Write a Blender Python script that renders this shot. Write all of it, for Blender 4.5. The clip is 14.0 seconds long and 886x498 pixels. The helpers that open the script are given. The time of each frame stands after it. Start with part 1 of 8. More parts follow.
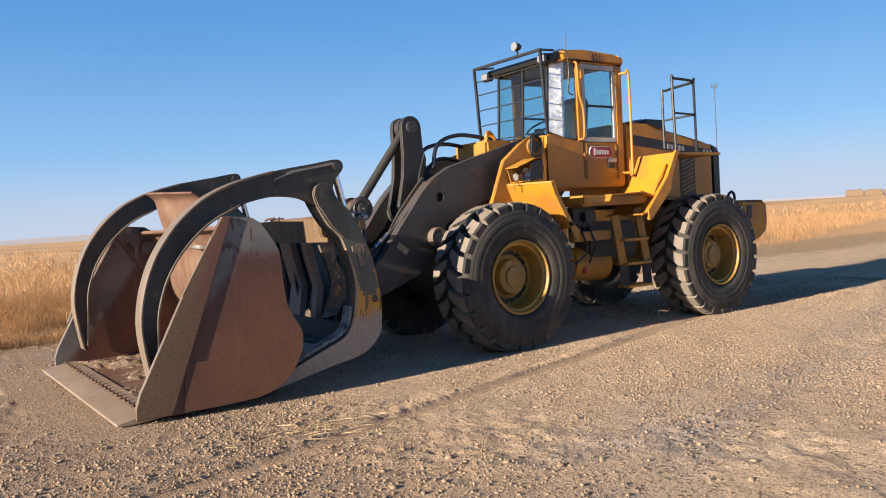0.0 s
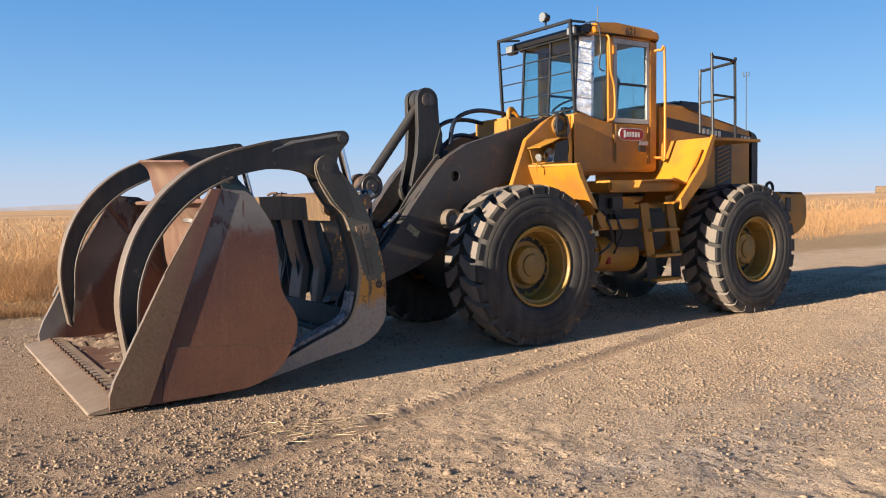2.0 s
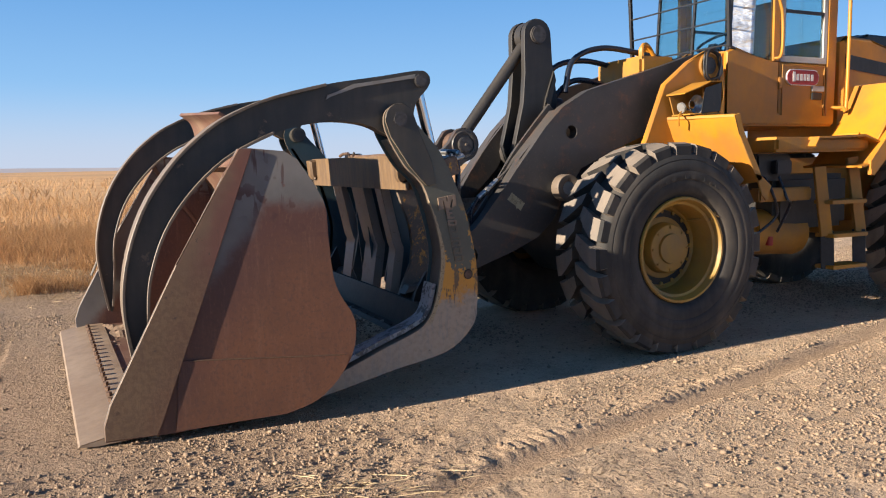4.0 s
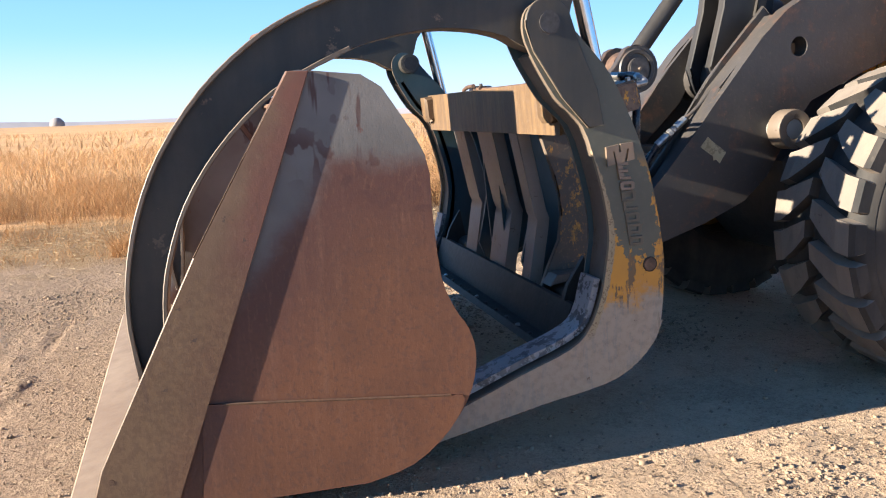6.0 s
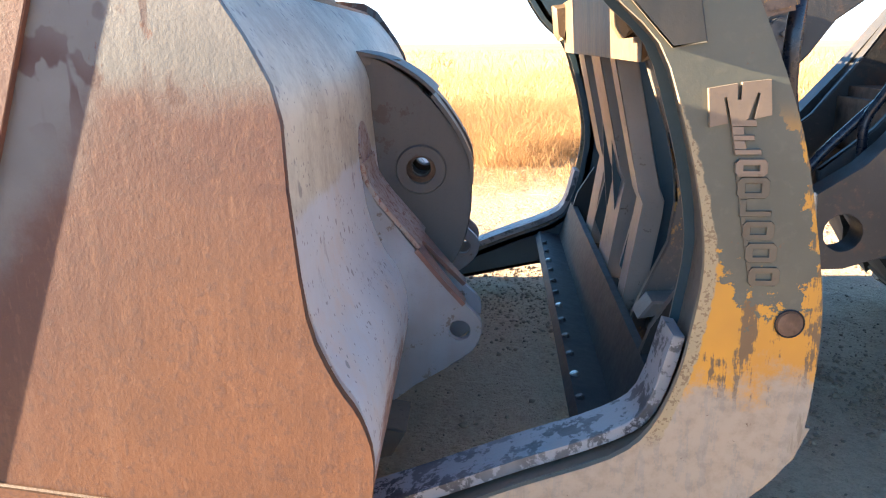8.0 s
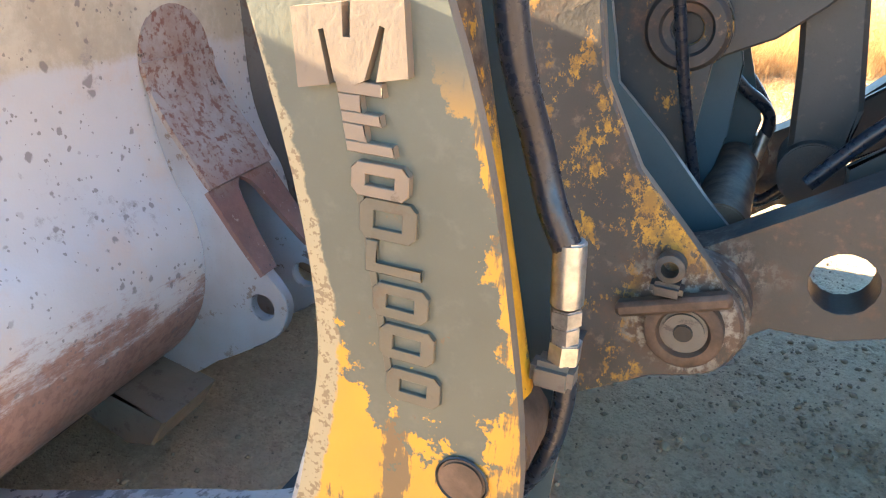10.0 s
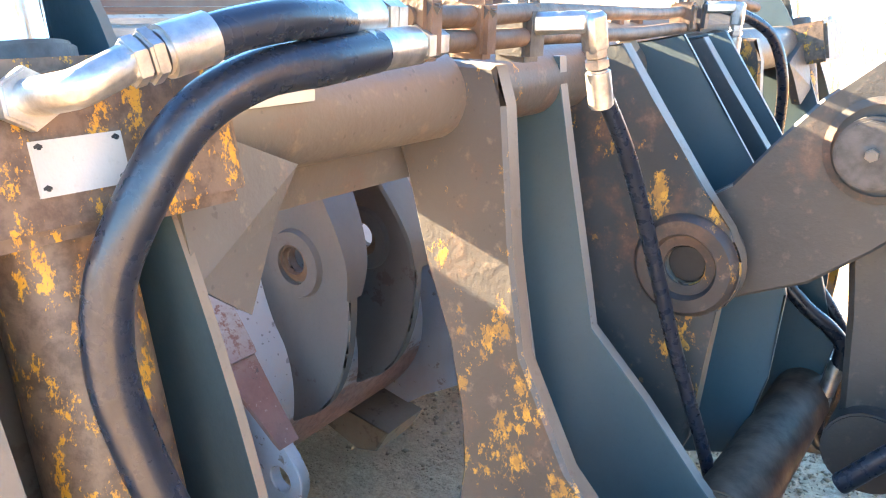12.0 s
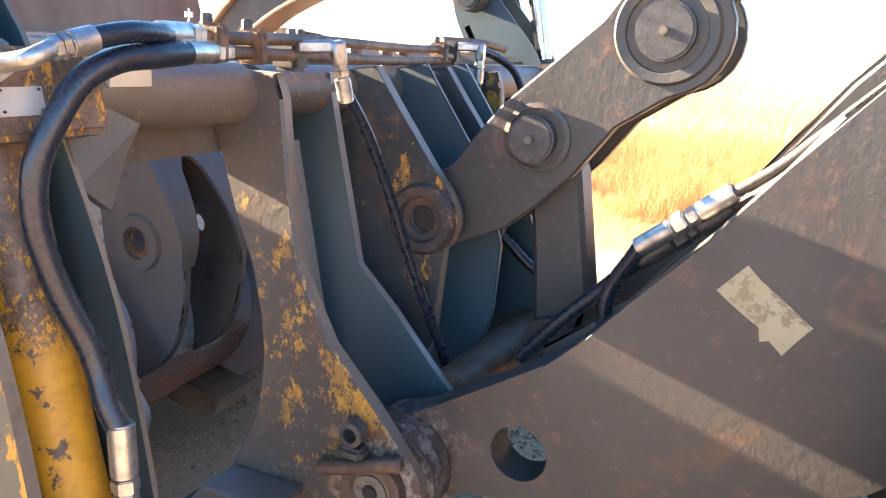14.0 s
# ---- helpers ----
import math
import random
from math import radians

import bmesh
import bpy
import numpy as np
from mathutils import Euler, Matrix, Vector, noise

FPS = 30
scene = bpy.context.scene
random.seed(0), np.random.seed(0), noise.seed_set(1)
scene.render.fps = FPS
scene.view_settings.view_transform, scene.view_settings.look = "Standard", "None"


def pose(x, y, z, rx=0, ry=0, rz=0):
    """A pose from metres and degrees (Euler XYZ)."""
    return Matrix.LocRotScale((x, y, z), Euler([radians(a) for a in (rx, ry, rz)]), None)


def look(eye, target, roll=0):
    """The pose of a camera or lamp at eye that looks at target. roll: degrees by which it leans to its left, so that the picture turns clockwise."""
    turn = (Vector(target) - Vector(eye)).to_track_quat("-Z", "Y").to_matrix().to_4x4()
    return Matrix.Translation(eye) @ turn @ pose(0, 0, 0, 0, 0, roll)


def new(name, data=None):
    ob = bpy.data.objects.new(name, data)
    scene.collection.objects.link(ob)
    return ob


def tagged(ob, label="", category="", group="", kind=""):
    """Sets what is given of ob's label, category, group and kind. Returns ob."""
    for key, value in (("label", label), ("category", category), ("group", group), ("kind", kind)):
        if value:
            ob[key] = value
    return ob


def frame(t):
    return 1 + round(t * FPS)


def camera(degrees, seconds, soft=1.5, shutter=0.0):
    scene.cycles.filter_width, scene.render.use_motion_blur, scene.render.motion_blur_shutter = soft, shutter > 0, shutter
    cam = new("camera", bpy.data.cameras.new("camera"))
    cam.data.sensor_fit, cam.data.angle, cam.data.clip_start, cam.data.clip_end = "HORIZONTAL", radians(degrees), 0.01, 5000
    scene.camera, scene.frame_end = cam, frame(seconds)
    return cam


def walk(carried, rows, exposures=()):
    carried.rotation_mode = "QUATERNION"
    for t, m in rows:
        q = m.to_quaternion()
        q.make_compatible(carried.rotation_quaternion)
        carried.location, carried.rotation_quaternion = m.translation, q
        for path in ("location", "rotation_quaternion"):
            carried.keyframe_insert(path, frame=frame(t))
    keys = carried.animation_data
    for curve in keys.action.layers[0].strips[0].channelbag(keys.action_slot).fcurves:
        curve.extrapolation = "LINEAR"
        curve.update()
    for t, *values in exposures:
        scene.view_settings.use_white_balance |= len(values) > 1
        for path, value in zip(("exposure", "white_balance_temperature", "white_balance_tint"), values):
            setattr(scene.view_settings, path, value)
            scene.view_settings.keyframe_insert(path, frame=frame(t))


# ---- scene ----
cam = camera(58.8, 14.0, 1.1)
PATH = [
    (0, (-5.648, -7.979, 1.467), (-4.497, -6.345, 1.396), -3.2),
    (0.5, (-5.646, -7.993, 1.456), (-4.506, -6.351, 1.382), -3.5),
    (1, (-5.617, -7.92, 1.45), (-4.481, -6.278, 1.34), -2.2),
    (1.5, (-5.44, -7.72, 1.451), (-4.309, -6.076, 1.323), -1.7),
    (2, (-5.218, -7.494, 1.464), (-4.112, -5.832, 1.347), -1.1),
    (2.5, (-5.039, -7.134, 1.449), (-3.925, -5.476, 1.344), -1.3),
    (3, (-4.78, -6.823, 1.443), (-3.683, -5.155, 1.326), -2.1),
    (3.5, (-4.489, -6.474, 1.467), (-3.483, -4.753, 1.314), -1.2),
    (4, (-4.265, -6.087, 1.493), (-3.411, -4.291, 1.28), -1.0),
    (4.2, (-4.17, -5.937, 1.522), (-3.369, -4.121, 1.275), -1.2),
    (6.3, (-3.513, -4.199, 1.41), (-3.014, -2.296, 1.049), -1.7),
    (6.5, (-3.42, -4.035, 1.393), (-2.932, -2.133, 1.009), -1.5),
    (7, (-3.165, -3.674, 1.397), (-2.758, -1.773, 0.927), -1.2),
    (7.2, (-3.018, -3.56, 1.37), (-2.714, -1.642, 0.892), -1.1),
    (9.3, (-1.942, -2.472, 1.38), (-2.511, -0.673, 0.715), 1.5),
    (9.5, (-1.858, -2.372, 1.388), (-2.444, -0.596, 0.679), 1.9),
    (10, (-1.631, -2.131, 1.375), (-2.293, -0.418, 0.583), 3.8),
    (10.5, (-1.47, -1.951, 1.357), (-2.273, -0.33, 0.503), 5.0),
    (11, (-1.483, -1.82, 1.416), (-2.383, -0.271, 0.527), 2.9),
    (11.5, (-1.444, -1.701, 1.563), (-2.48, -0.206, 0.73), 1.6),
    (12, (-1.395, -1.611, 1.609), (-2.505, -0.073, 0.977), 2.1),
    (12.5, (-1.338, -1.662, 1.617), (-2.46, -0.082, 1.121), 2.3),
    (13, (-1.28, -1.804, 1.615), (-2.387, -0.199, 1.168), 2.2),
    (13.5, (-1.158, -1.93, 1.651), (-2.198, -0.288, 1.177), 2.4),
    (14, (-0.956, -2.032, 1.603), (-1.77, -0.279, 1.09), 4.3),
]
EXPOSURES = [(0.0, 1.25, 6300, 10), (4.2, 1.3, 6250, 10), (6.5, 2.35, 6050, 8), (7.2, 3.0, 6400, 8), (9.5, 3.85, 7850, 2), (10.0, 4.25, 8000, 2), (10.5, 4.3, 8200, 3), (11.0, 4.5, 8000, 4), (11.5, 4.85, 7400, 4), (12.0, 5.08, 7950, 5), (13.0, 4.5, 7650, 7), (14.0, 4.1, 7650, 11)]
walk(cam, [(t, look(eye, target, roll)) for t, eye, target, roll in PATH], EXPOSURES)

# ---- light ----
SUN_EL, SUN_AZ = radians(16), radians(3.6)
world = bpy.data.worlds.new("world")
scene.world = world
world.use_nodes = True
wn = world.node_tree
sky = wn.nodes.new("ShaderNodeTexSky")
sky.sky_type, sky.sun_disc = "NISHITA", False
sky.sun_elevation, sky.sun_rotation = SUN_EL, radians(266.4)
sky.altitude, sky.air_density, sky.dust_density, sky.ozone_density = 900, 1.0, 0.1, 5.5
# dusty lilac haze low over the horizon, all the way round
gen = wn.nodes.new("ShaderNodeTexCoord")
sep_w = wn.nodes.new("ShaderNodeSeparateXYZ")
wn.links.new(gen.outputs["Generated"], sep_w.inputs[0])
low_air = wn.nodes.new("ShaderNodeMapRange")
low_air.interpolation_type = "SMOOTHSTEP"
for socket, value in (("From Min", 0.0), ("From Max", 0.11), ("To Min", 0.7), ("To Max", 0.0)):
    low_air.inputs[socket].default_value = value
wn.links.new(sep_w.outputs[2], low_air.inputs["Value"])
haze = wn.nodes.new("ShaderNodeMix")
haze.data_type = "RGBA"
wn.links.new(low_air.outputs[0], haze.inputs["Factor"])
# clear air: one even blue from the low sky to the zenith, laid over the sun's own gradient
def sky_mix(fac, a, b):
    n = wn.nodes.new("ShaderNodeMix")
    n.data_type = "RGBA"
    for socket, v in ((n.inputs["Factor"], fac), (n.inputs[6], a), (n.inputs[7], b)):
        if isinstance(v, tuple):
            socket.default_value = (*v, 1)
        elif isinstance(v, float):
            socket.default_value = v
        else:
            wn.links.new(v, socket)
    return n.outputs[2]


def sky_step(lo, hi):
    r = wn.nodes.new("ShaderNodeMapRange")
    r.interpolation_type = "SMOOTHSTEP"
    r.inputs["From Min"].default_value, r.inputs["From Max"].default_value = lo, hi
    wn.links.new(sep_w.outputs[2], r.inputs["Value"])
    return r.outputs[0]


clear_air = sky_mix(sky_step(0.0, 0.30), (2.9, 4.9, 7.2), (0.92, 2.75, 5.8))
clear_air = sky_mix(sky_step(0.25, 0.75), clear_air, (0.14, 0.45, 1.45))
wn.links.new(sky_mix(0.85, sky.outputs[0], clear_air), haze.inputs[6])
haze.inputs[7].default_value = (5.1, 5.1, 5.7, 1)
wn.links.new(haze.outputs[2], wn.nodes["Background"].inputs[0])
wn.nodes["Background"].inputs[1].default_value = 0.054
sun_data = bpy.data.lights.new("sun", "SUN")
sun_data.energy, sun_data.angle, sun_data.color = 5.0, radians(0.55), (1.0, 0.86, 0.68)
sun = new("sun", sun_data)
toward = Vector((-math.cos(SUN_AZ) * math.cos(SUN_EL), -math.sin(SUN_AZ) * math.cos(SUN_EL), math.sin(SUN_EL)))
sun.matrix_world = look(toward * 50, (0, 0, 0))
scene.view_settings.exposure = 0.0

# ---- materials ----
def nodes_of(name):
    m = bpy.data.materials.new(name)
    m.use_nodes = True
    nt = m.node_tree
    return m, nt, nt.nodes["Principled BSDF"]


def coords(nt):
    return nt.nodes.new("ShaderNodeTexCoord").outputs["Object"]


def noise_tex(nt, vec, scale, detail=4.0, rough=0.6, stretch=None):
    n = nt.nodes.new("ShaderNodeTexNoise")
    n.inputs["Scale"].default_value, n.inputs["Detail"].default_value, n.inputs["Roughness"].default_value = scale, detail, rough
    if stretch:
        mp = nt.nodes.new("ShaderNodeMapping")
        mp.inputs["Scale"].default_value = stretch
        nt.links.new(vec, mp.inputs["Vector"])
        vec = mp.outputs[0]
    nt.links.new(vec, n.inputs["Vector"])
    return n.outputs["Fac"]


def step(nt, value, lo, hi):
    r = nt.nodes.new("ShaderNodeMapRange")
    r.interpolation_type = "SMOOTHSTEP"
    for socket, limit in (("From Min", lo), ("From Max", hi)):
        if isinstance(limit, (int, float)):
            r.inputs[socket].default_value = limit
        else:
            nt.links.new(limit, r.inputs[socket])
    nt.links.new(value, r.inputs["Value"])
    return r.outputs[0]


def calc(nt, op, a, b):
    n = nt.nodes.new("ShaderNodeMath")
    n.operation = op
    for i, v in enumerate((a, b)):
        if isinstance(v, (int, float)):
            n.inputs[i].default_value = v
        else:
            nt.links.new(v, n.inputs[i])
    return n.outputs[0]


def blend(nt, fac, a, b):
    n = nt.nodes.new("ShaderNodeMix")
    n.data_type = "RGBA"
    if isinstance(fac, (int, float)):
        n.inputs["Factor"].default_value = fac
    else:
        nt.links.new(fac, n.inputs["Factor"])
    for sock, v in ((n.inputs[6], a), (n.inputs[7], b)):
        if isinstance(v, tuple):
            sock.default_value = (*v, 1)
        else:
            nt.links.new(v, sock)
    return n.outputs[2]


def finish(nt, bsdf, colour, rough, bumps=(), metallic=0.0, spec=0.5):
    if isinstance(colour, tuple):
        bsdf.inputs["Base Color"].default_value = (*colour, 1)
    else:
        nt.links.new(colour, bsdf.inputs["Base Color"])
    if isinstance(rough, (int, float)):
        bsdf.inputs["Roughness"].default_value = rough
    else:
        nt.links.new(rough, bsdf.inputs["Roughness"])
    if isinstance(metallic, (int, float)):
        bsdf.inputs["Metallic"].default_value = metallic
    else:
        nt.links.new(metallic, bsdf.inputs["Metallic"])
    bsdf.inputs["Specular IOR Level"].default_value = spec
    last = None
    for height, strength, dist in bumps:
        b = nt.nodes.new("ShaderNodeBump")
        b.inputs["Strength"].default_value, b.inputs["Distance"].default_value = strength, dist
        nt.links.new(height, b.inputs["Height"])
        if last:
            nt.links.new(last, b.inputs["Normal"])
        last = b.outputs[0]
    if last:
        nt.links.new(last, bsdf.inputs["Normal"])


def worn_paint(name, base, under, amount=0.5, scale=6.0, dirt=(0.16, 0.12, 0.085), dust=0.45, rough=0.5, bump=0.25, second=None, second_at=0.62, band=None):
    """Old paint: chips through to another colour, dust in large soft patches, fine grain. band: (axis, lo, hi) where the second paint shows, frayed by noise."""
    m, nt, bsdf = nodes_of(name)
    v = coords(nt)
    chips = noise_tex(nt, v, scale, 9, 0.72)
    grain = noise_tex(nt, v, 130, 3, 0.6)
    fine = noise_tex(nt, v, 34, 5, 0.65)
    large = noise_tex(nt, v, 1.7, 4, 0.6)
    streak = noise_tex(nt, v, 9, 4, 0.6, (1.0, 1.0, 0.16))
    col = blend(nt, step(nt, large, 0.35, 0.7), base, tuple(c * 0.72 for c in base))
    if second:
        where = step(nt, chips, second_at, second_at + 0.035)
        if band:
            sep = nt.nodes.new("ShaderNodeSeparateXYZ")
            nt.links.new(v, sep.inputs[0])
            axis, lo, hi = band
            wob = calc(nt, "MULTIPLY", calc(nt, "SUBTRACT", chips, 0.5), 0.55)
            pos = calc(nt, "ADD", sep.outputs["XYZ".index(axis)], wob)
            inside = calc(nt, "MULTIPLY", step(nt, pos, lo, lo + 0.02), calc(nt, "SUBTRACT", 1.0, step(nt, pos, hi, hi + 0.02)))
            where = calc(nt, "MAXIMUM", inside, where)
        col = blend(nt, where, col, second)
    chip = step(nt, calc(nt, "ADD", chips, calc(nt, "MULTIPLY", fine, 0.28)), 0.86 - 0.22 * amount, 0.9 - 0.22 * amount)
    col = blend(nt, chip, col, under)
    dusty = calc(nt, "MULTIPLY", step(nt, calc(nt, "ADD", large, calc(nt, "MULTIPLY", streak, 0.5)), 0.55, 1.0), dust)
    col = blend(nt, dusty, col, dirt)
    col = blend(nt, calc(nt, "MULTIPLY", step(nt, grain, 0.55, 0.8), 0.3), col, tuple(c * 0.5 for c in base))
    finish(nt, bsdf, col, calc(nt, "ADD", calc(nt, "MULTIPLY", fine, 0.3), rough - 0.12),
           ((grain, bump * 0.5, 0.002), (chip, -bump, 0.002), (fine, bump * 0.6, 0.004)))
    return m


def plain(name, base, rough=0.5, metallic=0.0, vary=0.35, scale=25, bump=0.15, spec=0.5):
    m, nt, bsdf = nodes_of(name)
    v = coords(nt)
    n1, n2 = noise_tex(nt, v, scale, 5, 0.6), noise_tex(nt, v, scale * 6, 3, 0.6)
    col = blend(nt, step(nt, n1, 0.3, 0.75), base, tuple(c * (1 - vary) for c in base))
    finish(nt, bsdf, col, calc(nt, "ADD", calc(nt, "MULTIPLY", n1, 0.25), rough - 0.1), ((n2, bump, 0.002),), metallic, spec)
    return m


YELLOW = (0.56, 0.222, 0.011)
CHAR = (0.019, 0.0195, 0.021)
M = {}
M["yellow"] = worn_paint("machine_yellow", YELLOW, (0.16, 0.09, 0.04), 0.12, 5, dust=0.28, rough=0.42, bump=0.1)
M["yellow_frame"] = worn_paint("frame_yellow", (0.45, 0.20, 0.014), (0.12, 0.07, 0.03), 0.22, 5, dust=0.38, rough=0.55)
M["dark"] = worn_paint("dark_paint", CHAR, (0.10, 0.06, 0.035), 0.25, 5, dirt=(0.11, 0.088, 0.066), dust=0.3, rough=0.5)
M["clamp"] = worn_paint("clamp_paint", (0.030, 0.031, 0.029), (0.16, 0.11, 0.07), 0.4, 3.5, dirt=(0.15, 0.115, 0.08), dust=0.4, rough=0.5, second=(0.36, 0.23, 0.05), second_at=0.72)
M["slab"] = worn_paint("dark_plate", (0.038, 0.078, 0.095), (0.12, 0.08, 0.05), 0.1, 5, dust=0.12, rough=0.5)
M["tine_edge"] = worn_paint("tine_edge", (0.28, 0.21, 0.145), (0.16, 0.10, 0.065), 0.6, 18, dirt=(0.5, 0.38, 0.22), dust=0.5, rough=0.5)
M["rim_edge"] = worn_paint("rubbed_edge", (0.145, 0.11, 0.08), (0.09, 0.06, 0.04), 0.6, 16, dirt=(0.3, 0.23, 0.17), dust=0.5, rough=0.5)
M["bar"] = worn_paint("rubbed_bar", (0.31, 0.265, 0.23), (0.16, 0.115, 0.085), 0.5, 10, dirt=(0.3, 0.24, 0.18), dust=0.35, rough=0.36)
M["edge"] = worn_paint("bare_edge", (0.30, 0.28, 0.25), (0.12, 0.08, 0.05), 0.5, 14, dust=0.4, rough=0.45)
M["bucket_in"] = worn_paint("bucket_inside", (0.125, 0.057, 0.038), (0.10, 0.05, 0.035), 0.3, 3, dirt=(0.26, 0.17, 0.11), dust=0.6, rough=0.6)
M["lug"] = worn_paint("lug_paint", (0.34, 0.345, 0.375), (0.13, 0.095, 0.085), 0.55, 14, dirt=(0.28, 0.20, 0.155), dust=0.6, rough=0.5)
M["dusty_pin"] = worn_paint("dusty_pin", (0.17, 0.13, 0.095), (0.08, 0.055, 0.04), 0.7, 20, dirt=(0.25, 0.2, 0.155), dust=0.5, rough=0.6)
M["wear"] = worn_paint("scuffed_wear_bar", (0.34, 0.33, 0.33), (0.035, 0.035, 0.04), 1.0, 12, dirt=(0.42, 0.40, 0.38), dust=0.5, rough=0.42, bump=0.4)
M["ear"] = worn_paint("ear_paint", (0.10, 0.092, 0.088), (0.07, 0.046, 0.04), 0.6, 5, dirt=(0.17, 0.125, 0.10), dust=0.5, rough=0.5, second=(0.26, 0.12, 0.085), second_at=0.62)
M["cutting"] = worn_paint("cutting_edge", (0.23, 0.16, 0.108), (0.15, 0.08, 0.05), 0.3, 8, dirt=(0.36, 0.27, 0.19), dust=0.7, rough=0.55)
M["steel"] = plain("zinc_steel", (0.55, 0.53, 0.5), 0.35, 0.85, 0.5, 40, 0.2)
M["chrome"] = plain("chrome_rod", (0.75, 0.76, 0.78), 0.12, 1.0, 0.1, 30, 0.02)
M["rusty"] = plain("rusty_steel", (0.17, 0.10, 0.065), 0.6, 0.2, 0.6, 18, 0.5)
M["pin"] = plain("pin_steel", (0.10, 0.09, 0.085), 0.5, 0.4, 0.5, 30, 0.3)
M["hose"] = plain("hose_rubber", (0.018, 0.023, 0.036), 0.26, 0.0, 0.4, 60, 0.12)
M["black"] = plain("black_steel", (0.018, 0.018, 0.02), 0.45, 0.0, 0.4, 30, 0.1)
M["tyre"] = worn_paint("tyre_rubber", (0.022, 0.021, 0.02), (0.05, 0.045, 0.038), 0.3, 6, dirt=(0.125, 0.10, 0.078), dust=0.6, rough=0.75)
M["tread"] = worn_paint("tyre_tread", (0.18, 0.15, 0.122), (0.05, 0.042, 0.035), 0.42, 7, dirt=(0.28, 0.22, 0.165), dust=0.9, rough=0.85)
M["rim"] = worn_paint("rim_gold", (0.40, 0.22, 0.03), (0.12, 0.07, 0.03), 0.25, 6, dust=0.35, rough=0.5)
M["red"] = plain("sign_red", (0.33, 0.018, 0.014), 0.4, 0.0, 0.15, 20, 0.05)
M["white"] = plain("white_paint", (0.72, 0.70, 0.66), 0.5, 0.0, 0.2, 30, 0.05)
M["plate"] = worn_paint("tin_plate", (0.5, 0.47, 0.43), (0.25, 0.2, 0.16), 0.3, 20, dust=0.3, rough=0.4)
M["decal"] = worn_paint("torn_decal", (0.44, 0.39, 0.27), (0.17, 0.15, 0.11), 0.95, 26, dirt=(0.36, 0.27, 0.12), dust=0.8, rough=0.5, bump=0.3)
M["seat"] = plain("cab_inside", (0.03, 0.03, 0.032), 0.8, 0.0, 0.4, 20, 0.1)
M["lens"] = plain("lamp_lens", (0.38, 0.38, 0.37), 0.15, 0.4, 0.2, 60, 0.3)


def axes_of(nt, v):
    sep = nt.nodes.new("ShaderNodeSeparateXYZ")
    nt.links.new(v, sep.inputs[0])
    return sep.outputs


def wobble(nt, n, amount):
    return calc(nt, "MULTIPLY", calc(nt, "SUBTRACT", n, 0.5), amount)


def spots(nt, v, scale, size, share):
    """Round spots of uneven size: cells whose random value passes share."""
    vo = nt.nodes.new("ShaderNodeTexVoronoi")
    vo.inputs["Scale"].default_value = scale
    warp = nt.nodes.new("ShaderNodeVectorMath")
    warp.operation = "ADD"
    n = nt.nodes.new("ShaderNodeTexNoise")
    n.inputs["Scale"].default_value = scale * 2.2
    sc = nt.nodes.new("ShaderNodeVectorMath")
    sc.operation = "SCALE"
    sc.inputs["Scale"].default_value = 0.5 / scale
    nt.links.new(v, n.inputs["Vector"])
    nt.links.new(n.outputs["Color"], sc.inputs[0])
    nt.links.new(v, warp.inputs[0])
    nt.links.new(sc.outputs[0], warp.inputs[1])
    nt.links.new(warp.outputs[0], vo.inputs["Vector"])
    rnd = axes_of(nt, vo.outputs["Color"])
    dot = calc(nt, "SUBTRACT", 1.0, step(nt, calc(nt, "DIVIDE", vo.outputs["Distance"], calc(nt, "ADD", rnd[1], 0.25)), size * 0.6, size))
    return calc(nt, "MULTIPLY", dot, step(nt, rnd[0], share, share + 0.05))


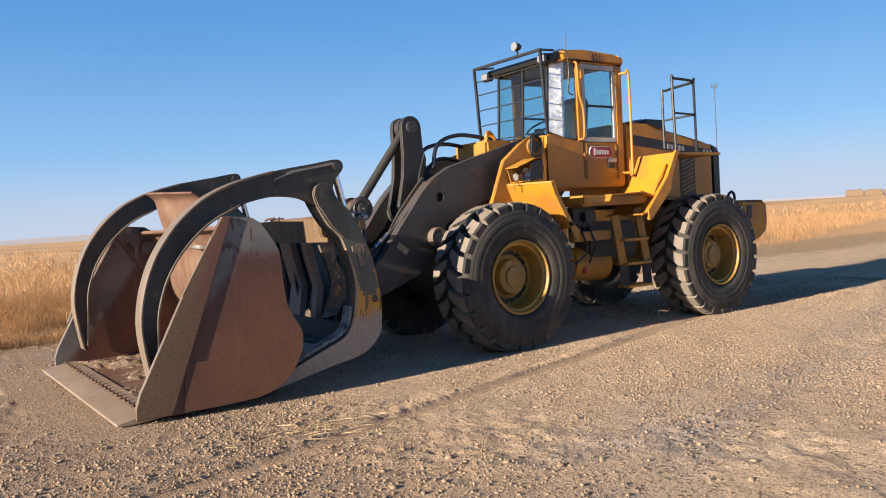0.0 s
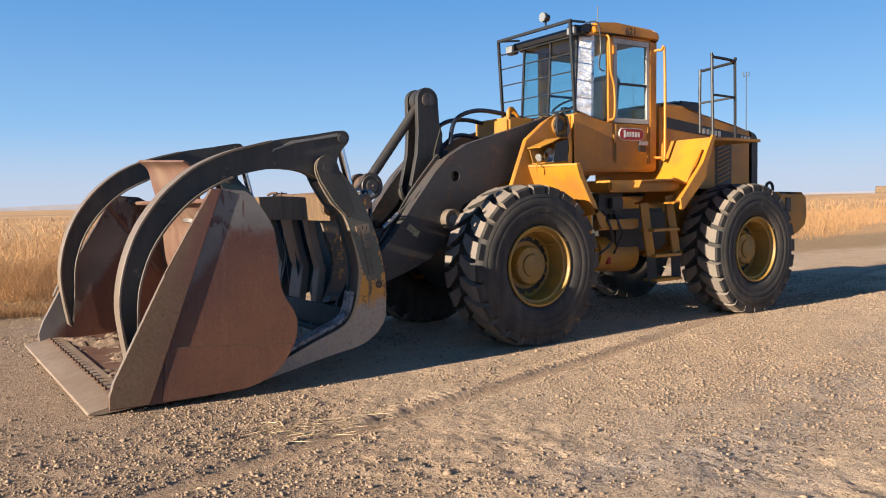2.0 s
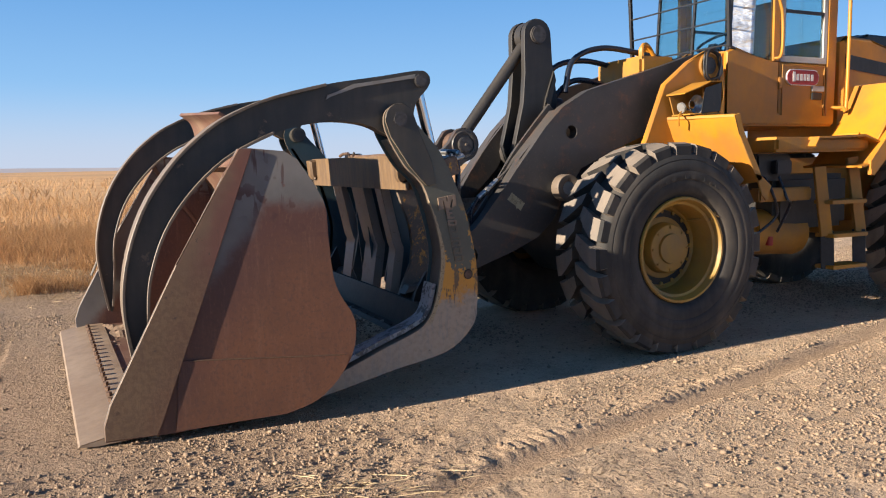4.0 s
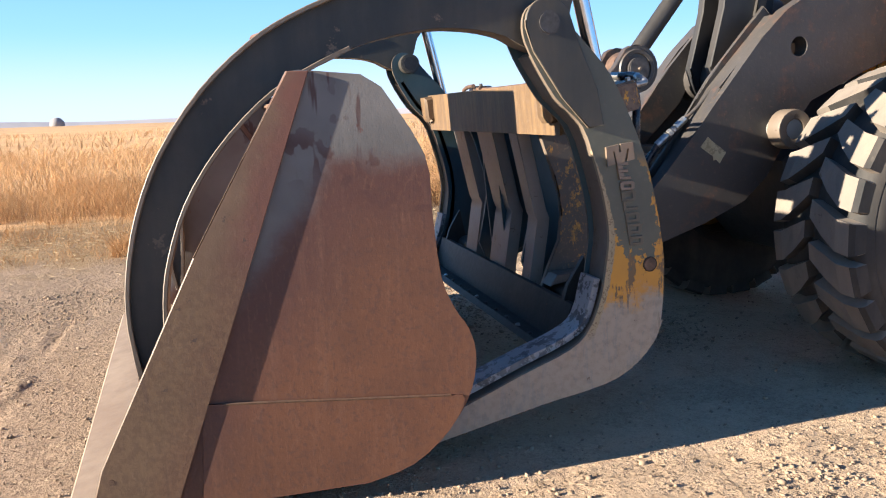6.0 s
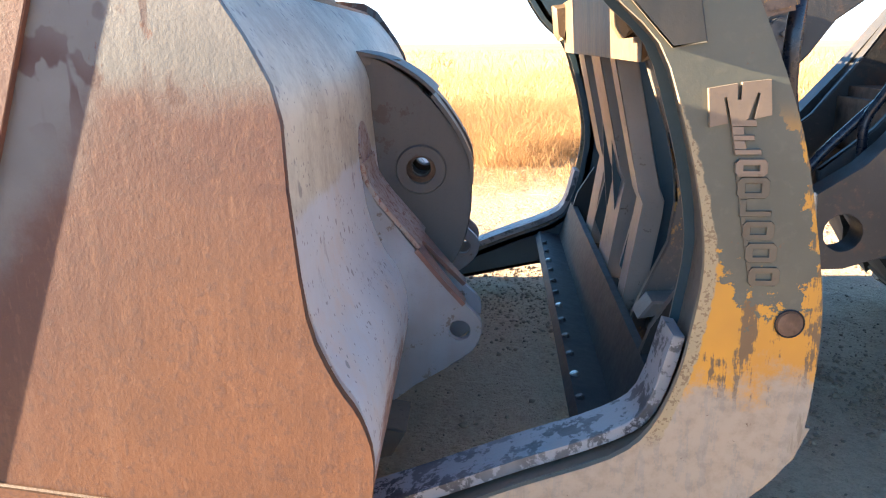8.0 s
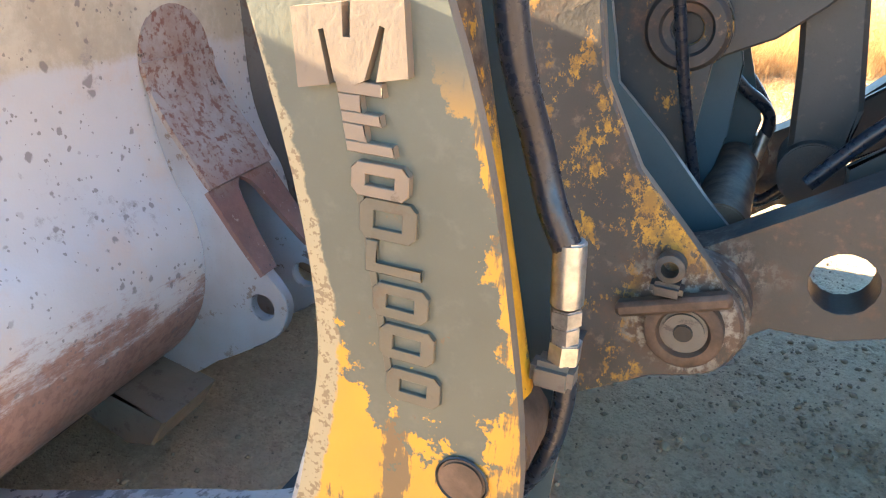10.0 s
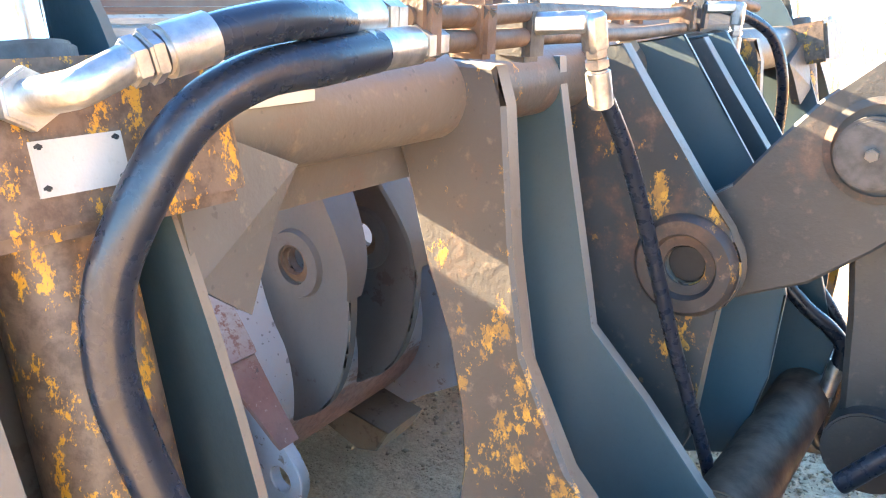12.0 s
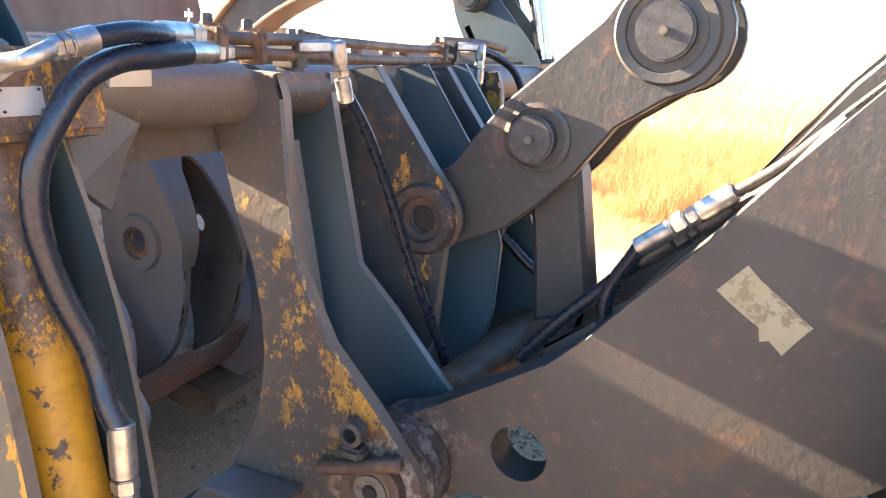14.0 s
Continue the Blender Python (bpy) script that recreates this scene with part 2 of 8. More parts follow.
def tine_paint():
    """Olive grey over old yellow: the yellow bares in a frayed band and along the rear edge, the heel is rubbed to dusty beige."""
    m, nt, bsdf = nodes_of("tine_paint")
    v = coords(nt)
    x, y, z = axes_of(nt, v)
    chips, fine, grain = noise_tex(nt, v, 7, 9, 0.72), noise_tex(nt, v, 34, 5, 0.65), noise_tex(nt, v, 130, 3, 0.6)
    large, scratch = noise_tex(nt, v, 1.9, 4, 0.6), noise_tex(nt, v, 20, 6, 0.7, (1.0, 1.0, 0.15))
    dz = calc(nt, "SUBTRACT", z, 0.75)
    rear = calc(nt, "SUBTRACT", -1.79, calc(nt, "MULTIPLY", calc(nt, "MULTIPLY", dz, dz), 0.45))
    gap = calc(nt, "SUBTRACT", rear, x)
    off = calc(nt, "SUBTRACT", gap, 0.12)
    col = blend(nt, step(nt, large, 0.35, 0.7), (0.108, 0.106, 0.080), (0.068, 0.069, 0.053))
    col = blend(nt, calc(nt, "MULTIPLY", step(nt, fine, 0.5, 0.75), 0.3), col, (0.17, 0.15, 0.115))
    height = calc(nt, "SUBTRACT", calc(nt, "ADD", calc(nt, "ADD", z, wobble(nt, chips, 0.42)), wobble(nt, fine, 0.32)), calc(nt, "MULTIPLY", calc(nt, "MULTIPLY", off, off), 9.0))
    band = calc(nt, "SUBTRACT", 1.0, step(nt, height, 0.775, 0.79))
    strip = calc(nt, "SUBTRACT", 1.0, step(nt, calc(nt, "ADD", gap, calc(nt, "ADD", wobble(nt, chips, 0.2), wobble(nt, fine, 0.06))), 0.016, 0.022))
    strip = calc(nt, "MULTIPLY", strip, calc(nt, "SUBTRACT", 1.0, step(nt, z, 1.12, 1.26)))
    yellow = calc(nt, "MAXIMUM", calc(nt, "MAXIMUM", band, strip), step(nt, chips, 0.70, 0.715))
    gold = blend(nt, step(nt, large, 0.4, 0.65), (0.58, 0.27, 0.03), (0.47, 0.215, 0.035))
    gold = blend(nt, step(nt, calc(nt, "ADD", scratch, calc(nt, "MULTIPLY", fine, 0.3)), 0.655, 0.71), gold, (0.15, 0.09, 0.045))
    col = blend(nt, yellow, col, gold)
    low = calc(nt, "SUBTRACT", 1.0, step(nt, calc(nt, "ADD", z, wobble(nt, chips, 0.45)), 0.57, 0.66))
    heel = blend(nt, step(nt, fine, 0.4, 0.7), (0.33, 0.285, 0.235), (0.265, 0.228, 0.188))
    heel = blend(nt, step(nt, scratch, 0.62, 0.7), heel, (0.22, 0.18, 0.14))
    col = blend(nt, calc(nt, "MULTIPLY", low, 0.9), col, heel)
    col = blend(nt, step(nt, calc(nt, "ADD", noise_tex(nt, v, 16, 8, 0.75), calc(nt, "MULTIPLY", fine, 0.2)), 0.75, 0.78), col, (0.13, 0.085, 0.05))
    # front edge rubbed to pale, rust-speckled primer
    wide = calc(nt, "SUBTRACT", 0.254, calc(nt, "MULTIPLY", calc(nt, "MINIMUM", dz, 0.14), 0.16))
    rub = calc(nt, "MULTIPLY", step(nt, calc(nt, "ADD", gap, wobble(nt, fine, 0.03)), calc(nt, "SUBTRACT", wide, 0.004), calc(nt, "ADD", wide, 0.002)), calc(nt, "MULTIPLY", step(nt, z, 0.42, 0.5), calc(nt, "SUBTRACT", 1.0, step(nt, z, 1.24, 1.34))))
    col = blend(nt, rub, col, blend(nt, step(nt, calc(nt, "ADD", grain, wobble(nt, fine, 0.8)), 0.54, 0.64), (0.33, 0.255, 0.15), (0.20, 0.135, 0.075)))
    finish(nt, bsdf, col, calc(nt, "ADD", calc(nt, "MULTIPLY", fine, 0.3), 0.36), ((grain, 0.12, 0.002), (yellow, -0.2, 0.002), (fine, 0.15, 0.004)))
    return m


def bracket_paint(name, base, share, dusty=0.45):
    """Dark brown-grey over old yellow, scratched and rust-stained."""
    m, nt, bsdf = nodes_of(name)
    v = coords(nt)
    chips, fine, grain = noise_tex(nt, v, 15, 12, 0.82, (1.0, 1.0, 0.6)), noise_tex(nt, v, 40, 5, 0.65), noise_tex(nt, v, 140, 3, 0.6)
    large, rust = noise_tex(nt, v, 2.6, 4, 0.6), noise_tex(nt, v, 5, 6, 0.7)
    col = blend(nt, step(nt, large, 0.35, 0.7), base, tuple(c * 0.66 for c in base))
    col = blend(nt, calc(nt, "MULTIPLY", step(nt, rust, 0.52, 0.68), 0.7), col, (0.14, 0.07, 0.042))
    col = blend(nt, calc(nt, "MULTIPLY", step(nt, fine, 0.55, 0.75), dusty), col, (0.27, 0.20, 0.14))
    px, py, pz = axes_of(nt, v)
    ax, az = calc(nt, "ADD", px, 1.675), calc(nt, "SUBTRACT", pz, 0.70)
    dist = calc(nt, "SQRT", calc(nt, "ADD", calc(nt, "MULTIPLY", ax, ax), calc(nt, "MULTIPLY", az, az)), 0.0)
    muddy = calc(nt, "SUBTRACT", 1.0, step(nt, calc(nt, "ADD", dist, wobble(nt, rust, 0.35)), 0.09, 0.17))
    mud = blend(nt, step(nt, fine, 0.45, 0.6), (0.11, 0.06, 0.04), (0.33, 0.28, 0.23))
    mud = blend(nt, step(nt, chips, 0.5, 0.58), mud, (0.05, 0.035, 0.03))
    chip = step(nt, calc(nt, "ADD", calc(nt, "ADD", chips, calc(nt, "MULTIPLY", wobble(nt, large, 0.5), 1.0)), wobble(nt, fine, 0.2)), share, share + 0.02)
    gold = blend(nt, step(nt, fine, 0.42, 0.6), (0.54, 0.265, 0.04), (0.30, 0.15, 0.04))
    col = blend(nt, chip, col, gold)
    col = blend(nt, calc(nt, "MULTIPLY", calc(nt, "MAXIMUM", spots(nt, v, 110, 0.34, 0.8), spots(nt, v, 48, 0.22, 0.86)), 0.45), col, (0.035, 0.03, 0.028))
    col = blend(nt, calc(nt, "MULTIPLY", muddy, 0.85), col, mud)
    finish(nt, bsdf, col, calc(nt, "ADD", calc(nt, "MULTIPLY", fine, 0.3), 0.34), ((grain, 0.15, 0.002), (chip, -0.2, 0.002), (fine, 0.3, 0.004)))
    return m


def bucket_side_paint():
    """Rust-red paint below, grey bare steel in a wedge along the top."""
    m, nt, bsdf = nodes_of("bucket_side")
    v = coords(nt)
    x, y, z = axes_of(nt, v)
    chips, fine, grain = noise_tex(nt, v, 5, 9, 0.7), noise_tex(nt, v, 45, 5, 0.65), noise_tex(nt, v, 150, 3, 0.6)
    large, streak = noise_tex(nt, v, 1.6, 4, 0.6), noise_tex(nt, v, 26, 5, 0.65, (1.0, 1.0, 0.1))
    slope = calc(nt, "SUBTRACT", calc(nt, "SUBTRACT", z, 0.82), calc(nt, "MULTIPLY", calc(nt, "ADD", x, 3.62), 1.28))
    d = calc(nt, "MAXIMUM", calc(nt, "MULTIPLY", slope, 0.6), calc(nt, "SUBTRACT", z, 1.275))
    d = calc(nt, "ADD", d, wobble(nt, chips, 0.16))
    red = blend(nt, step(nt, large, 0.35, 0.68), (0.155, 0.062, 0.030), (0.112, 0.047, 0.026))
    # burgundy towards the grey, in part the flange's shadow put into the colour
    red = blend(nt, calc(nt, "MULTIPLY", step(nt, d, -0.42, -0.02), 0.75), red, (0.075, 0.03, 0.027))
    red = blend(nt, calc(nt, "MULTIPLY", step(nt, streak, 0.5, 0.72), 0.35), red, (0.19, 0.095, 0.058))
    red = blend(nt, calc(nt, "MULTIPLY", step(nt, fine, 0.48, 0.66), 0.55), red, (0.08, 0.038, 0.03))
    red = blend(nt, calc(nt, "MULTIPLY", step(nt, noise_tex(nt, v, 70, 4, 0.7, (1.0, 1.0, 0.4)), 0.54, 0.7), 0.3), red, (0.205, 0.10, 0.056))
    grey = blend(nt, step(nt, large, 0.4, 0.65), (0.17, 0.157, 0.148), (0.12, 0.111, 0.106))
    grey = blend(nt, step(nt, noise_tex(nt, v, 13, 8, 0.75, (1.0, 1.0, 0.45)), 0.60, 0.66), grey, (0.13, 0.058, 0.042))
    col = blend(nt, step(nt, d, -0.05, 0.06), red, grey)
    # clusters of dark scratches, mostly near the top
    for scale, stretch in ((30, (0.5, 1.0, 0.07)), (26, (0.09, 1.0, 0.5)), (34, (0.3, 1.0, 0.25))):
        lines = noise_tex(nt, v, scale, 3, 0.5, stretch)
        patch = calc(nt, "MULTIPLY", step(nt, noise_tex(nt, v, 3.2, 3, 0.5, stretch), 0.43, 0.50), step(nt, calc(nt, "ADD", z, calc(nt, "MULTIPLY", x, 0.35)), -0.02, 0.18))
        col = blend(nt, calc(nt, "MULTIPLY", calc(nt, "MULTIPLY", step(nt, lines, 0.55, 0.59), patch), 0.9), col, (0.065, 0.026, 0.022))
    finish(nt, bsdf, col, calc(nt, "ADD", calc(nt, "MULTIPLY", fine, 0.3), 0.42), ((grain, 0.2, 0.002), (fine, 0.2, 0.004), (streak, 0.15, 0.003)))
    return m


def flange_paint():
    """Front flange: rust-red along the weld, rubbed to tan and grey towards the front."""
    m, nt, bsdf = nodes_of("bucket_flange")
    v = coords(nt)
    x, y, z = axes_of(nt, v)
    chips, fine, grain = noise_tex(nt, v, 5, 9, 0.72), noise_tex(nt, v, 40, 5, 0.65), noise_tex(nt, v, 150, 3, 0.6)
    large, streak = noise_tex(nt, v, 2.0, 4, 0.6), noise_tex(nt, v, 22, 6, 0.7, (1.0, 1.0, 0.12))
    weld = calc(nt, "ADD", calc(nt, "MULTIPLY", calc(nt, "SUBTRACT", z, 1.6), 0.367), -3.33)
    off = calc(nt, "ADD", calc(nt, "SUBTRACT", weld, x), wobble(nt, chips, 0.26))
    red = blend(nt, step(nt, large, 0.35, 0.65), (0.155, 0.062, 0.042), (0.105, 0.046, 0.034))
    tan = blend(nt, step(nt, large, 0.35, 0.65), (0.168, 0.105, 0.066), (0.118, 0.070, 0.043))
    col = blend(nt, step(nt, off, 0.03, 0.15), red, tan)
    lower = calc(nt, "SUBTRACT", 1.0, step(nt, calc(nt, "ADD", z, wobble(nt, chips, 0.5)), 0.75, 1.05))
    col = blend(nt, calc(nt, "MULTIPLY", lower, 0.75), col, blend(nt, step(nt, fine, 0.4, 0.6), (0.13, 0.079, 0.043), (0.098, 0.056, 0.032)))
    col = blend(nt, calc(nt, "MULTIPLY", step(nt, streak, 0.56, 0.7), 0.4), col, (0.075, 0.042, 0.032))
    col = blend(nt, step(nt, calc(nt, "ADD", noise_tex(nt, v, 14, 9, 0.75), wobble(nt, fine, 0.2)), 0.63, 0.66), col, (0.06, 0.036, 0.03))
    finish(nt, bsdf, col, calc(nt, "ADD", calc(nt, "MULTIPLY", fine, 0.3), 0.4), ((grain, 0.2, 0.002), (fine, 0.25, 0.004)))
    return m


def strip_paint():
    """Hanger strip: pale and speckled with rust above, red where it forks."""
    m, nt, bsdf = nodes_of("hanger_strip")
    v = coords(nt)
    x, y, z = axes_of(nt, v)
    chips, fine, grain = noise_tex(nt, v, 9, 8, 0.72), noise_tex(nt, v, 48, 6, 0.7), noise_tex(nt, v, 150, 3, 0.6)
    pale = blend(nt, step(nt, chips, 0.4, 0.62), (0.34, 0.285, 0.26), (0.29, 0.20, 0.165))
    pale = blend(nt, step(nt, fine, 0.5, 0.6), pale, (0.20, 0.085, 0.06))
    red = blend(nt, step(nt, chips, 0.4, 0.65), (0.21, 0.10, 0.082), (0.155, 0.075, 0.06))
    red = blend(nt, step(nt, fine, 0.6, 0.68), red, (0.31, 0.22, 0.19))
    low = calc(nt, "SUBTRACT", 1.0, step(nt, calc(nt, "ADD", z, wobble(nt, chips, 0.22)), 0.70, 0.80))
    col = blend(nt, low, pale, red)
    col = blend(nt, step(nt, noise_tex(nt, v, 22, 6, 0.7), 0.64, 0.67), col, (0.09, 0.06, 0.05))
    finish(nt, bsdf, col, calc(nt, "ADD", calc(nt, "MULTIPLY", fine, 0.3), 0.42), ((grain, 0.2, 0.002), (fine, 0.4, 0.004)))
    return m


def beam_paint():
    """Weathered top beam: golden tan with brown runs and rubbed spots."""
    m, nt, bsdf = nodes_of("tan_beam")
    v = coords(nt)
    runs, chips = noise_tex(nt, v, 16, 6, 0.7, (1.0, 1.0, 0.1)), noise_tex(nt, v, 7, 9, 0.75)
    fine, grain = noise_tex(nt, v, 45, 5, 0.65), noise_tex(nt, v, 150, 3, 0.6)
    col = blend(nt, step(nt, runs, 0.38, 0.62), (0.185, 0.112, 0.052), (0.11, 0.068, 0.038))
    col = blend(nt, step(nt, chips, 0.55, 0.62), col, (0.14, 0.09, 0.055))
    col = blend(nt, calc(nt, "MULTIPLY", step(nt, fine, 0.55, 0.7), 0.5), col, (0.21, 0.16, 0.11))
    finish(nt, bsdf, col, calc(nt, "ADD", calc(nt, "MULTIPLY", fine, 0.3), 0.42), ((grain, 0.2, 0.002), (fine, 0.25, 0.004)))
    return m


def bucket_back_paint():
    """Pale lilac-grey steel, cream at the top, rust-orange along the bottom, peppered with dark marks."""
    m, nt, bsdf = nodes_of("bucket_back")
    v = coords(nt)
    x, y, z = axes_of(nt, v)
    chips, fine, grain = noise_tex(nt, v, 5, 8, 0.7), noise_tex(nt, v, 40, 5, 0.65), noise_tex(nt, v, 150, 3, 0.6)
    large, streak = noise_tex(nt, v, 1.8, 4, 0.6), noise_tex(nt, v, 9, 7, 0.75, (1.0, 0.22, 1.0))
    col = blend(nt, step(nt, large, 0.3, 0.7), (0.53, 0.52, 0.535), (0.44, 0.43, 0.44))
    col = blend(nt, calc(nt, "MULTIPLY", step(nt, chips, 0.48, 0.68), 0.55), col, (0.56, 0.43, 0.35))
    up = step(nt, calc(nt, "ADD", z, wobble(nt, chips, 0.10)), 1.02, 1.05)
    col = blend(nt, up, col, blend(nt, step(nt, chips, 0.4, 0.6), (0.54, 0.475, 0.375), (0.41, 0.35, 0.27)))
    low = calc(nt, "SUBTRACT", 1.0, step(nt, calc(nt, "ADD", calc(nt, "ADD", z, wobble(nt, streak, 0.45)), wobble(nt, fine, 0.1)), 0.47, 0.53))
    col = blend(nt, calc(nt, "MULTIPLY", low, 0.9), col, blend(nt, step(nt, fine, 0.4, 0.65), (0.30, 0.15, 0.105), (0.20, 0.09, 0.065)))
    dark = calc(nt, "MAXIMUM", spots(nt, v, 34, 0.33, 0.72), calc(nt, "MAXIMUM", spots(nt, v, 80, 0.36, 0.74), spots(nt, v, 10, 0.2, 0.72)))
    col = blend(nt, calc(nt, "MULTIPLY", dark, 0.72), col, (0.16, 0.135, 0.135))
    stain = calc(nt, "MAXIMUM", step(nt, noise_tex(nt, v, 4.5, 9, 0.75), 0.60, 0.68), step(nt, noise_tex(nt, v, 7, 6, 0.7, (1.0, 1.0, 0.3)), 0.67, 0.72))
    col = blend(nt, calc(nt, "MULTIPLY", stain, 0.6), col, (0.25, 0.22, 0.215))
    finish(nt, bsdf, col, calc(nt, "ADD", calc(nt, "MULTIPLY", fine, 0.3), 0.38), ((grain, 0.12, 0.002), (fine, 0.15, 0.004), (dark, -0.2, 0.002)))
    return m


def cylinder_paint():
    """Rust-brown barrel with sound yellow paint left on the lower rear."""
    m, nt, bsdf = nodes_of("cylinder_paint")
    v = coords(nt)
    x, y, z = axes_of(nt, v)
    chips, fine, grain = noise_tex(nt, v, 34, 11, 0.8, (1.0, 1.0, 0.55)), noise_tex(nt, v, 45, 5, 0.65), noise_tex(nt, v, 140, 3, 0.6)
    axis = calc(nt, "ADD", calc(nt, "ADD", x, 1.862), calc(nt, "MULTIPLY", calc(nt, "SUBTRACT", z, 0.758), 0.238))
    brown = blend(nt, step(nt, fine, 0.4, 0.65), (0.15, 0.095, 0.062), (0.075, 0.045, 0.03))
    sound = calc(nt, "MULTIPLY", step(nt, calc(nt, "ADD", axis, wobble(nt, chips, 0.12)), -0.01, 0.0), calc(nt, "SUBTRACT", 1.0, step(nt, calc(nt, "ADD", z, wobble(nt, chips, 0.7)), 1.13, 1.16)))
    yellow = calc(nt, "MAXIMUM", sound, step(nt, calc(nt, "SUBTRACT", calc(nt, "ADD", chips, wobble(nt, fine, 0.18)), calc(nt, "MULTIPLY", calc(nt, "MINIMUM", calc(nt, "SUBTRACT", z, 1.12), 0.13), 0.16)), 0.535, 0.55))
    yellow = calc(nt, "MULTIPLY", yellow, calc(nt, "SUBTRACT", 1.0, step(nt, calc(nt, "ADD", noise_tex(nt, v, 22, 8, 0.75), wobble(nt, fine, 0.2)), 0.60, 0.62)))
    col = blend(nt, yellow, brown, blend(nt, step(nt, fine, 0.35, 0.7), (0.62, 0.285, 0.02), (0.48, 0.215, 0.02)))
    finish(nt, bsdf, col, calc(nt, "ADD", calc(nt, "MULTIPLY", fine, 0.3), 0.34), ((grain, 0.12, 0.002), (yellow, 0.25, 0.002), (fine, 0.25, 0.004)))
    return m


M["boss"] = bracket_paint("boss_paint", (0.062, 0.050, 0.046), 0.70, 0.35)
M["grapple"] = tine_paint()
M["bracket"] = bracket_paint("bracket_paint", (0.085, 0.072, 0.063), 0.562)
M["lug_yellow"] = bracket_paint("lug_yellow", (0.046, 0.050, 0.052), 0.625, 0.22)
M["arm"] = bracket_paint("arm_paint", (0.062, 0.055, 0.050), 0.76, 0.22)
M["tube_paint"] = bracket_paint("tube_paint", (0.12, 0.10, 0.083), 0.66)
M["bucket_side"] = bucket_side_paint()
M["bucket_back"] = bucket_back_paint()
M["bucket_flange"] = flange_paint()
M["beam"] = beam_paint()
M["strip"] = strip_paint()
M["cylinder"] = cylinder_paint()


def glass():
    m, nt, bsdf = nodes_of("tinted_glass")
    v = coords(nt)
    smear = noise_tex(nt, v, 5, 5, 0.6)
    bsdf.inputs["Base Color"].default_value = (0.70, 0.85, 0.84, 1)
    bsdf.inputs["Transmission Weight"].default_value = 1.0
    bsdf.inputs["IOR"].default_value = 1.45
    nt.links.new(calc(nt, "MULTIPLY", step(nt, smear, 0.45, 0.9), 0.18), bsdf.inputs["Roughness"])
    return m


M["glass"] = glass()


def foil():
    m, nt, bsdf = nodes_of("silver_foil")
    v = coords(nt)
    folds, fine = noise_tex(nt, v, 5, 3, 0.5, (1.0, 1.0, 2.2)), noise_tex(nt, v, 22, 4, 0.6)
    col = blend(nt, step(nt, folds, 0.45, 0.6), (0.82, 0.83, 0.85), (0.58, 0.59, 0.62))
    finish(nt, bsdf, col, 0.32, ((folds, 1.0, 0.05), (fine, 0.5, 0.006)), 0.75)
    return m


M["foil"] = foil()


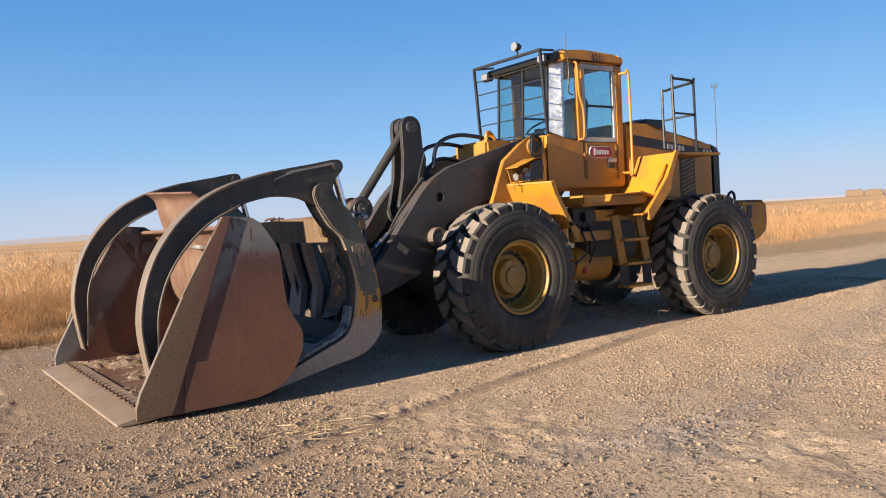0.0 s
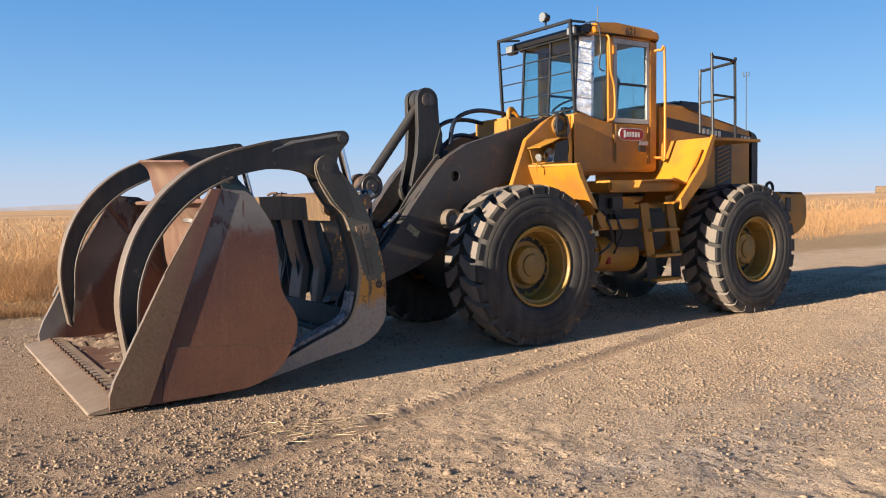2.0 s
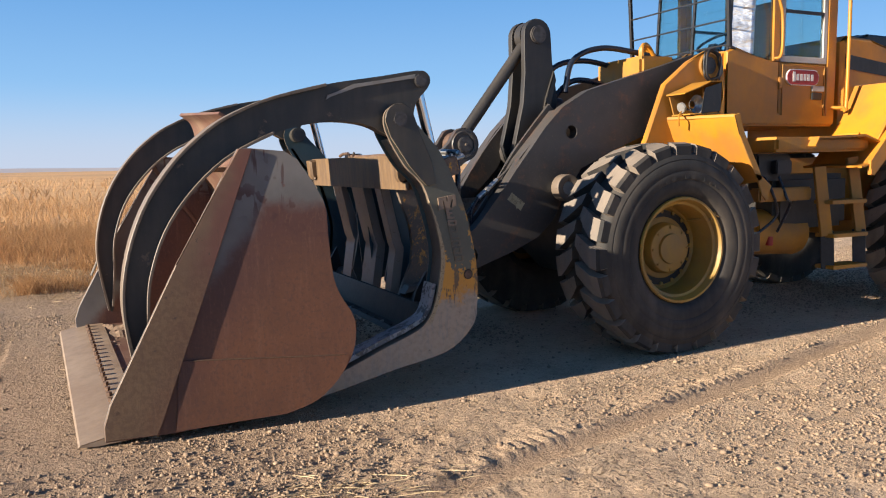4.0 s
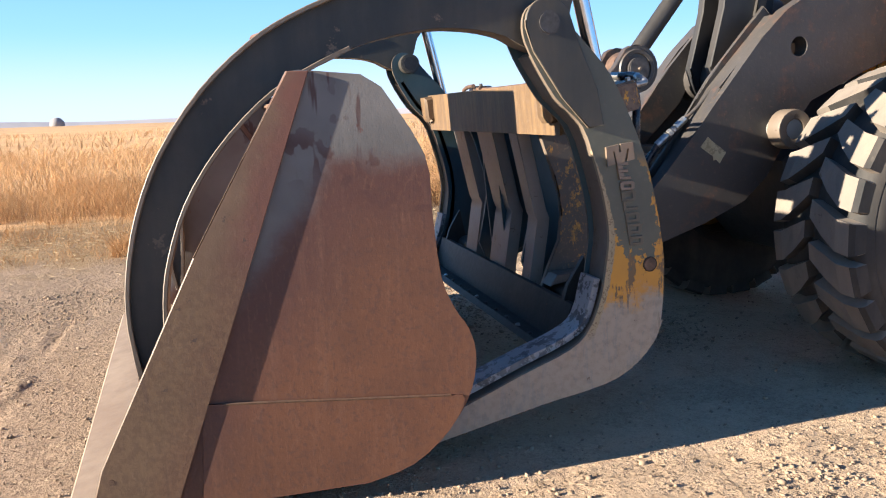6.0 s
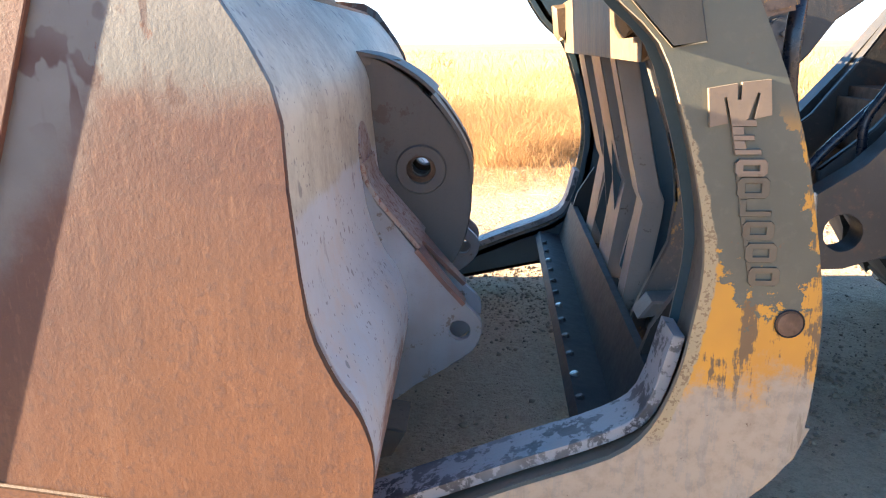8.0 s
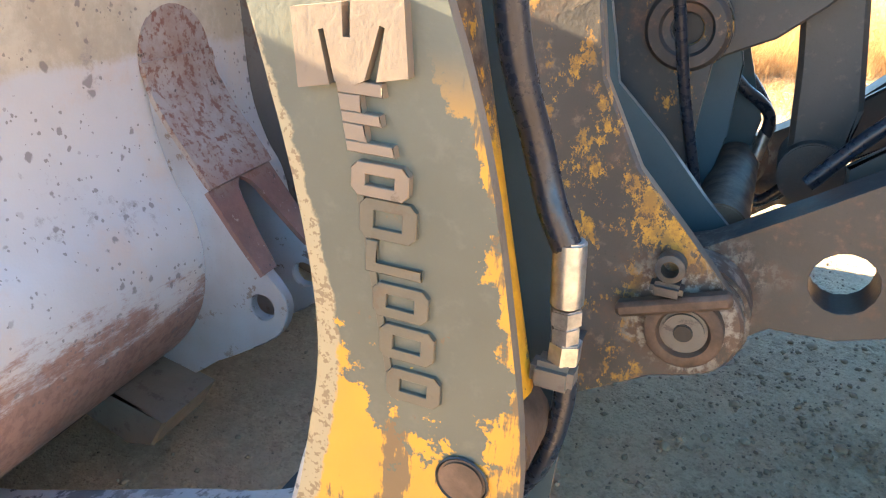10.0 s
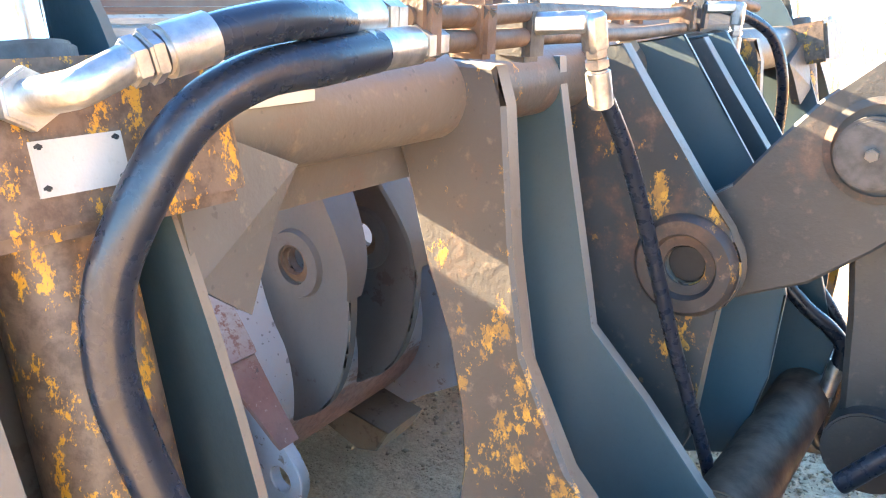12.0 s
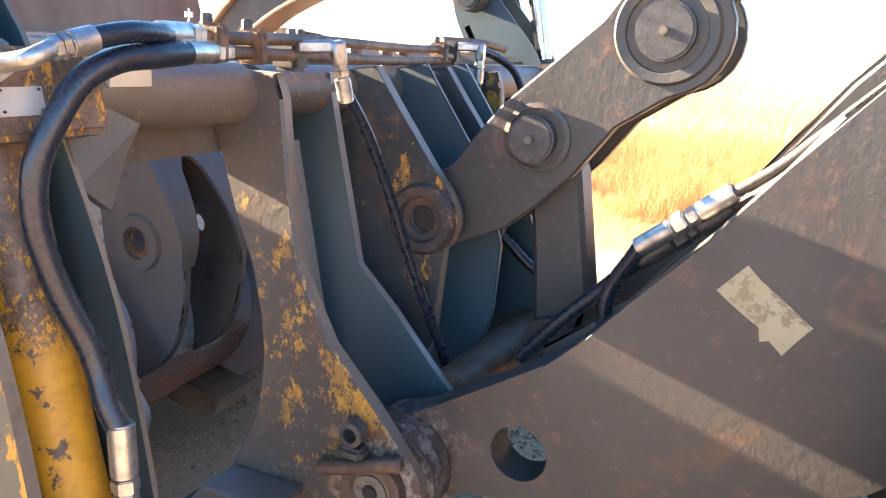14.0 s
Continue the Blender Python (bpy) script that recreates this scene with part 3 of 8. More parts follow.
def ground_material():
    """Packed tan soil with same-coloured crumbs; grey gravel in drifts; darker soil by the bucket; golden field beyond."""
    m, nt, bsdf = nodes_of("packed_dirt")
    v = coords(nt)
    gx, gy, gz = axes_of(nt, v)
    big, mid, fine = noise_tex(nt, v, 0.35, 4, 0.6), noise_tex(nt, v, 2.2, 6, 0.65), noise_tex(nt, v, 30, 6, 0.7)
    ruts = noise_tex(nt, v, 1.1, 5, 0.6, (0.12, 1.0, 1.0))
    dust = noise_tex(nt, v, 9, 6, 0.7)
    col = blend(nt, step(nt, mid, 0.3, 0.7), (0.645, 0.46, 0.302), (0.545, 0.39, 0.255))
    col = blend(nt, calc(nt, "MULTIPLY", step(nt, ruts, 0.5, 0.75), 0.5), col, (0.57, 0.435, 0.31))
    col = blend(nt, calc(nt, "MULTIPLY", step(nt, big, 0.5, 0.7), 0.5), col, (0.69, 0.505, 0.335))
    col = blend(nt, calc(nt, "MULTIPLY", step(nt, dust, 0.5, 0.68), 0.45), col, (0.46, 0.33, 0.22))
    col = blend(nt, calc(nt, "MULTIPLY", step(nt, fine, 0.5, 0.72), 0.4), col, (0.38, 0.275, 0.185))
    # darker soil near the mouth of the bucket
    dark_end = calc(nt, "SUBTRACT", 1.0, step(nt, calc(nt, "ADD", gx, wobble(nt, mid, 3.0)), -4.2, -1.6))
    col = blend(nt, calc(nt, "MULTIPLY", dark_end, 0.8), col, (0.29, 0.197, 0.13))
    # grey gravel drifts on the near side of the track
    lane = calc(nt, "ABSOLUTE", calc(nt, "SUBTRACT", calc(nt, "ADD", gy, 4.45), calc(nt, "MULTIPLY", calc(nt, "ADD", gx, 0.6), 0.22)), 0.0)
    lane = calc(nt, "SUBTRACT", 1.0, step(nt, calc(nt, "ADD", lane, wobble(nt, mid, 0.9)), 0.25, 0.85))
    ends = step(nt, calc(nt, "ADD", gx, wobble(nt, big, 3.0)), -3.4, -2.2)
    loose = calc(nt, "MULTIPLY", calc(nt, "MULTIPLY", lane, ends), step(nt, calc(nt, "ADD", noise_tex(nt, v, 0.9, 6, 0.65, (0.45, 1.0, 1.0)), wobble(nt, fine, 0.25)), 0.40, 0.58))
    col = blend(nt, calc(nt, "MULTIPLY", loose, 0.75), col, (0.47, 0.395, 0.335))
    # the pressed line of a tyre
    rut = calc(nt, "SUBTRACT", calc(nt, "ADD", gy, 2.49), calc(nt, "MULTIPLY", calc(nt, "ADD", gx, 1.22), 0.27))
    rut = calc(nt, "ABSOLUTE", calc(nt, "ADD", rut, wobble(nt, mid, 0.08)), 0.0)
    pressed = calc(nt, "MULTIPLY", calc(nt, "SUBTRACT", 1.0, step(nt, rut, 0.04, 0.16)), step(nt, ruts, 0.15, 0.4))
    col = blend(nt, calc(nt, "MULTIPLY", pressed, 0.7), col, (0.37, 0.25, 0.16))
    smooth_part = calc(nt, "SUBTRACT", 1.0, calc(nt, "MULTIPLY", pressed, 0.8))
    rough_share = calc(nt, "MULTIPLY", calc(nt, "ADD", calc(nt, "MULTIPLY", loose, 0.5), calc(nt, "ADD", calc(nt, "MULTIPLY", step(nt, mid, 0.35, 0.65), 0.45), 0.3)), smooth_part)
    # crumbs of soil and grit, each a little off in tone
    heights = []
    for scale, amount in ((24, 0.25), (62, 0.38), (140, 0.42)):
        vo = nt.nodes.new("ShaderNodeTexVoronoi")
        vo.inputs["Scale"].default_value = scale
        warp = nt.nodes.new("ShaderNodeVectorMath")
        warp.operation = "ADD"
        nt.links.new(v, warp.inputs[0])
        wn2 = nt.nodes.new("ShaderNodeTexNoise")
        wn2.inputs["Scale"].default_value = scale * 0.7
        sc = nt.nodes.new("ShaderNodeVectorMath")
        sc.operation = "SCALE"
        sc.inputs["Scale"].default_value = 0.9 / scale
        nt.links.new(v, wn2.inputs["Vector"])
        nt.links.new(wn2.outputs["Color"], sc.inputs[0])
        nt.links.new(sc.outputs[0], warp.inputs[1])
        nt.links.new(warp.outputs[0], vo.inputs["Vector"])
        tone = axes_of(nt, vo.outputs["Color"])
        col = blend(nt, calc(nt, "MULTIPLY", step(nt, tone[0], 0.75, 0.95), calc(nt, "MULTIPLY", rough_share, amount)), col, (0.66, 0.475, 0.31))
        # darker crumbs, dealt out more heavily to paint in their small shadows
        col = blend(nt, calc(nt, "MULTIPLY", step(nt, tone[1], 0.7, 0.95), calc(nt, "MULTIPLY", rough_share, amount * 1.4)), col, (0.29, 0.195, 0.128))
        lump = calc(nt, "MULTIPLY", calc(nt, "SUBTRACT", 1.0, step(nt, vo.outputs["Distance"], 0.05, 0.55)), step(nt, tone[2], 0.55, 0.95))
        heights.append(calc(nt, "MULTIPLY", lump, rough_share))
    # dry field beyond the dirt track
    side = calc(nt, "ADD", gy, calc(nt, "MULTIPLY", calc(nt, "SUBTRACT", mid, 0.5), 3.0))
    straw = blend(nt, fine, (0.42, 0.275, 0.125), (0.24, 0.15, 0.07))
    litter = calc(nt, "MULTIPLY", step(nt, side, 3.6, 5.2), step(nt, fine, 0.30, 0.5))
    col = blend(nt, calc(nt, "MULTIPLY", litter, 0.8), col, straw)
    far = blend(nt, step(nt, noise_tex(nt, v, 0.06, 5, 0.6, (0.25, 1.0, 1.0)), 0.35, 0.7), (0.66, 0.40, 0.195), (0.55, 0.33, 0.16))
    far = blend(nt, calc(nt, "MULTIPLY", step(nt, noise_tex(nt, v, 0.006, 3, 0.5), 0.5, 0.6), 0.6), far, (0.41, 0.262, 0.15))
    col = blend(nt, step(nt, side, 7.2, 8.5), col, far)
    finish(nt, bsdf, col, 0.95, ((heights[2], 1.0, 0.020), (heights[1], 1.0, 0.048), (heights[0], 1.0, 0.062), (fine, 0.9, 0.020), (dust, 0.75, 0.028)), 0.0, 0.2)
    return m


M["ground"] = ground_material()


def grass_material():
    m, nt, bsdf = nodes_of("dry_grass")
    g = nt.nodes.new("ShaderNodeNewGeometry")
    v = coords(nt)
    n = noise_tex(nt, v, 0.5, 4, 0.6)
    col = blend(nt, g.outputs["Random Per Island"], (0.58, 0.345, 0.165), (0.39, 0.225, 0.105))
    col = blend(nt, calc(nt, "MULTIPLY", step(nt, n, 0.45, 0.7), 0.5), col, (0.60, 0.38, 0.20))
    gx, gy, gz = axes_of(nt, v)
    # browner by the track, and darkened in the colour so sunlit blades don't clip
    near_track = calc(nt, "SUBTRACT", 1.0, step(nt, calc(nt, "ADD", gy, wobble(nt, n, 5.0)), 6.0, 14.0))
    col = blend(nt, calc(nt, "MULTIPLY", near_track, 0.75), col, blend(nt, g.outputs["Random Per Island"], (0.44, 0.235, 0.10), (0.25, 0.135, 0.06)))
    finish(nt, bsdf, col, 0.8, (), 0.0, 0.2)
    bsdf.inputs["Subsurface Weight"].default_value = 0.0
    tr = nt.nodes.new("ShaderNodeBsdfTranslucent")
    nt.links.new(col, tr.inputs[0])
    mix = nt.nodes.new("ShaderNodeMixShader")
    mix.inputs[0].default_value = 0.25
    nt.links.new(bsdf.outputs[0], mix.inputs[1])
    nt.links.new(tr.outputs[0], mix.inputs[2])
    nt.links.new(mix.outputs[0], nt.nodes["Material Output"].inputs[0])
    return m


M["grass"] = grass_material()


def stone_material():
    m, nt, bsdf = nodes_of("gravel_stone")
    g = nt.nodes.new("ShaderNodeNewGeometry")
    col = blend(nt, g.outputs["Random Per Island"], (0.43, 0.315, 0.212), (0.28, 0.20, 0.136))
    finish(nt, bsdf, blend(nt, calc(nt, "MULTIPLY", noise_tex(nt, coords(nt), 60, 4), 0.6), col, (0.19, 0.13, 0.085)), 0.9, ((noise_tex(nt, coords(nt), 90, 4), 0.4, 0.004),), 0, 0.3)
    return m


M["stone"] = stone_material()
M["straw"] = plain("pale_straw", (0.62, 0.46, 0.26), 0.7, 0.0, 0.3, 30, 0.1)
M["soil"] = plain("loose_soil", (0.26, 0.175, 0.115), 0.95, 0.0, 0.5, 14, 0.9)

# ---- building helpers ----
def mesh_of(name, bm, mat, smooth=False):
    me = bpy.data.meshes.new(name)
    bmesh.ops.recalc_face_normals(bm, faces=bm.faces)
    bm.to_mesh(me)
    bm.free()
    me.materials.append(mat)
    if smooth:
        me.polygons.foreach_set("use_smooth", [True] * len(me.polygons))
        me.set_sharp_from_angle(angle=radians(38))
    return me


def part(name, bm, mat, parent, label="", smooth=True):
    ob = new(name, mesh_of(name, bm, mat, smooth))
    ob.parent = parent
    if label:
        ob["label"] = label
    return ob


def bare_rim(ob, mat):
    """Gives the narrow sides of a plate another material."""
    ob.data.materials.append(mat)
    for f in ob.data.polygons:
        if abs(f.normal.y) < 0.55:
            f.material_index = 1
    return ob


def thing(name, label, category, group="", at=(0, 0, 0)):
    ob = new(name)
    ob.location = at
    ob.empty_display_size = 0.2
    return tagged(ob, label, category, group)


def curve_pts(pts, n=4, closed=False):
    """Catmull-Rom through the points."""
    out, k = [], len(pts)
    for i in range(k if closed else k - 1):
        p = [Vector(pts[(i + j - 1) % k] if closed else pts[min(max(i + j - 1, 0), k - 1)]) for j in range(4)]
        for s in range(n):
            t = s / n
            out.append(tuple(0.5 * (2 * p[1] + (p[2] - p[0]) * t + (2 * p[0] - 5 * p[1] + 4 * p[2] - p[3]) * t * t + (3 * p[1] - p[0] - 3 * p[2] + p[3]) * t ** 3)))
    if not closed:
        out.append(tuple(pts[-1]))
    return out


def round_pts(cx, cz, r, a0, a1, n=8):
    """Points on a circle from angle a0 to a1, degrees, in the x-z plane."""
    return [(cx + r * math.cos(radians(a0 + (a1 - a0) * i / n)), cz + r * math.sin(radians(a0 + (a1 - a0) * i / n))) for i in range(n + 1)]


def plate(outline, y0, y1, holes=(), bevel=0.006, bm=None):
    """A flat plate in the x-z plane, from y0 to y1, with round holes (x, z, r) or holes given by their corners."""
    bm = bm or bmesh.new()
    from mathutils.geometry import tessellate_polygon
    loops = [list(outline)] + [list(h) if len(h) > 3 else round_pts(*h, 0, 360 * 15 / 16, 15) for h in holes]
    flat = [p for l in loops for p in l]
    tris = tessellate_polygon([[Vector((x, z, 0)) for x, z in l] for l in loops])
    sides = [[bm.verts.new((x, y, z)) for x, z in flat] for y in (y0, y1)]
    for tri in tris:
        for s in sides:
            try:
                bm.faces.new([s[i] for i in tri])
            except ValueError:
                pass
    rim, start = [], 0
    for l in loops:
        k = len(l)
        for i in range(k):
            a, b = start + i, start + (i + 1) % k
            try:
                bm.faces.new((sides[0][a], sides[0][b], sides[1][b], sides[1][a]))
            except ValueError:
                continue
            for s in sides:
                e = bm.edges.get((s[a], s[b]))
                if e:
                    rim.append(e)
        start += k
    if bevel:
        bmesh.ops.bevel(bm, geom=rim, offset=bevel, segments=1, affect="EDGES", clamp_overlap=True)
    return bm


def box(x0, x1, y0, y1, z0, z1, bevel=0.01, bm=None, seg=2):
    bm = bm or bmesh.new()
    r = bmesh.ops.create_cube(bm, size=1, matrix=Matrix.Translation(((x0 + x1) / 2, (y0 + y1) / 2, (z0 + z1) / 2)) @ Matrix.Diagonal((x1 - x0, y1 - y0, z1 - z0, 1)))
    if bevel:
        es = list({e for v in r["verts"] for e in v.link_edges})
        bmesh.ops.bevel(bm, geom=es, offset=bevel, segments=seg, affect="EDGES", clamp_overlap=True)
    return bm


def bar(p0, p1, w, h, bevel=0.004, bm=None):
    """A square bar between two points, w wide and h high."""
    bm = bm or bmesh.new()
    p0, p1 = Vector(p0), Vector(p1)
    d = p1 - p0
    m = Matrix.Translation((p0 + p1) / 2) @ d.to_track_quat("Z", "Y").to_matrix().to_4x4() @ Matrix.Diagonal((w, h, d.length, 1))
    r = bmesh.ops.create_cube(bm, size=1, matrix=m)
    if bevel:
        bmesh.ops.bevel(bm, geom=list({e for v in r["verts"] for e in v.link_edges}), offset=bevel, segments=1, affect="EDGES", clamp_overlap=True)
    return bm


def cyl(p0, p1, r, n=20, r2=None, bevel=0.004, bm=None):
    bm = bm or bmesh.new()
    p0, p1 = Vector(p0), Vector(p1)
    d = p1 - p0
    m = Matrix.Translation((p0 + p1) / 2) @ d.to_track_quat("Z", "Y").to_matrix().to_4x4()
    res = bmesh.ops.create_cone(bm, cap_ends=True, cap_tris=False, segments=n, radius1=r, radius2=r if r2 is None else r2, depth=d.length, matrix=m)
    if bevel:
        es = [e for e in {e for v in res["verts"] for e in v.link_edges} if any(len(f.verts) > 4 for f in e.link_faces)]
        if es:
            bmesh.ops.bevel(bm, geom=es, offset=bevel, segments=2, affect="EDGES", clamp_overlap=True)
    return bm


def tube(pts, r, n=10, smooth=6, bm=None):
    """A round tube along a smooth way through the points."""
    bm = bm or bmesh.new()
    way = [Vector(p) for p in (curve_pts(pts, smooth) if smooth else pts)]
    rings, up = [], None
    for i, p in enumerate(way):
        d = (way[min(i + 1, len(way) - 1)] - way[max(i - 1, 0)]).normalized()
        if up is None:
            up = d.orthogonal().normalized()
        up = (up - d * up.dot(d)).normalized()
        side = d.cross(up)
        rings.append([bm.verts.new(p + r * (math.cos(2 * math.pi * k / n) * up + math.sin(2 * math.pi * k / n) * side)) for k in range(n)])
    for a, b in zip(rings, rings[1:]):
        for k in range(n):
            bm.faces.new((a[k], a[(k + 1) % n], b[(k + 1) % n], b[k]))
    bm.faces.new(rings[0]), bm.faces.new(rings[-1])
    return bm


def revolve(profile, centre, n=48, bm=None, closed=False):
    """Turns a profile of (radius, y) about the y-axis through centre."""
    bm = bm or bmesh.new()
    cx, cy, cz = centre
    rings = [[bm.verts.new((cx + r * math.cos(2 * math.pi * k / n), cy + y, cz + r * math.sin(2 * math.pi * k / n))) for k in range(n)] for r, y in profile]
    pairs = list(zip(rings, rings[1:])) + ([(rings[-1], rings[0])] if closed else [])
    for a, b in pairs:
        for k in range(n):
            bm.faces.new((a[k], a[(k + 1) % n], b[(k + 1) % n], b[k]))
    return bm


def sheet(pts, y0, y1, thick=0.012, bm=None, bevel=0.003):
    """A bent sheet: a line of (x, z) pulled from y0 to y1, with thickness."""
    bm = bm or bmesh.new()
    n = len(pts)
    nor = []
    for i in range(n):
        a, b = Vector(pts[max(i - 1, 0)]), Vector(pts[min(i + 1, n - 1)])
        d = (b - a).normalized()
        nor.append(Vector((-d.y, d.x)))
    ring = [tuple(p) for p in pts] + [(pts[i][0] - nor[i].x * thick, pts[i][1] - nor[i].y * thick) for i in reversed(range(n))]
    return plate(ring, y0, y1, (), bevel, bm)


def bolt(p, d, r=0.014, h=0.012, bm=None):
    p, d = Vector(p), Vector(d).normalized()
    return cyl(p - d * 0.004, p + d * h, r, 6, bevel=0.002, bm=bm)

# ---- ground, field, distance ----
def value_noise(x, y, cell, seed):
    rs = np.random.RandomState(seed)
    table = rs.rand(256, 256)
    u, v = x / cell + 1000.0, y / cell + 1000.0
    i, j = np.floor(u).astype(int), np.floor(v).astype(int)
    a, b = u - i, v - j
    a, b = a * a * (3 - 2 * a), b * b * (3 - 2 * b)
    t = lambda p, q: table[(i + p) % 256, (j + q) % 256]
    return (t(0, 0) * (1 - a) + t(1, 0) * a) * (1 - b) + (t(0, 1) * (1 - a) + t(1, 1) * a) * b - 0.5


def ground_height(x, y):
    """The height of the ground: lumps and clods, the pressed line of a tyre, a rising field."""
    near = np.exp(-((np.maximum(np.abs(x), 12) - 12) / 20) ** 2) * np.exp(-((np.maximum(np.abs(y), 9) - 9) / 20) ** 2)
    tight = np.exp(-((np.maximum(np.abs(x - 0.75), 7.5) - 7.5) / 2.5) ** 2) * np.exp(-((np.maximum(np.abs(y + 1.7), 4.4) - 4.4) / 2.5) ** 2)
    crumbly = np.clip(0.55 + 1.6 * value_noise(x, y, 1.3, 15), 0.25, 1.2)
    h = 0.045 * value_noise(x, y, 1.7, 1) + tight * (0.022 * value_noise(x, y, 0.45, 2) + crumbly * (0.020 * value_noise(x, y, 0.16, 3) + 0.015 * value_noise(x, y, 0.085, 4) + 0.010 * value_noise(x, y, 0.05, 16)))
    # tyre line: smooth pressed strip, with broken tread bars thrown up along its far side
    line = y + 2.49 - 0.27 * (x + 1.22) + 0.05 * value_noise(x, y * 0, 2.5, 8)
    pressed = np.exp(-(line / 0.10) ** 4)
    h = h * (1 - 0.9 * pressed) - 0.030 * pressed
    broken = np.clip(value_noise(x, y, 0.8, 9) * 3 + 1.1, 0.4, 1) * np.clip((x + 3.4) / 1.6, 0.2, 1)
    comb = np.clip(np.sin(x * 80 + 22 * line + 3 * value_noise(x, y, 0.4, 17)) * 1.6 + 0.2, -0.8, 1)
    h = h + np.exp(-((line - 0.18) / 0.085) ** 4) * broken * (0.010 + 0.009 * comb + 0.008 * value_noise(x, y, 0.09, 6))
    h = h + 0.010 * np.exp(-((line + 0.15) / 0.05) ** 2) * broken
    line2 = y + 3.9 - 0.3 * (x - 2.0)
    h = h - 0.025 * np.exp(-(line2 / 0.25) ** 2)
    clear = 1 - 0.75 * ((np.abs(y) < 1.7) & (x > -4.8) & (x < 4.6))
    h = (h - 0.012) * near * clear
    field = np.clip((y - 6.2) / 1.5, 0, 1)
    h = h + 0.06 * field + 0.25 * value_noise(x, y, 14, 5) * np.clip((y - 9) / 10, 0, 1)
    return h + 1.8 * np.clip((x - 90) / 110, 0, 1) ** 2 * np.clip((y - 20) / 40, 0, 1)


def spread(lo, hi, step_m, far):
    core = list(np.arange(lo, hi + 1e-6, step_m))
    d = step_m
    while core[-1] < far:
        d *= 1.10
        core.append(core[-1] + d)
    d = step_m
    while core[0] > -far:
        d *= 1.10
        core.insert(0, core[0] - d)
    return np.array(core)


def make_ground():
    xs, ys = spread(-6.0, 6.5, 0.025, 3500), spread(-6.0, -0.5, 0.025, 3500)
    gx, gy = np.meshgrid(xs, ys, indexing="ij")
    gz = ground_height(gx, gy)
    verts = np.stack([gx, gy, gz], -1).reshape(-1, 3)
    nx, ny = len(xs), len(ys)
    idx = np.arange(nx * ny).reshape(nx, ny)
    faces = np.stack([idx[:-1, :-1], idx[1:, :-1], idx[1:, 1:], idx[:-1, 1:]], -1).reshape(-1, 4)
    me = bpy.data.meshes.new("ground")
    me.from_pydata(verts.tolist(), [], faces.tolist())
    me.polygons.foreach_set("use_smooth", [True] * len(me.polygons))
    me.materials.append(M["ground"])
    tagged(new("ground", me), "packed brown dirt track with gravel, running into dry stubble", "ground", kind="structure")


make_ground()


def joined(name, verts, faces, mat, label, category):
    me = bpy.data.meshes.new(name)
    me.from_pydata(verts, [], faces)
    me.materials.append(mat)
    return tagged(new(name, me), label, category, kind="stuff")


def field_edge(x, y):
    """Where the standing grass begins, as seen along y."""
    lim = 7.3 - 1.3 * np.exp(-((x + 2.4) / 1.3) ** 2) + 0.35 * np.clip(-4 - x, 0, 4) + 0.36 * np.clip(x - 20, 0, 60)
    return lim + 0.9 * value_noise(x, y * 0 + 3, 2.2, 11) + 0.7 * value_noise(x, y, 0.5, 13)


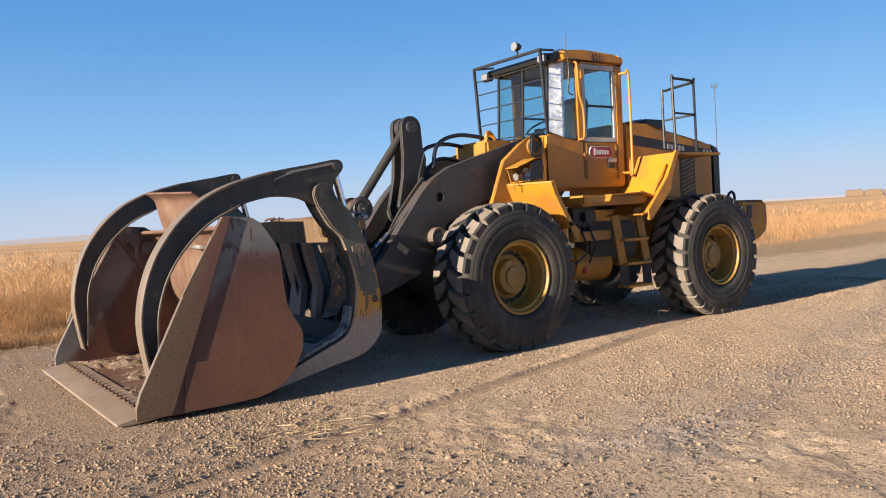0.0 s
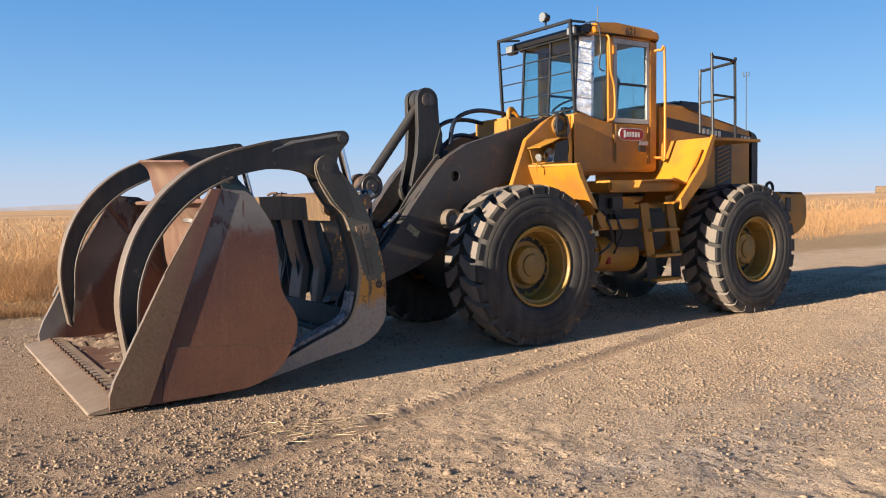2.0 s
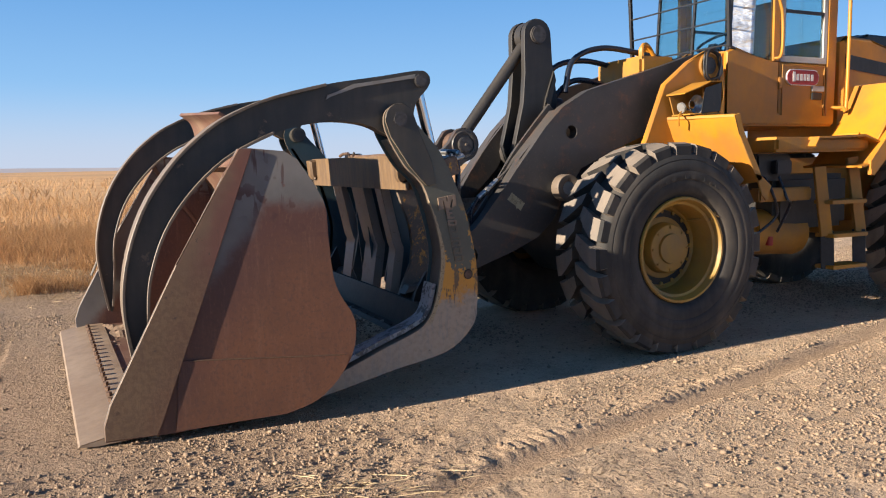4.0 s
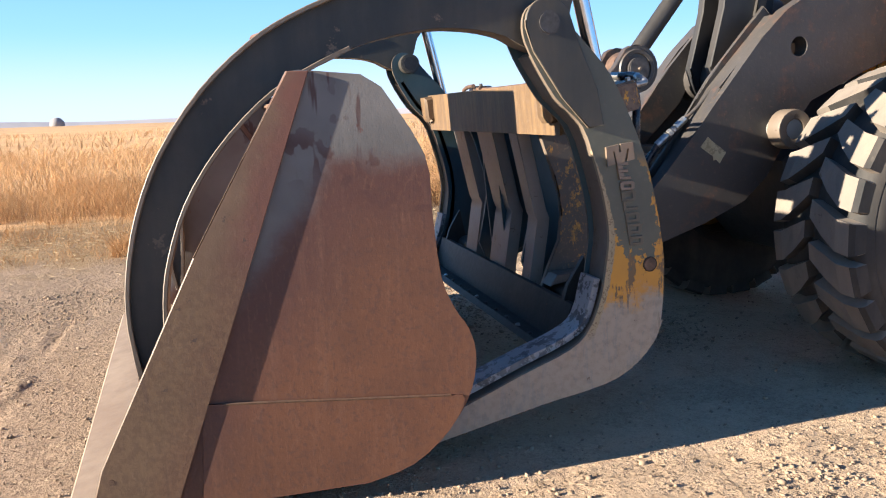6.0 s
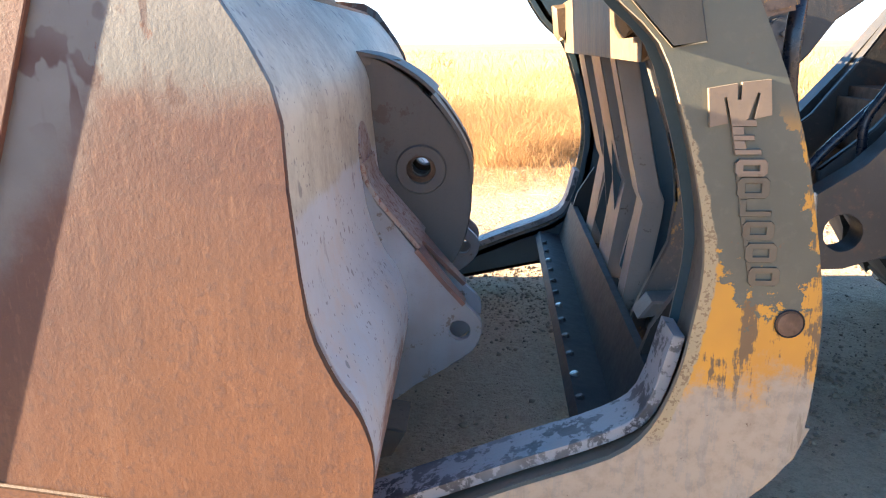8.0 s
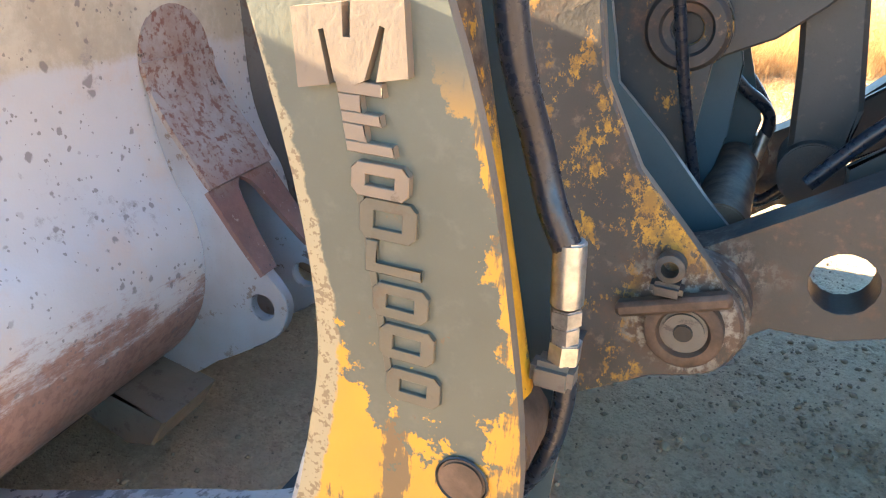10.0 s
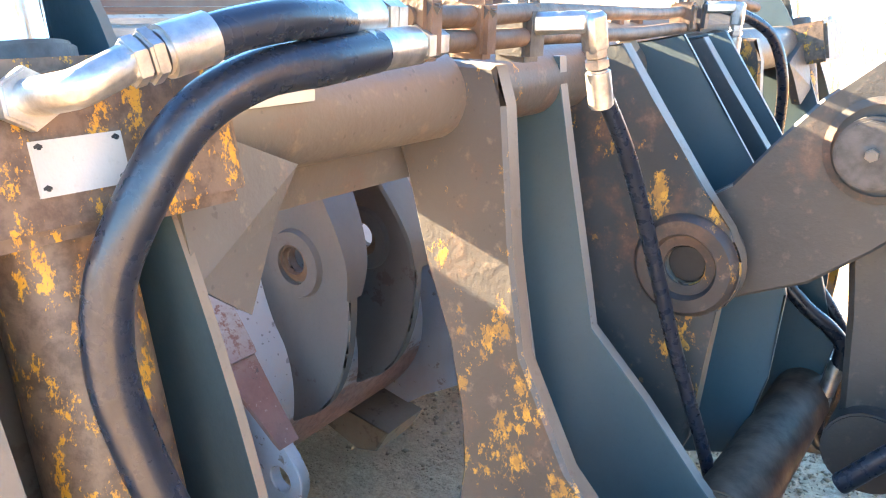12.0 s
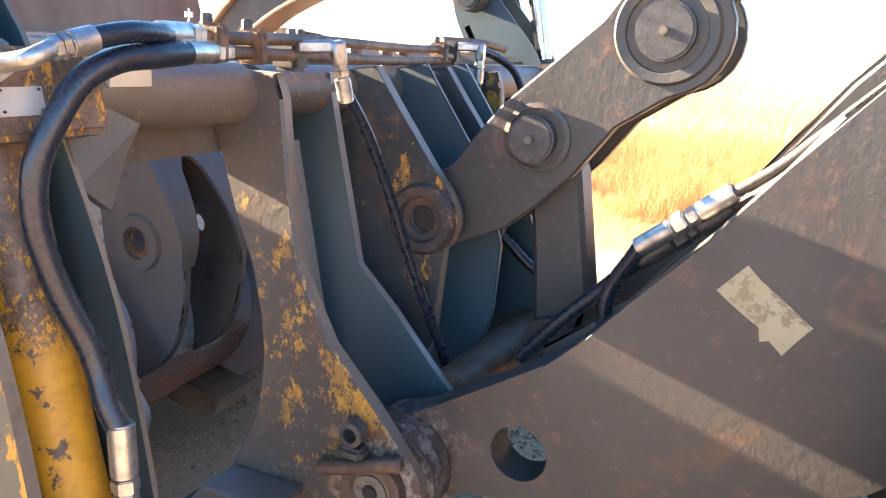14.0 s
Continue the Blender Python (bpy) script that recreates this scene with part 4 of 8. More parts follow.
def make_grass():
    rs = np.random.RandomState(4)
    verts, faces = [], []

    def blades(count, x0, x1, y0, y1, h0, h1, width, edge=0.0, lie=(0.4, 1.6), crowd=1.5):
        """Bent blades in clumps; edge > 0 keeps them behind the field's edge, thinning out towards it."""
        x = rs.uniform(x0, x1, count)
        y = y0 + (y1 - y0) * rs.rand(count) ** crowd
        clump = value_noise(x, y, 0.55, 12) + 0.6 * value_noise(x, y, 1.9, 14) + 0.5
        lim = field_edge(x, y)
        keep = rs.rand(count) < 0.25 + 1.1 * clump
        if edge:
            keep &= y > lim
        x, y, clump, lim = x[keep], y[keep], clump[keep], lim[keep]
        k = len(x)
        z = ground_height(x, y)
        h = rs.uniform(h0, h1, k) * np.clip(0.5 + 0.8 * clump, 0.35, 1.3)
        if edge:
            h = h * np.clip(0.35 + (y - lim) / edge, 0.35, 1.0)
        a, la = rs.uniform(0, 2 * math.pi, k), rs.uniform(0, 2 * math.pi, k)
        lean, w = rs.uniform(*lie, k) * h, width * rs.uniform(0.6, 1.3, k)
        cx, sx, lx, ly = np.cos(a) * w, np.sin(a) * w, np.cos(la) * lean, np.sin(la) * lean
        low, mid = z - 0.03, z + h * 0.62
        p = np.stack([np.stack([x - cx, y - sx, low], -1), np.stack([x + cx, y + sx, low], -1),
                      np.stack([x + cx * 0.7 + lx * 0.3, y + sx * 0.7 + ly * 0.3, mid], -1), np.stack([x - cx * 0.7 + lx * 0.3, y - sx * 0.7 + ly * 0.3, mid], -1),
                      np.stack([x + lx, y + ly, z + h], -1)], 1)
        n = len(verts)
        verts.extend(map(tuple, p.reshape(-1, 3)))
        for i in range(n, n + 5 * k, 5):
            faces.append((i, i + 1, i + 2, i + 3))
            faces.append((i + 3, i + 2, i + 4))

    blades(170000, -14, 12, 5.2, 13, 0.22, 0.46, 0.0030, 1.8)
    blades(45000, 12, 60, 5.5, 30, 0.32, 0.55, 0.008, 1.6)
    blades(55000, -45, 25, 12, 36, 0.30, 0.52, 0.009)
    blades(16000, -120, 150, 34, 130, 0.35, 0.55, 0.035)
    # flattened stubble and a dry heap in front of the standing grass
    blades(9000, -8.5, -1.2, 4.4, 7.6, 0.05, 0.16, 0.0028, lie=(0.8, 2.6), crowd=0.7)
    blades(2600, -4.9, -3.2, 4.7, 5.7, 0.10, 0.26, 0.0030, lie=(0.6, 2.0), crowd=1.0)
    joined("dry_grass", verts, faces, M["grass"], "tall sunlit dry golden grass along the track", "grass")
    verts2, faces2 = [], []
    for i in range(2600):
        if i < 500:
            x, y = rs.normal(-3.3, 0.30), rs.normal(-2.72, 0.16)
            if rs.rand() < 0.72:
                continue
        else:
            x, y = rs.uniform(-9, 9), 3.0 + 4.0 * rs.rand() ** 0.6
        a, l = rs.uniform(0, math.pi) if i >= 500 else rs.normal(0.2, 0.5), rs.uniform(0.05, 0.22)
        z = float(ground_height(np.array([x]), np.array([y]))[0]) + rs.uniform(0.004, 0.02)
        dx, dy, n = math.cos(a) * l, math.sin(a) * l, len(verts2)
        px, py = -math.sin(a) * 0.0018, math.cos(a) * 0.0018
        t = rs.uniform(-0.01, 0.02)
        verts2.extend(((x - px, y - py, z), (x + px, y + py, z), (x + dx, y + dy, z + t), (x + dx * 0.5, y + dy * 0.5, z + t * 0.5 + 0.004)))
        faces2.extend(((0 + n, 1 + n, 2 + n), (0 + n, 3 + n, 2 + n), (1 + n, 2 + n, 3 + n)))
    joined("straw_litter", verts2, faces2, M["straw"], "loose bits of pale straw lying on the dirt", "straw")


make_grass()


def stone_mesh(seed, r):
    rs = random.Random(seed)
    bm = bmesh.new()
    bmesh.ops.create_icosphere(bm, subdivisions=2, radius=r)
    k = Vector((rs.uniform(0.8, 1.3), rs.uniform(0.7, 1.1), rs.uniform(0.45, 0.8)))
    off = Vector((rs.random() * 9, 0, 0))
    for v in bm.verts:
        v.co = Vector((v.co.x * k.x, v.co.y * k.y, v.co.z * k.z)) * (1 + 0.7 * noise.noise(v.co / r * 1.3 + off) + 0.25 * noise.noise(v.co / r * 3.0 + off))
    return mesh_of("stone", bm, M["stone"])


def make_stones():
    rs = np.random.RandomState(8)

    def crumbs(name, n, base, tri, lo, hi, power, sink, label):
        """Rounded crumbs of soil, each one squashed and turned its own way, in drifts."""
        x, y = rs.uniform(-6.5, 9, n), -6.3 + 9.3 * rs.rand(n)
        dens = value_noise(x, y, 1.1, 21) + 0.5
        line = np.abs(y + 2.49 - 0.27 * (x + 1.22))
        keep = (rs.rand(n) < np.clip(2.0 * dens - 0.45, 0.06, 1)) & (line > 0.09)
        x, y = x[keep], y[keep]
        k = len(x)
        size = lo + (hi - lo) * rs.rand(k) ** power
        pts = base[None] * (size[:, None] * rs.uniform(0.65, 1.3, (k, 3)))[:, None, :] * rs.uniform(0.75, 1.25, (k, len(base), 1))
        turn = np.linalg.qr(rs.normal(0, 1, (k, 3, 3)))[0]
        pts = np.einsum("kij,klj->kli", turn, pts)
        pts[:, :, 2] *= 0.7
        pts += np.stack([x, y, ground_height(x, y) + size * sink], -1)[:, None, :]
        faces = (tri[None] + len(base) * np.arange(k)[:, None, None]).reshape(-1, 3)
        ob = joined(name, pts.reshape(-1, 3).tolist(), faces.tolist(), M["stone"], label, "gravel")
        ob.data.polygons.foreach_set("use_smooth", [True] * len(ob.data.polygons))

    octa = np.array([(1, 0, 0), (-1, 0, 0), (0, 1, 0), (0, -1, 0), (0, 0, 1), (0, 0, -1)], float)
    octa_tri = np.array([(0, 2, 4), (2, 1, 4), (1, 3, 4), (3, 0, 4), (2, 0, 5), (1, 2, 5), (3, 1, 5), (0, 3, 5)])
    crumbs("gravel", 190000, octa, octa_tri, 0.0045, 0.015, 3.5, 0.3, "fine loose gravel scattered over the dirt")
    bm = bmesh.new()
    bmesh.ops.create_icosphere(bm, subdivisions=1, radius=1.0)
    ico = np.array([v.co[:] for v in bm.verts])
    ico_tri = np.array([[v.index for v in f.verts] for f in bm.faces])
    bm.free()
    crumbs("clods", 16000, ico, ico_tri, 0.008, 0.022, 5, 0.25, "small crumbled clods of tan soil")
    meshes = [stone_mesh(s, 0.04) for s in range(5)]
    for i in range(45):
        px, py = rs.uniform(-4.5, 7), rs.uniform(-6.2, -2.0)
        ob = new("stone", meshes[i % 5])
        s = 0.25 + 0.65 * rs.rand() ** 2.5
        ob.matrix_world = Matrix.Translation((px, py, float(ground_height(np.array([px]), np.array([py]))[0]) + 0.008)) @ Matrix.Rotation(rs.uniform(0, 6), 4, "Z") @ Matrix.Diagonal((s, s, s, 1))
        tagged(ob, "small dusty pale stone lying on the dirt", "stone", "stones on the track")


make_stones()


def make_distance():
    # low hills on the horizon
    verts, faces = [], []
    for k in range(241):
        a = 2 * math.pi * k / 240
        h = 14 + 22 * (noise.noise(Vector((math.cos(a) * 2.2, math.sin(a) * 2.2, 3.0))) + 0.25 * noise.noise(Vector((math.cos(a) * 9, math.sin(a) * 9, 1.0))))
        verts += [(math.cos(a) * 2900, math.sin(a) * 2900, -8), (math.cos(a) * 3000, math.sin(a) * 3000, max(h, 5))]
    for k in range(240):
        faces.append((2 * k, 2 * k + 2, 2 * k + 3, 2 * k + 1))
    me = bpy.data.meshes.new("backdrop")
    me.from_pydata(verts, [], faces)
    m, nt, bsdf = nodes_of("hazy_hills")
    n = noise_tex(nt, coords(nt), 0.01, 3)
    # distance haze is mixed into the hill colours, pale lilac and tan
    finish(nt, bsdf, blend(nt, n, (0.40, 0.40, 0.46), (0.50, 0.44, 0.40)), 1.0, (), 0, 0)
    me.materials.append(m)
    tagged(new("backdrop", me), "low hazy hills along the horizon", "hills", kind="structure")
    bale = plain("hay_bale", (0.24, 0.165, 0.10), 0.95, 0, 0.5, 6, 0.8)
    for i in range(3):
        bm = box(-2.1, 2.1, -1.6, 1.6, 0, 1.9 - 0.15 * i, 0.2, seg=2)
        bmesh.ops.subdivide_edges(bm, edges=bm.edges, cuts=2, use_grid_fill=True)
        for v in bm.verts:
            v.co += 0.18 * Vector(noise.noise_vector(v.co * 0.9 + Vector((i * 7, 0, 0))))
        ob = new("hay_stack", mesh_of("hay_stack", bm, bale))
        ob.matrix_world = Matrix.Translation((208.5 + 1.9 * i, 101.5 - 4.0 * i, 1.75)) @ Matrix.Rotation(radians(-62), 4, "Z")
        tagged(ob, "weathered straw stack standing in the dry field", "hay stack", "hay stacks in the field")
    far = thing("weather_mast", "thin grey steel mast with a small crossarm", "mast")
    mast = part("pole", cyl((75.07, 49.27, 0), (75.07, 49.27, 15.8), 0.06, 8, 0.04), M["black"], far)
    part("crossarm", bar((74.92, 49.52, 15.4), (75.22, 49.02, 15.4), 0.06, 0.06), M["black"], far)
    for s in (-1, 0, 1):
        part("sensor", cyl((75.07 + 0.15 * s, 49.27 - 0.25 * s, 15.4), (75.07 + 0.15 * s, 49.27 - 0.25 * s, 15.9), 0.05, 8), M["dark"], far)
    bm = bmesh.new()
    bmesh.ops.create_uvsphere(bm, u_segments=16, v_segments=8, radius=5)
    for v in bm.verts:
        v.co.z = max(v.co.z, -1.0)
    ob = new("grain_dome", mesh_of("grain_dome", bm, plain("dome_skin", (0.32, 0.3, 0.3), 0.8), True))
    ob.location = (-112, 596, 2.0)
    tagged(ob, "small grey domed shed far off in the field", "shed")


make_distance()

# ---- wheel loader ----
C = -0.13   # middle line of the machine
loader = thing("wheel_loader", "large dusty yellow wheel loader with dark lift arms", "wheel loader")


def wheel(cx, side):
    """side -1: left of the machine, +1: right. The tread leans with the side."""
    R, W = 0.815, 0.30
    cy, cz = C + side * 1.035, 0.805
    hold = new("wheel")
    hold.parent = loader
    hold.location = (cx, cy, cz)
    # carcass: from inner bead over the tread to outer bead (y grows outwards)
    prof = [(0.40, -0.24), (0.47, -0.285), (0.60, -0.305), (0.70, -0.295), (0.755, -0.265), (0.768, -0.2), (0.772, 0), (0.768, 0.2), (0.755, 0.265), (0.735, 0.283),
            (0.70, 0.295), (0.694, 0.292), (0.685, 0.299), (0.62, 0.307), (0.612, 0.303), (0.60, 0.308), (0.55, 0.303), (0.54, 0.297), (0.53, 0.300), (0.47, 0.285), (0.44, 0.272), (0.425, 0.25), (0.40, 0.24)]
    bm = revolve([(r, y * side) for r, y in prof], (0, 0, 0), 64)
    # raised bars on the side wall stand for lettering that cannot be read
    for k in range(9):
        a = radians(58 + k * 6.5)
        if k in (3, 6):
            continue
        p = Vector((0.575 * math.cos(a), side * 0.300, 0.575 * math.sin(a)))
        bmesh.ops.create_cube(bm, size=1, matrix=Matrix.Translation(p) @ Matrix.Rotation(-a, 4, "Y") @ Matrix.Diagonal((0.05, 0.012, 0.03, 1)))
    tyre = part("tyre", bm, M["tyre"], hold, "worn black rubber tyre with dusty tread")
    # tread blocks
    bm = bmesh.new()
    n = 24
    for k in range(n):
        for half in (-1, 1):
            a = 2 * math.pi * (k + (0.5 if half > 0 else 0)) / n
            rows = ((0.015, 0.052, 0.0), (0.10, 0.078, 0.06), (0.19, 0.093, 0.115), (0.262, 0.096, 0.13))
            ring = []
            for yy, hw, sk in rows:
                y = yy * half * side
                top = 0.833 - (0.012 if yy > 0.25 else 0) - 0.3 * max(0, yy - 0.2) ** 2
                low = 0.76 if yy < 0.25 else 0.742
                sect = []
                for rr, ww in ((low, hw * 1.12), (top, hw)):
                    for s in (-1, 1):
                        t = a + sk * 1.2 + s * ww / 0.83 * 0.85
                        sect.append(bm.verts.new((rr * math.cos(t), y, rr * math.sin(t))))
                ring.append(sect)
            # shoulder face runs down the side wall
            yy = 0.284 * half * side
            sect = []
            for rr, ww in ((0.735, 0.090), (0.80, 0.093)):
                for s in (-1, 1):
                    t = a + 0.13 * 1.2 + s * ww / 0.83 * 0.85
                    sect.append(bm.verts.new((rr * math.cos(t), yy, rr * math.sin(t))))
            ring.append(sect)
            for p, q in zip(ring, ring[1:]):
                bm.faces.new((p[2], p[3], q[3], q[2]))
                bm.faces.new((p[0], p[2], q[2], q[0]))
                bm.faces.new((p[3], p[1], q[1], q[3]))
            bm.faces.new((ring[0][0], ring[0][1], ring[0][3], ring[0][2]))
            bm.faces.new((ring[-1][0], ring[-1][1], ring[-1][3], ring[-1][2]))
    edges = [e for e in bm.edges if len(e.link_faces) == 2 and e.calc_face_angle(0) > 0.7]
    bmesh.ops.bevel(bm, geom=edges, offset=0.009, segments=1, affect="EDGES", clamp_overlap=True)
    tread = part("tread", bm, M["tread"], hold, "dusty grey tread blocks", smooth=False)
    tread.data.materials.append(M["tyre"])
    for f in tread.data.polygons:
        if abs(f.normal.y) > 0.5:
            f.material_index = 1
    # flatten where the tyre stands on the ground
    for ob in (tyre, tread):
        for v in ob.data.vertices:
            if v.co.z < -0.797:
                v.co.z = -0.797 + (v.co.z + 0.797) * 0.15
    s = side
    rim = [(0.405, 0.235), (0.415, 0.262), (0.408, 0.275), (0.392, 0.275), (0.38, 0.25), (0.372, 0.225), (0.352, 0.218), (0.345, 0.15), (0.335, 0.02), (0.315, 0.0), (0.25, 0.012), (0.245, 0.03),
           (0.205, 0.035), (0.20, 0.05), (0.195, 0.11), (0.185, 0.122), (0.15, 0.128), (0.12, 0.13), (0.115, 0.15), (0.075, 0.158), (0.0001, 0.16)]
    dish = part("rim", revolve([(r, y * s) for r, y in rim], (0, 0, 0), 48), M["rim"], hold, "dull gold steel rim")
    bm = revolve([(r, -y * s) for r, y in ((0.40, 0.24), (0.33, 0.2), (0.3, -0.02), (0.0001, -0.04))], (0, 0, 0), 32)
    part("rim_back", bm, M["black"], hold)
    for k in range(16):
        a = 2 * math.pi * k / 16
        part("wheel_nut", bolt((0.29 * math.cos(a), 0.012 * s, 0.29 * math.sin(a)), (0, s, 0), 0.016, 0.02), M["rim"], dish)
    for k in range(8):
        a = 2 * math.pi * k / 8
        part("hub_bolt", bolt((0.168 * math.cos(a), 0.123 * s, 0.168 * math.sin(a)), (0, s, 0), 0.011, 0.012), M["rim"], dish)
    bm = tube([(0.23, 0.05 * s, 0.2), (0.26, 0.16 * s, 0.22), (0.30, 0.2 * s, 0.25), (0.33, 0.26 * s, 0.28)], 0.009, 8)
    bar((0.27, 0.24 * s, 0.3), (0.36, 0.27 * s, 0.24), 0.02, 0.012, bm=bm)
    bar((0.29, 0.25 * s, 0.22), (0.36, 0.26 * s, 0.3), 0.018, 0.01, bm=bm)
    part("valve_guard", bm, M["rim"], hold)
    return hold


for cx in (0.0, 3.575):
    for side in (-1, 1):
        wheel(cx, side)


def both(f):
    """Runs f for the left side and, mirrored about the middle line, for the right."""
    for s in (-1, 1):
        f(s)


def Y(s, d):
    return C + s * d


# frames and axles
def pl(name, outline, d0, d1, mat, s=-1, holes=(), bevel=0.006, label="", parent=None, smooth=True):
    a, b = sorted((Y(s, d0), Y(s, d1)))
    return part(name, plate(outline, a, b, holes, bevel), mat, parent or loader, label, smooth)


part("front_axle", cyl((0, Y(-1, 0.85), 0.8), (0, Y(1, 0.85), 0.8), 0.17, 20), M["yellow_frame"], loader)
part("rear_axle", cyl((3.575, Y(-1, 0.85), 0.8), (3.575, Y(1, 0.85), 0.8), 0.17, 20), M["yellow_frame"], loader)
part("front_frame", plate([(-0.45, 0.75), (-0.5, 1.1), (-0.2, 1.35), (0.2, 1.6), (1.0, 1.55), (1.15, 1.2), (1.1, 0.6), (0.5, 0.48), (-0.2, 0.5)], Y(-1, 0.45), Y(1, 0.45), (), 0.03), M["dark"], loader, "dark front frame")
part("belly_plate", plate([(0.9, 0.55), (1.0, 0.95), (1.3, 0.98), (1.75, 0.8), (1.65, 0.5), (1.2, 0.42)], Y(-1, 0.42), Y(1, 0.42), (), 0.03), M["yellow_frame"], loader)
part("rear_frame", box(1.35, 5.0, Y(-1, 0.45), Y(1, 0.45), 0.85, 1.5, 0.04), M["yellow_frame"], loader)
# tank in dark paint, standing in for the shaded void under the platform
part("fuel_tank", box(1.5, 2.45, Y(-1, 0.85), Y(-1, 0.45), 0.85, 1.35, 0.05), M["dark"], loader)


def tower_side(s):
    pl("frame_tower", [(0.10, 1.55), (0.17, 1.68), (0.36, 2.14), (0.62, 2.34), (0.82, 2.44), (1.0, 2.43), (1.05, 2.2), (1.05, 1.5), (0.6, 1.35)], 0.60, 0.66, M["yellow"], s, bevel=0.012)
    pl("frame_tower_inner", [(0.10, 1.55), (0.36, 2.14), (0.82, 2.44), (1.0, 2.43), (1.05, 1.5), (0.6, 1.35)], 0.40, 0.44, M["yellow_frame"], s, bevel=0.012)
    part("boom_pin", cyl((0.84, Y(s, 0.42), 2.31), (0.84, Y(s, 0.69), 2.31), 0.075, 20, bevel=0.01), M["pin"], loader)
    bm = revolve([(0.10, 0), (0.115, s * 0.015), (0.10, s * 0.03), (0.075, s * 0.03)], (0.84, Y(s, 0.655), 2.31), 24)
    part("pin_collar", bm, M["yellow_frame"], loader)


both(tower_side)

BOOM = [(0.95, 2.40), (0.84, 2.43), (0.58, 2.345), (0.22, 2.24), (-0.29, 2.09), (-0.54, 1.95), (-0.71, 1.785), (-0.88, 1.575), (-0.995, 1.435), (-1.107, 1.289), (-1.24, 1.132), (-1.30, 1.06), (-1.37, 0.99), (-1.51, 0.895), (-1.66, 0.80),
        (-1.755, 0.765), (-1.79, 0.69), (-1.77, 0.61), (-1.69, 0.57), (-1.60, 0.59), (-1.52, 0.65), (-1.40, 0.655), (-1.30, 0.69), (-1.03, 0.78), (-0.78, 0.89), (-0.64, 1.02), (-0.52, 1.22), (-0.36, 1.44), (0.0, 1.60), (0.37, 1.74), (0.75, 1.93), (0.95, 2.2), (1.0, 2.32)]


def lift_arm(s):
    arm = pl("lift_arm", BOOM, 0.37, 0.47, M["arm"], s, holes=((-0.455, 1.745, 0.055), (-1.412, 0.774, 0.062)), bevel=0.012, label="dark scuffed steel lift arm plate")
    if s < 0:
        torn = [(-1.032, 1.262), (-1.007, 1.239), (-0.972, 1.216), (-0.912, 1.172), (-0.932, 1.144), (-0.952, 1.112), (-0.977, 1.134), (-0.992, 1.129), (-0.997, 1.154), (-1.037, 1.179), (-1.077, 1.207)]
        part("torn_decal", plate(torn, Y(s, 0.4725), Y(s, 0.469), (), 0), M["decal"], arm, "pale torn paper decal, print worn away", smooth=False)
    # lift cylinder eye and cylinder
    a = revolve([(0.055, 0.0), (0.062, s * 0.004), (0.105, s * 0.004), (0.11, -s * 0.01), (0.11, -s * 0.09), (0.055, -s * 0.09)], (-0.60, Y(s, 0.64), 1.29), 24, closed=True)
    part("cylinder_eye", a, M["rim_edge"], loader)
    part("eye_pin", cyl((-0.60, Y(s, 0.40), 1.29), (-0.60, Y(s, 0.635), 1.29), 0.055, 16), M["edge"], loader)
    part("lift_rod", cyl((-0.55, Y(s, 0.59), 1.27), (0.1, Y(s, 0.58), 1.12), 0.045, 16), M["chrome"], loader)
    part("lift_cylinder", cyl((0.05, Y(s, 0.58), 1.13), (1.0, Y(s, 0.55), 0.9), 0.085, 20), M["yellow_frame"], loader)
    # inner cheek plate along the front of the arm
    pl("arm_cheek", [(-0.50, 1.93), (-0.56, 1.99), (-0.70, 1.83), (-0.92, 1.58), (-1.10, 1.31), (-1.27, 1.09), (-1.44, 0.95), (-1.42, 0.80), (-1.2, 0.95), (-1.0, 1.2), (-0.75, 1.45)], 0.26, 0.29, M["arm"], s)
    pl("arm_web", [(-0.56, 1.93), (-0.93, 1.53), (-1.25, 1.06), (-1.3, 1.0), (-1.2, 0.95), (-0.9, 1.3), (-0.55, 1.8)], 0.29, 0.42, M["arm"], s)


both(lift_arm)
part("boom_cross_tube", cyl((-0.60, Y(-1, 0.43), 1.60), (-0.60, Y(1, 0.43), 1.60), 0.13, 24), M["arm"], loader)
part("boom_cross_box", box(-1.18, -0.92, Y(-1, 0.43), Y(1, 0.43), 0.95, 1.2, 0.04), M["rusty"], loader, "rusty cross member between the lift arms")

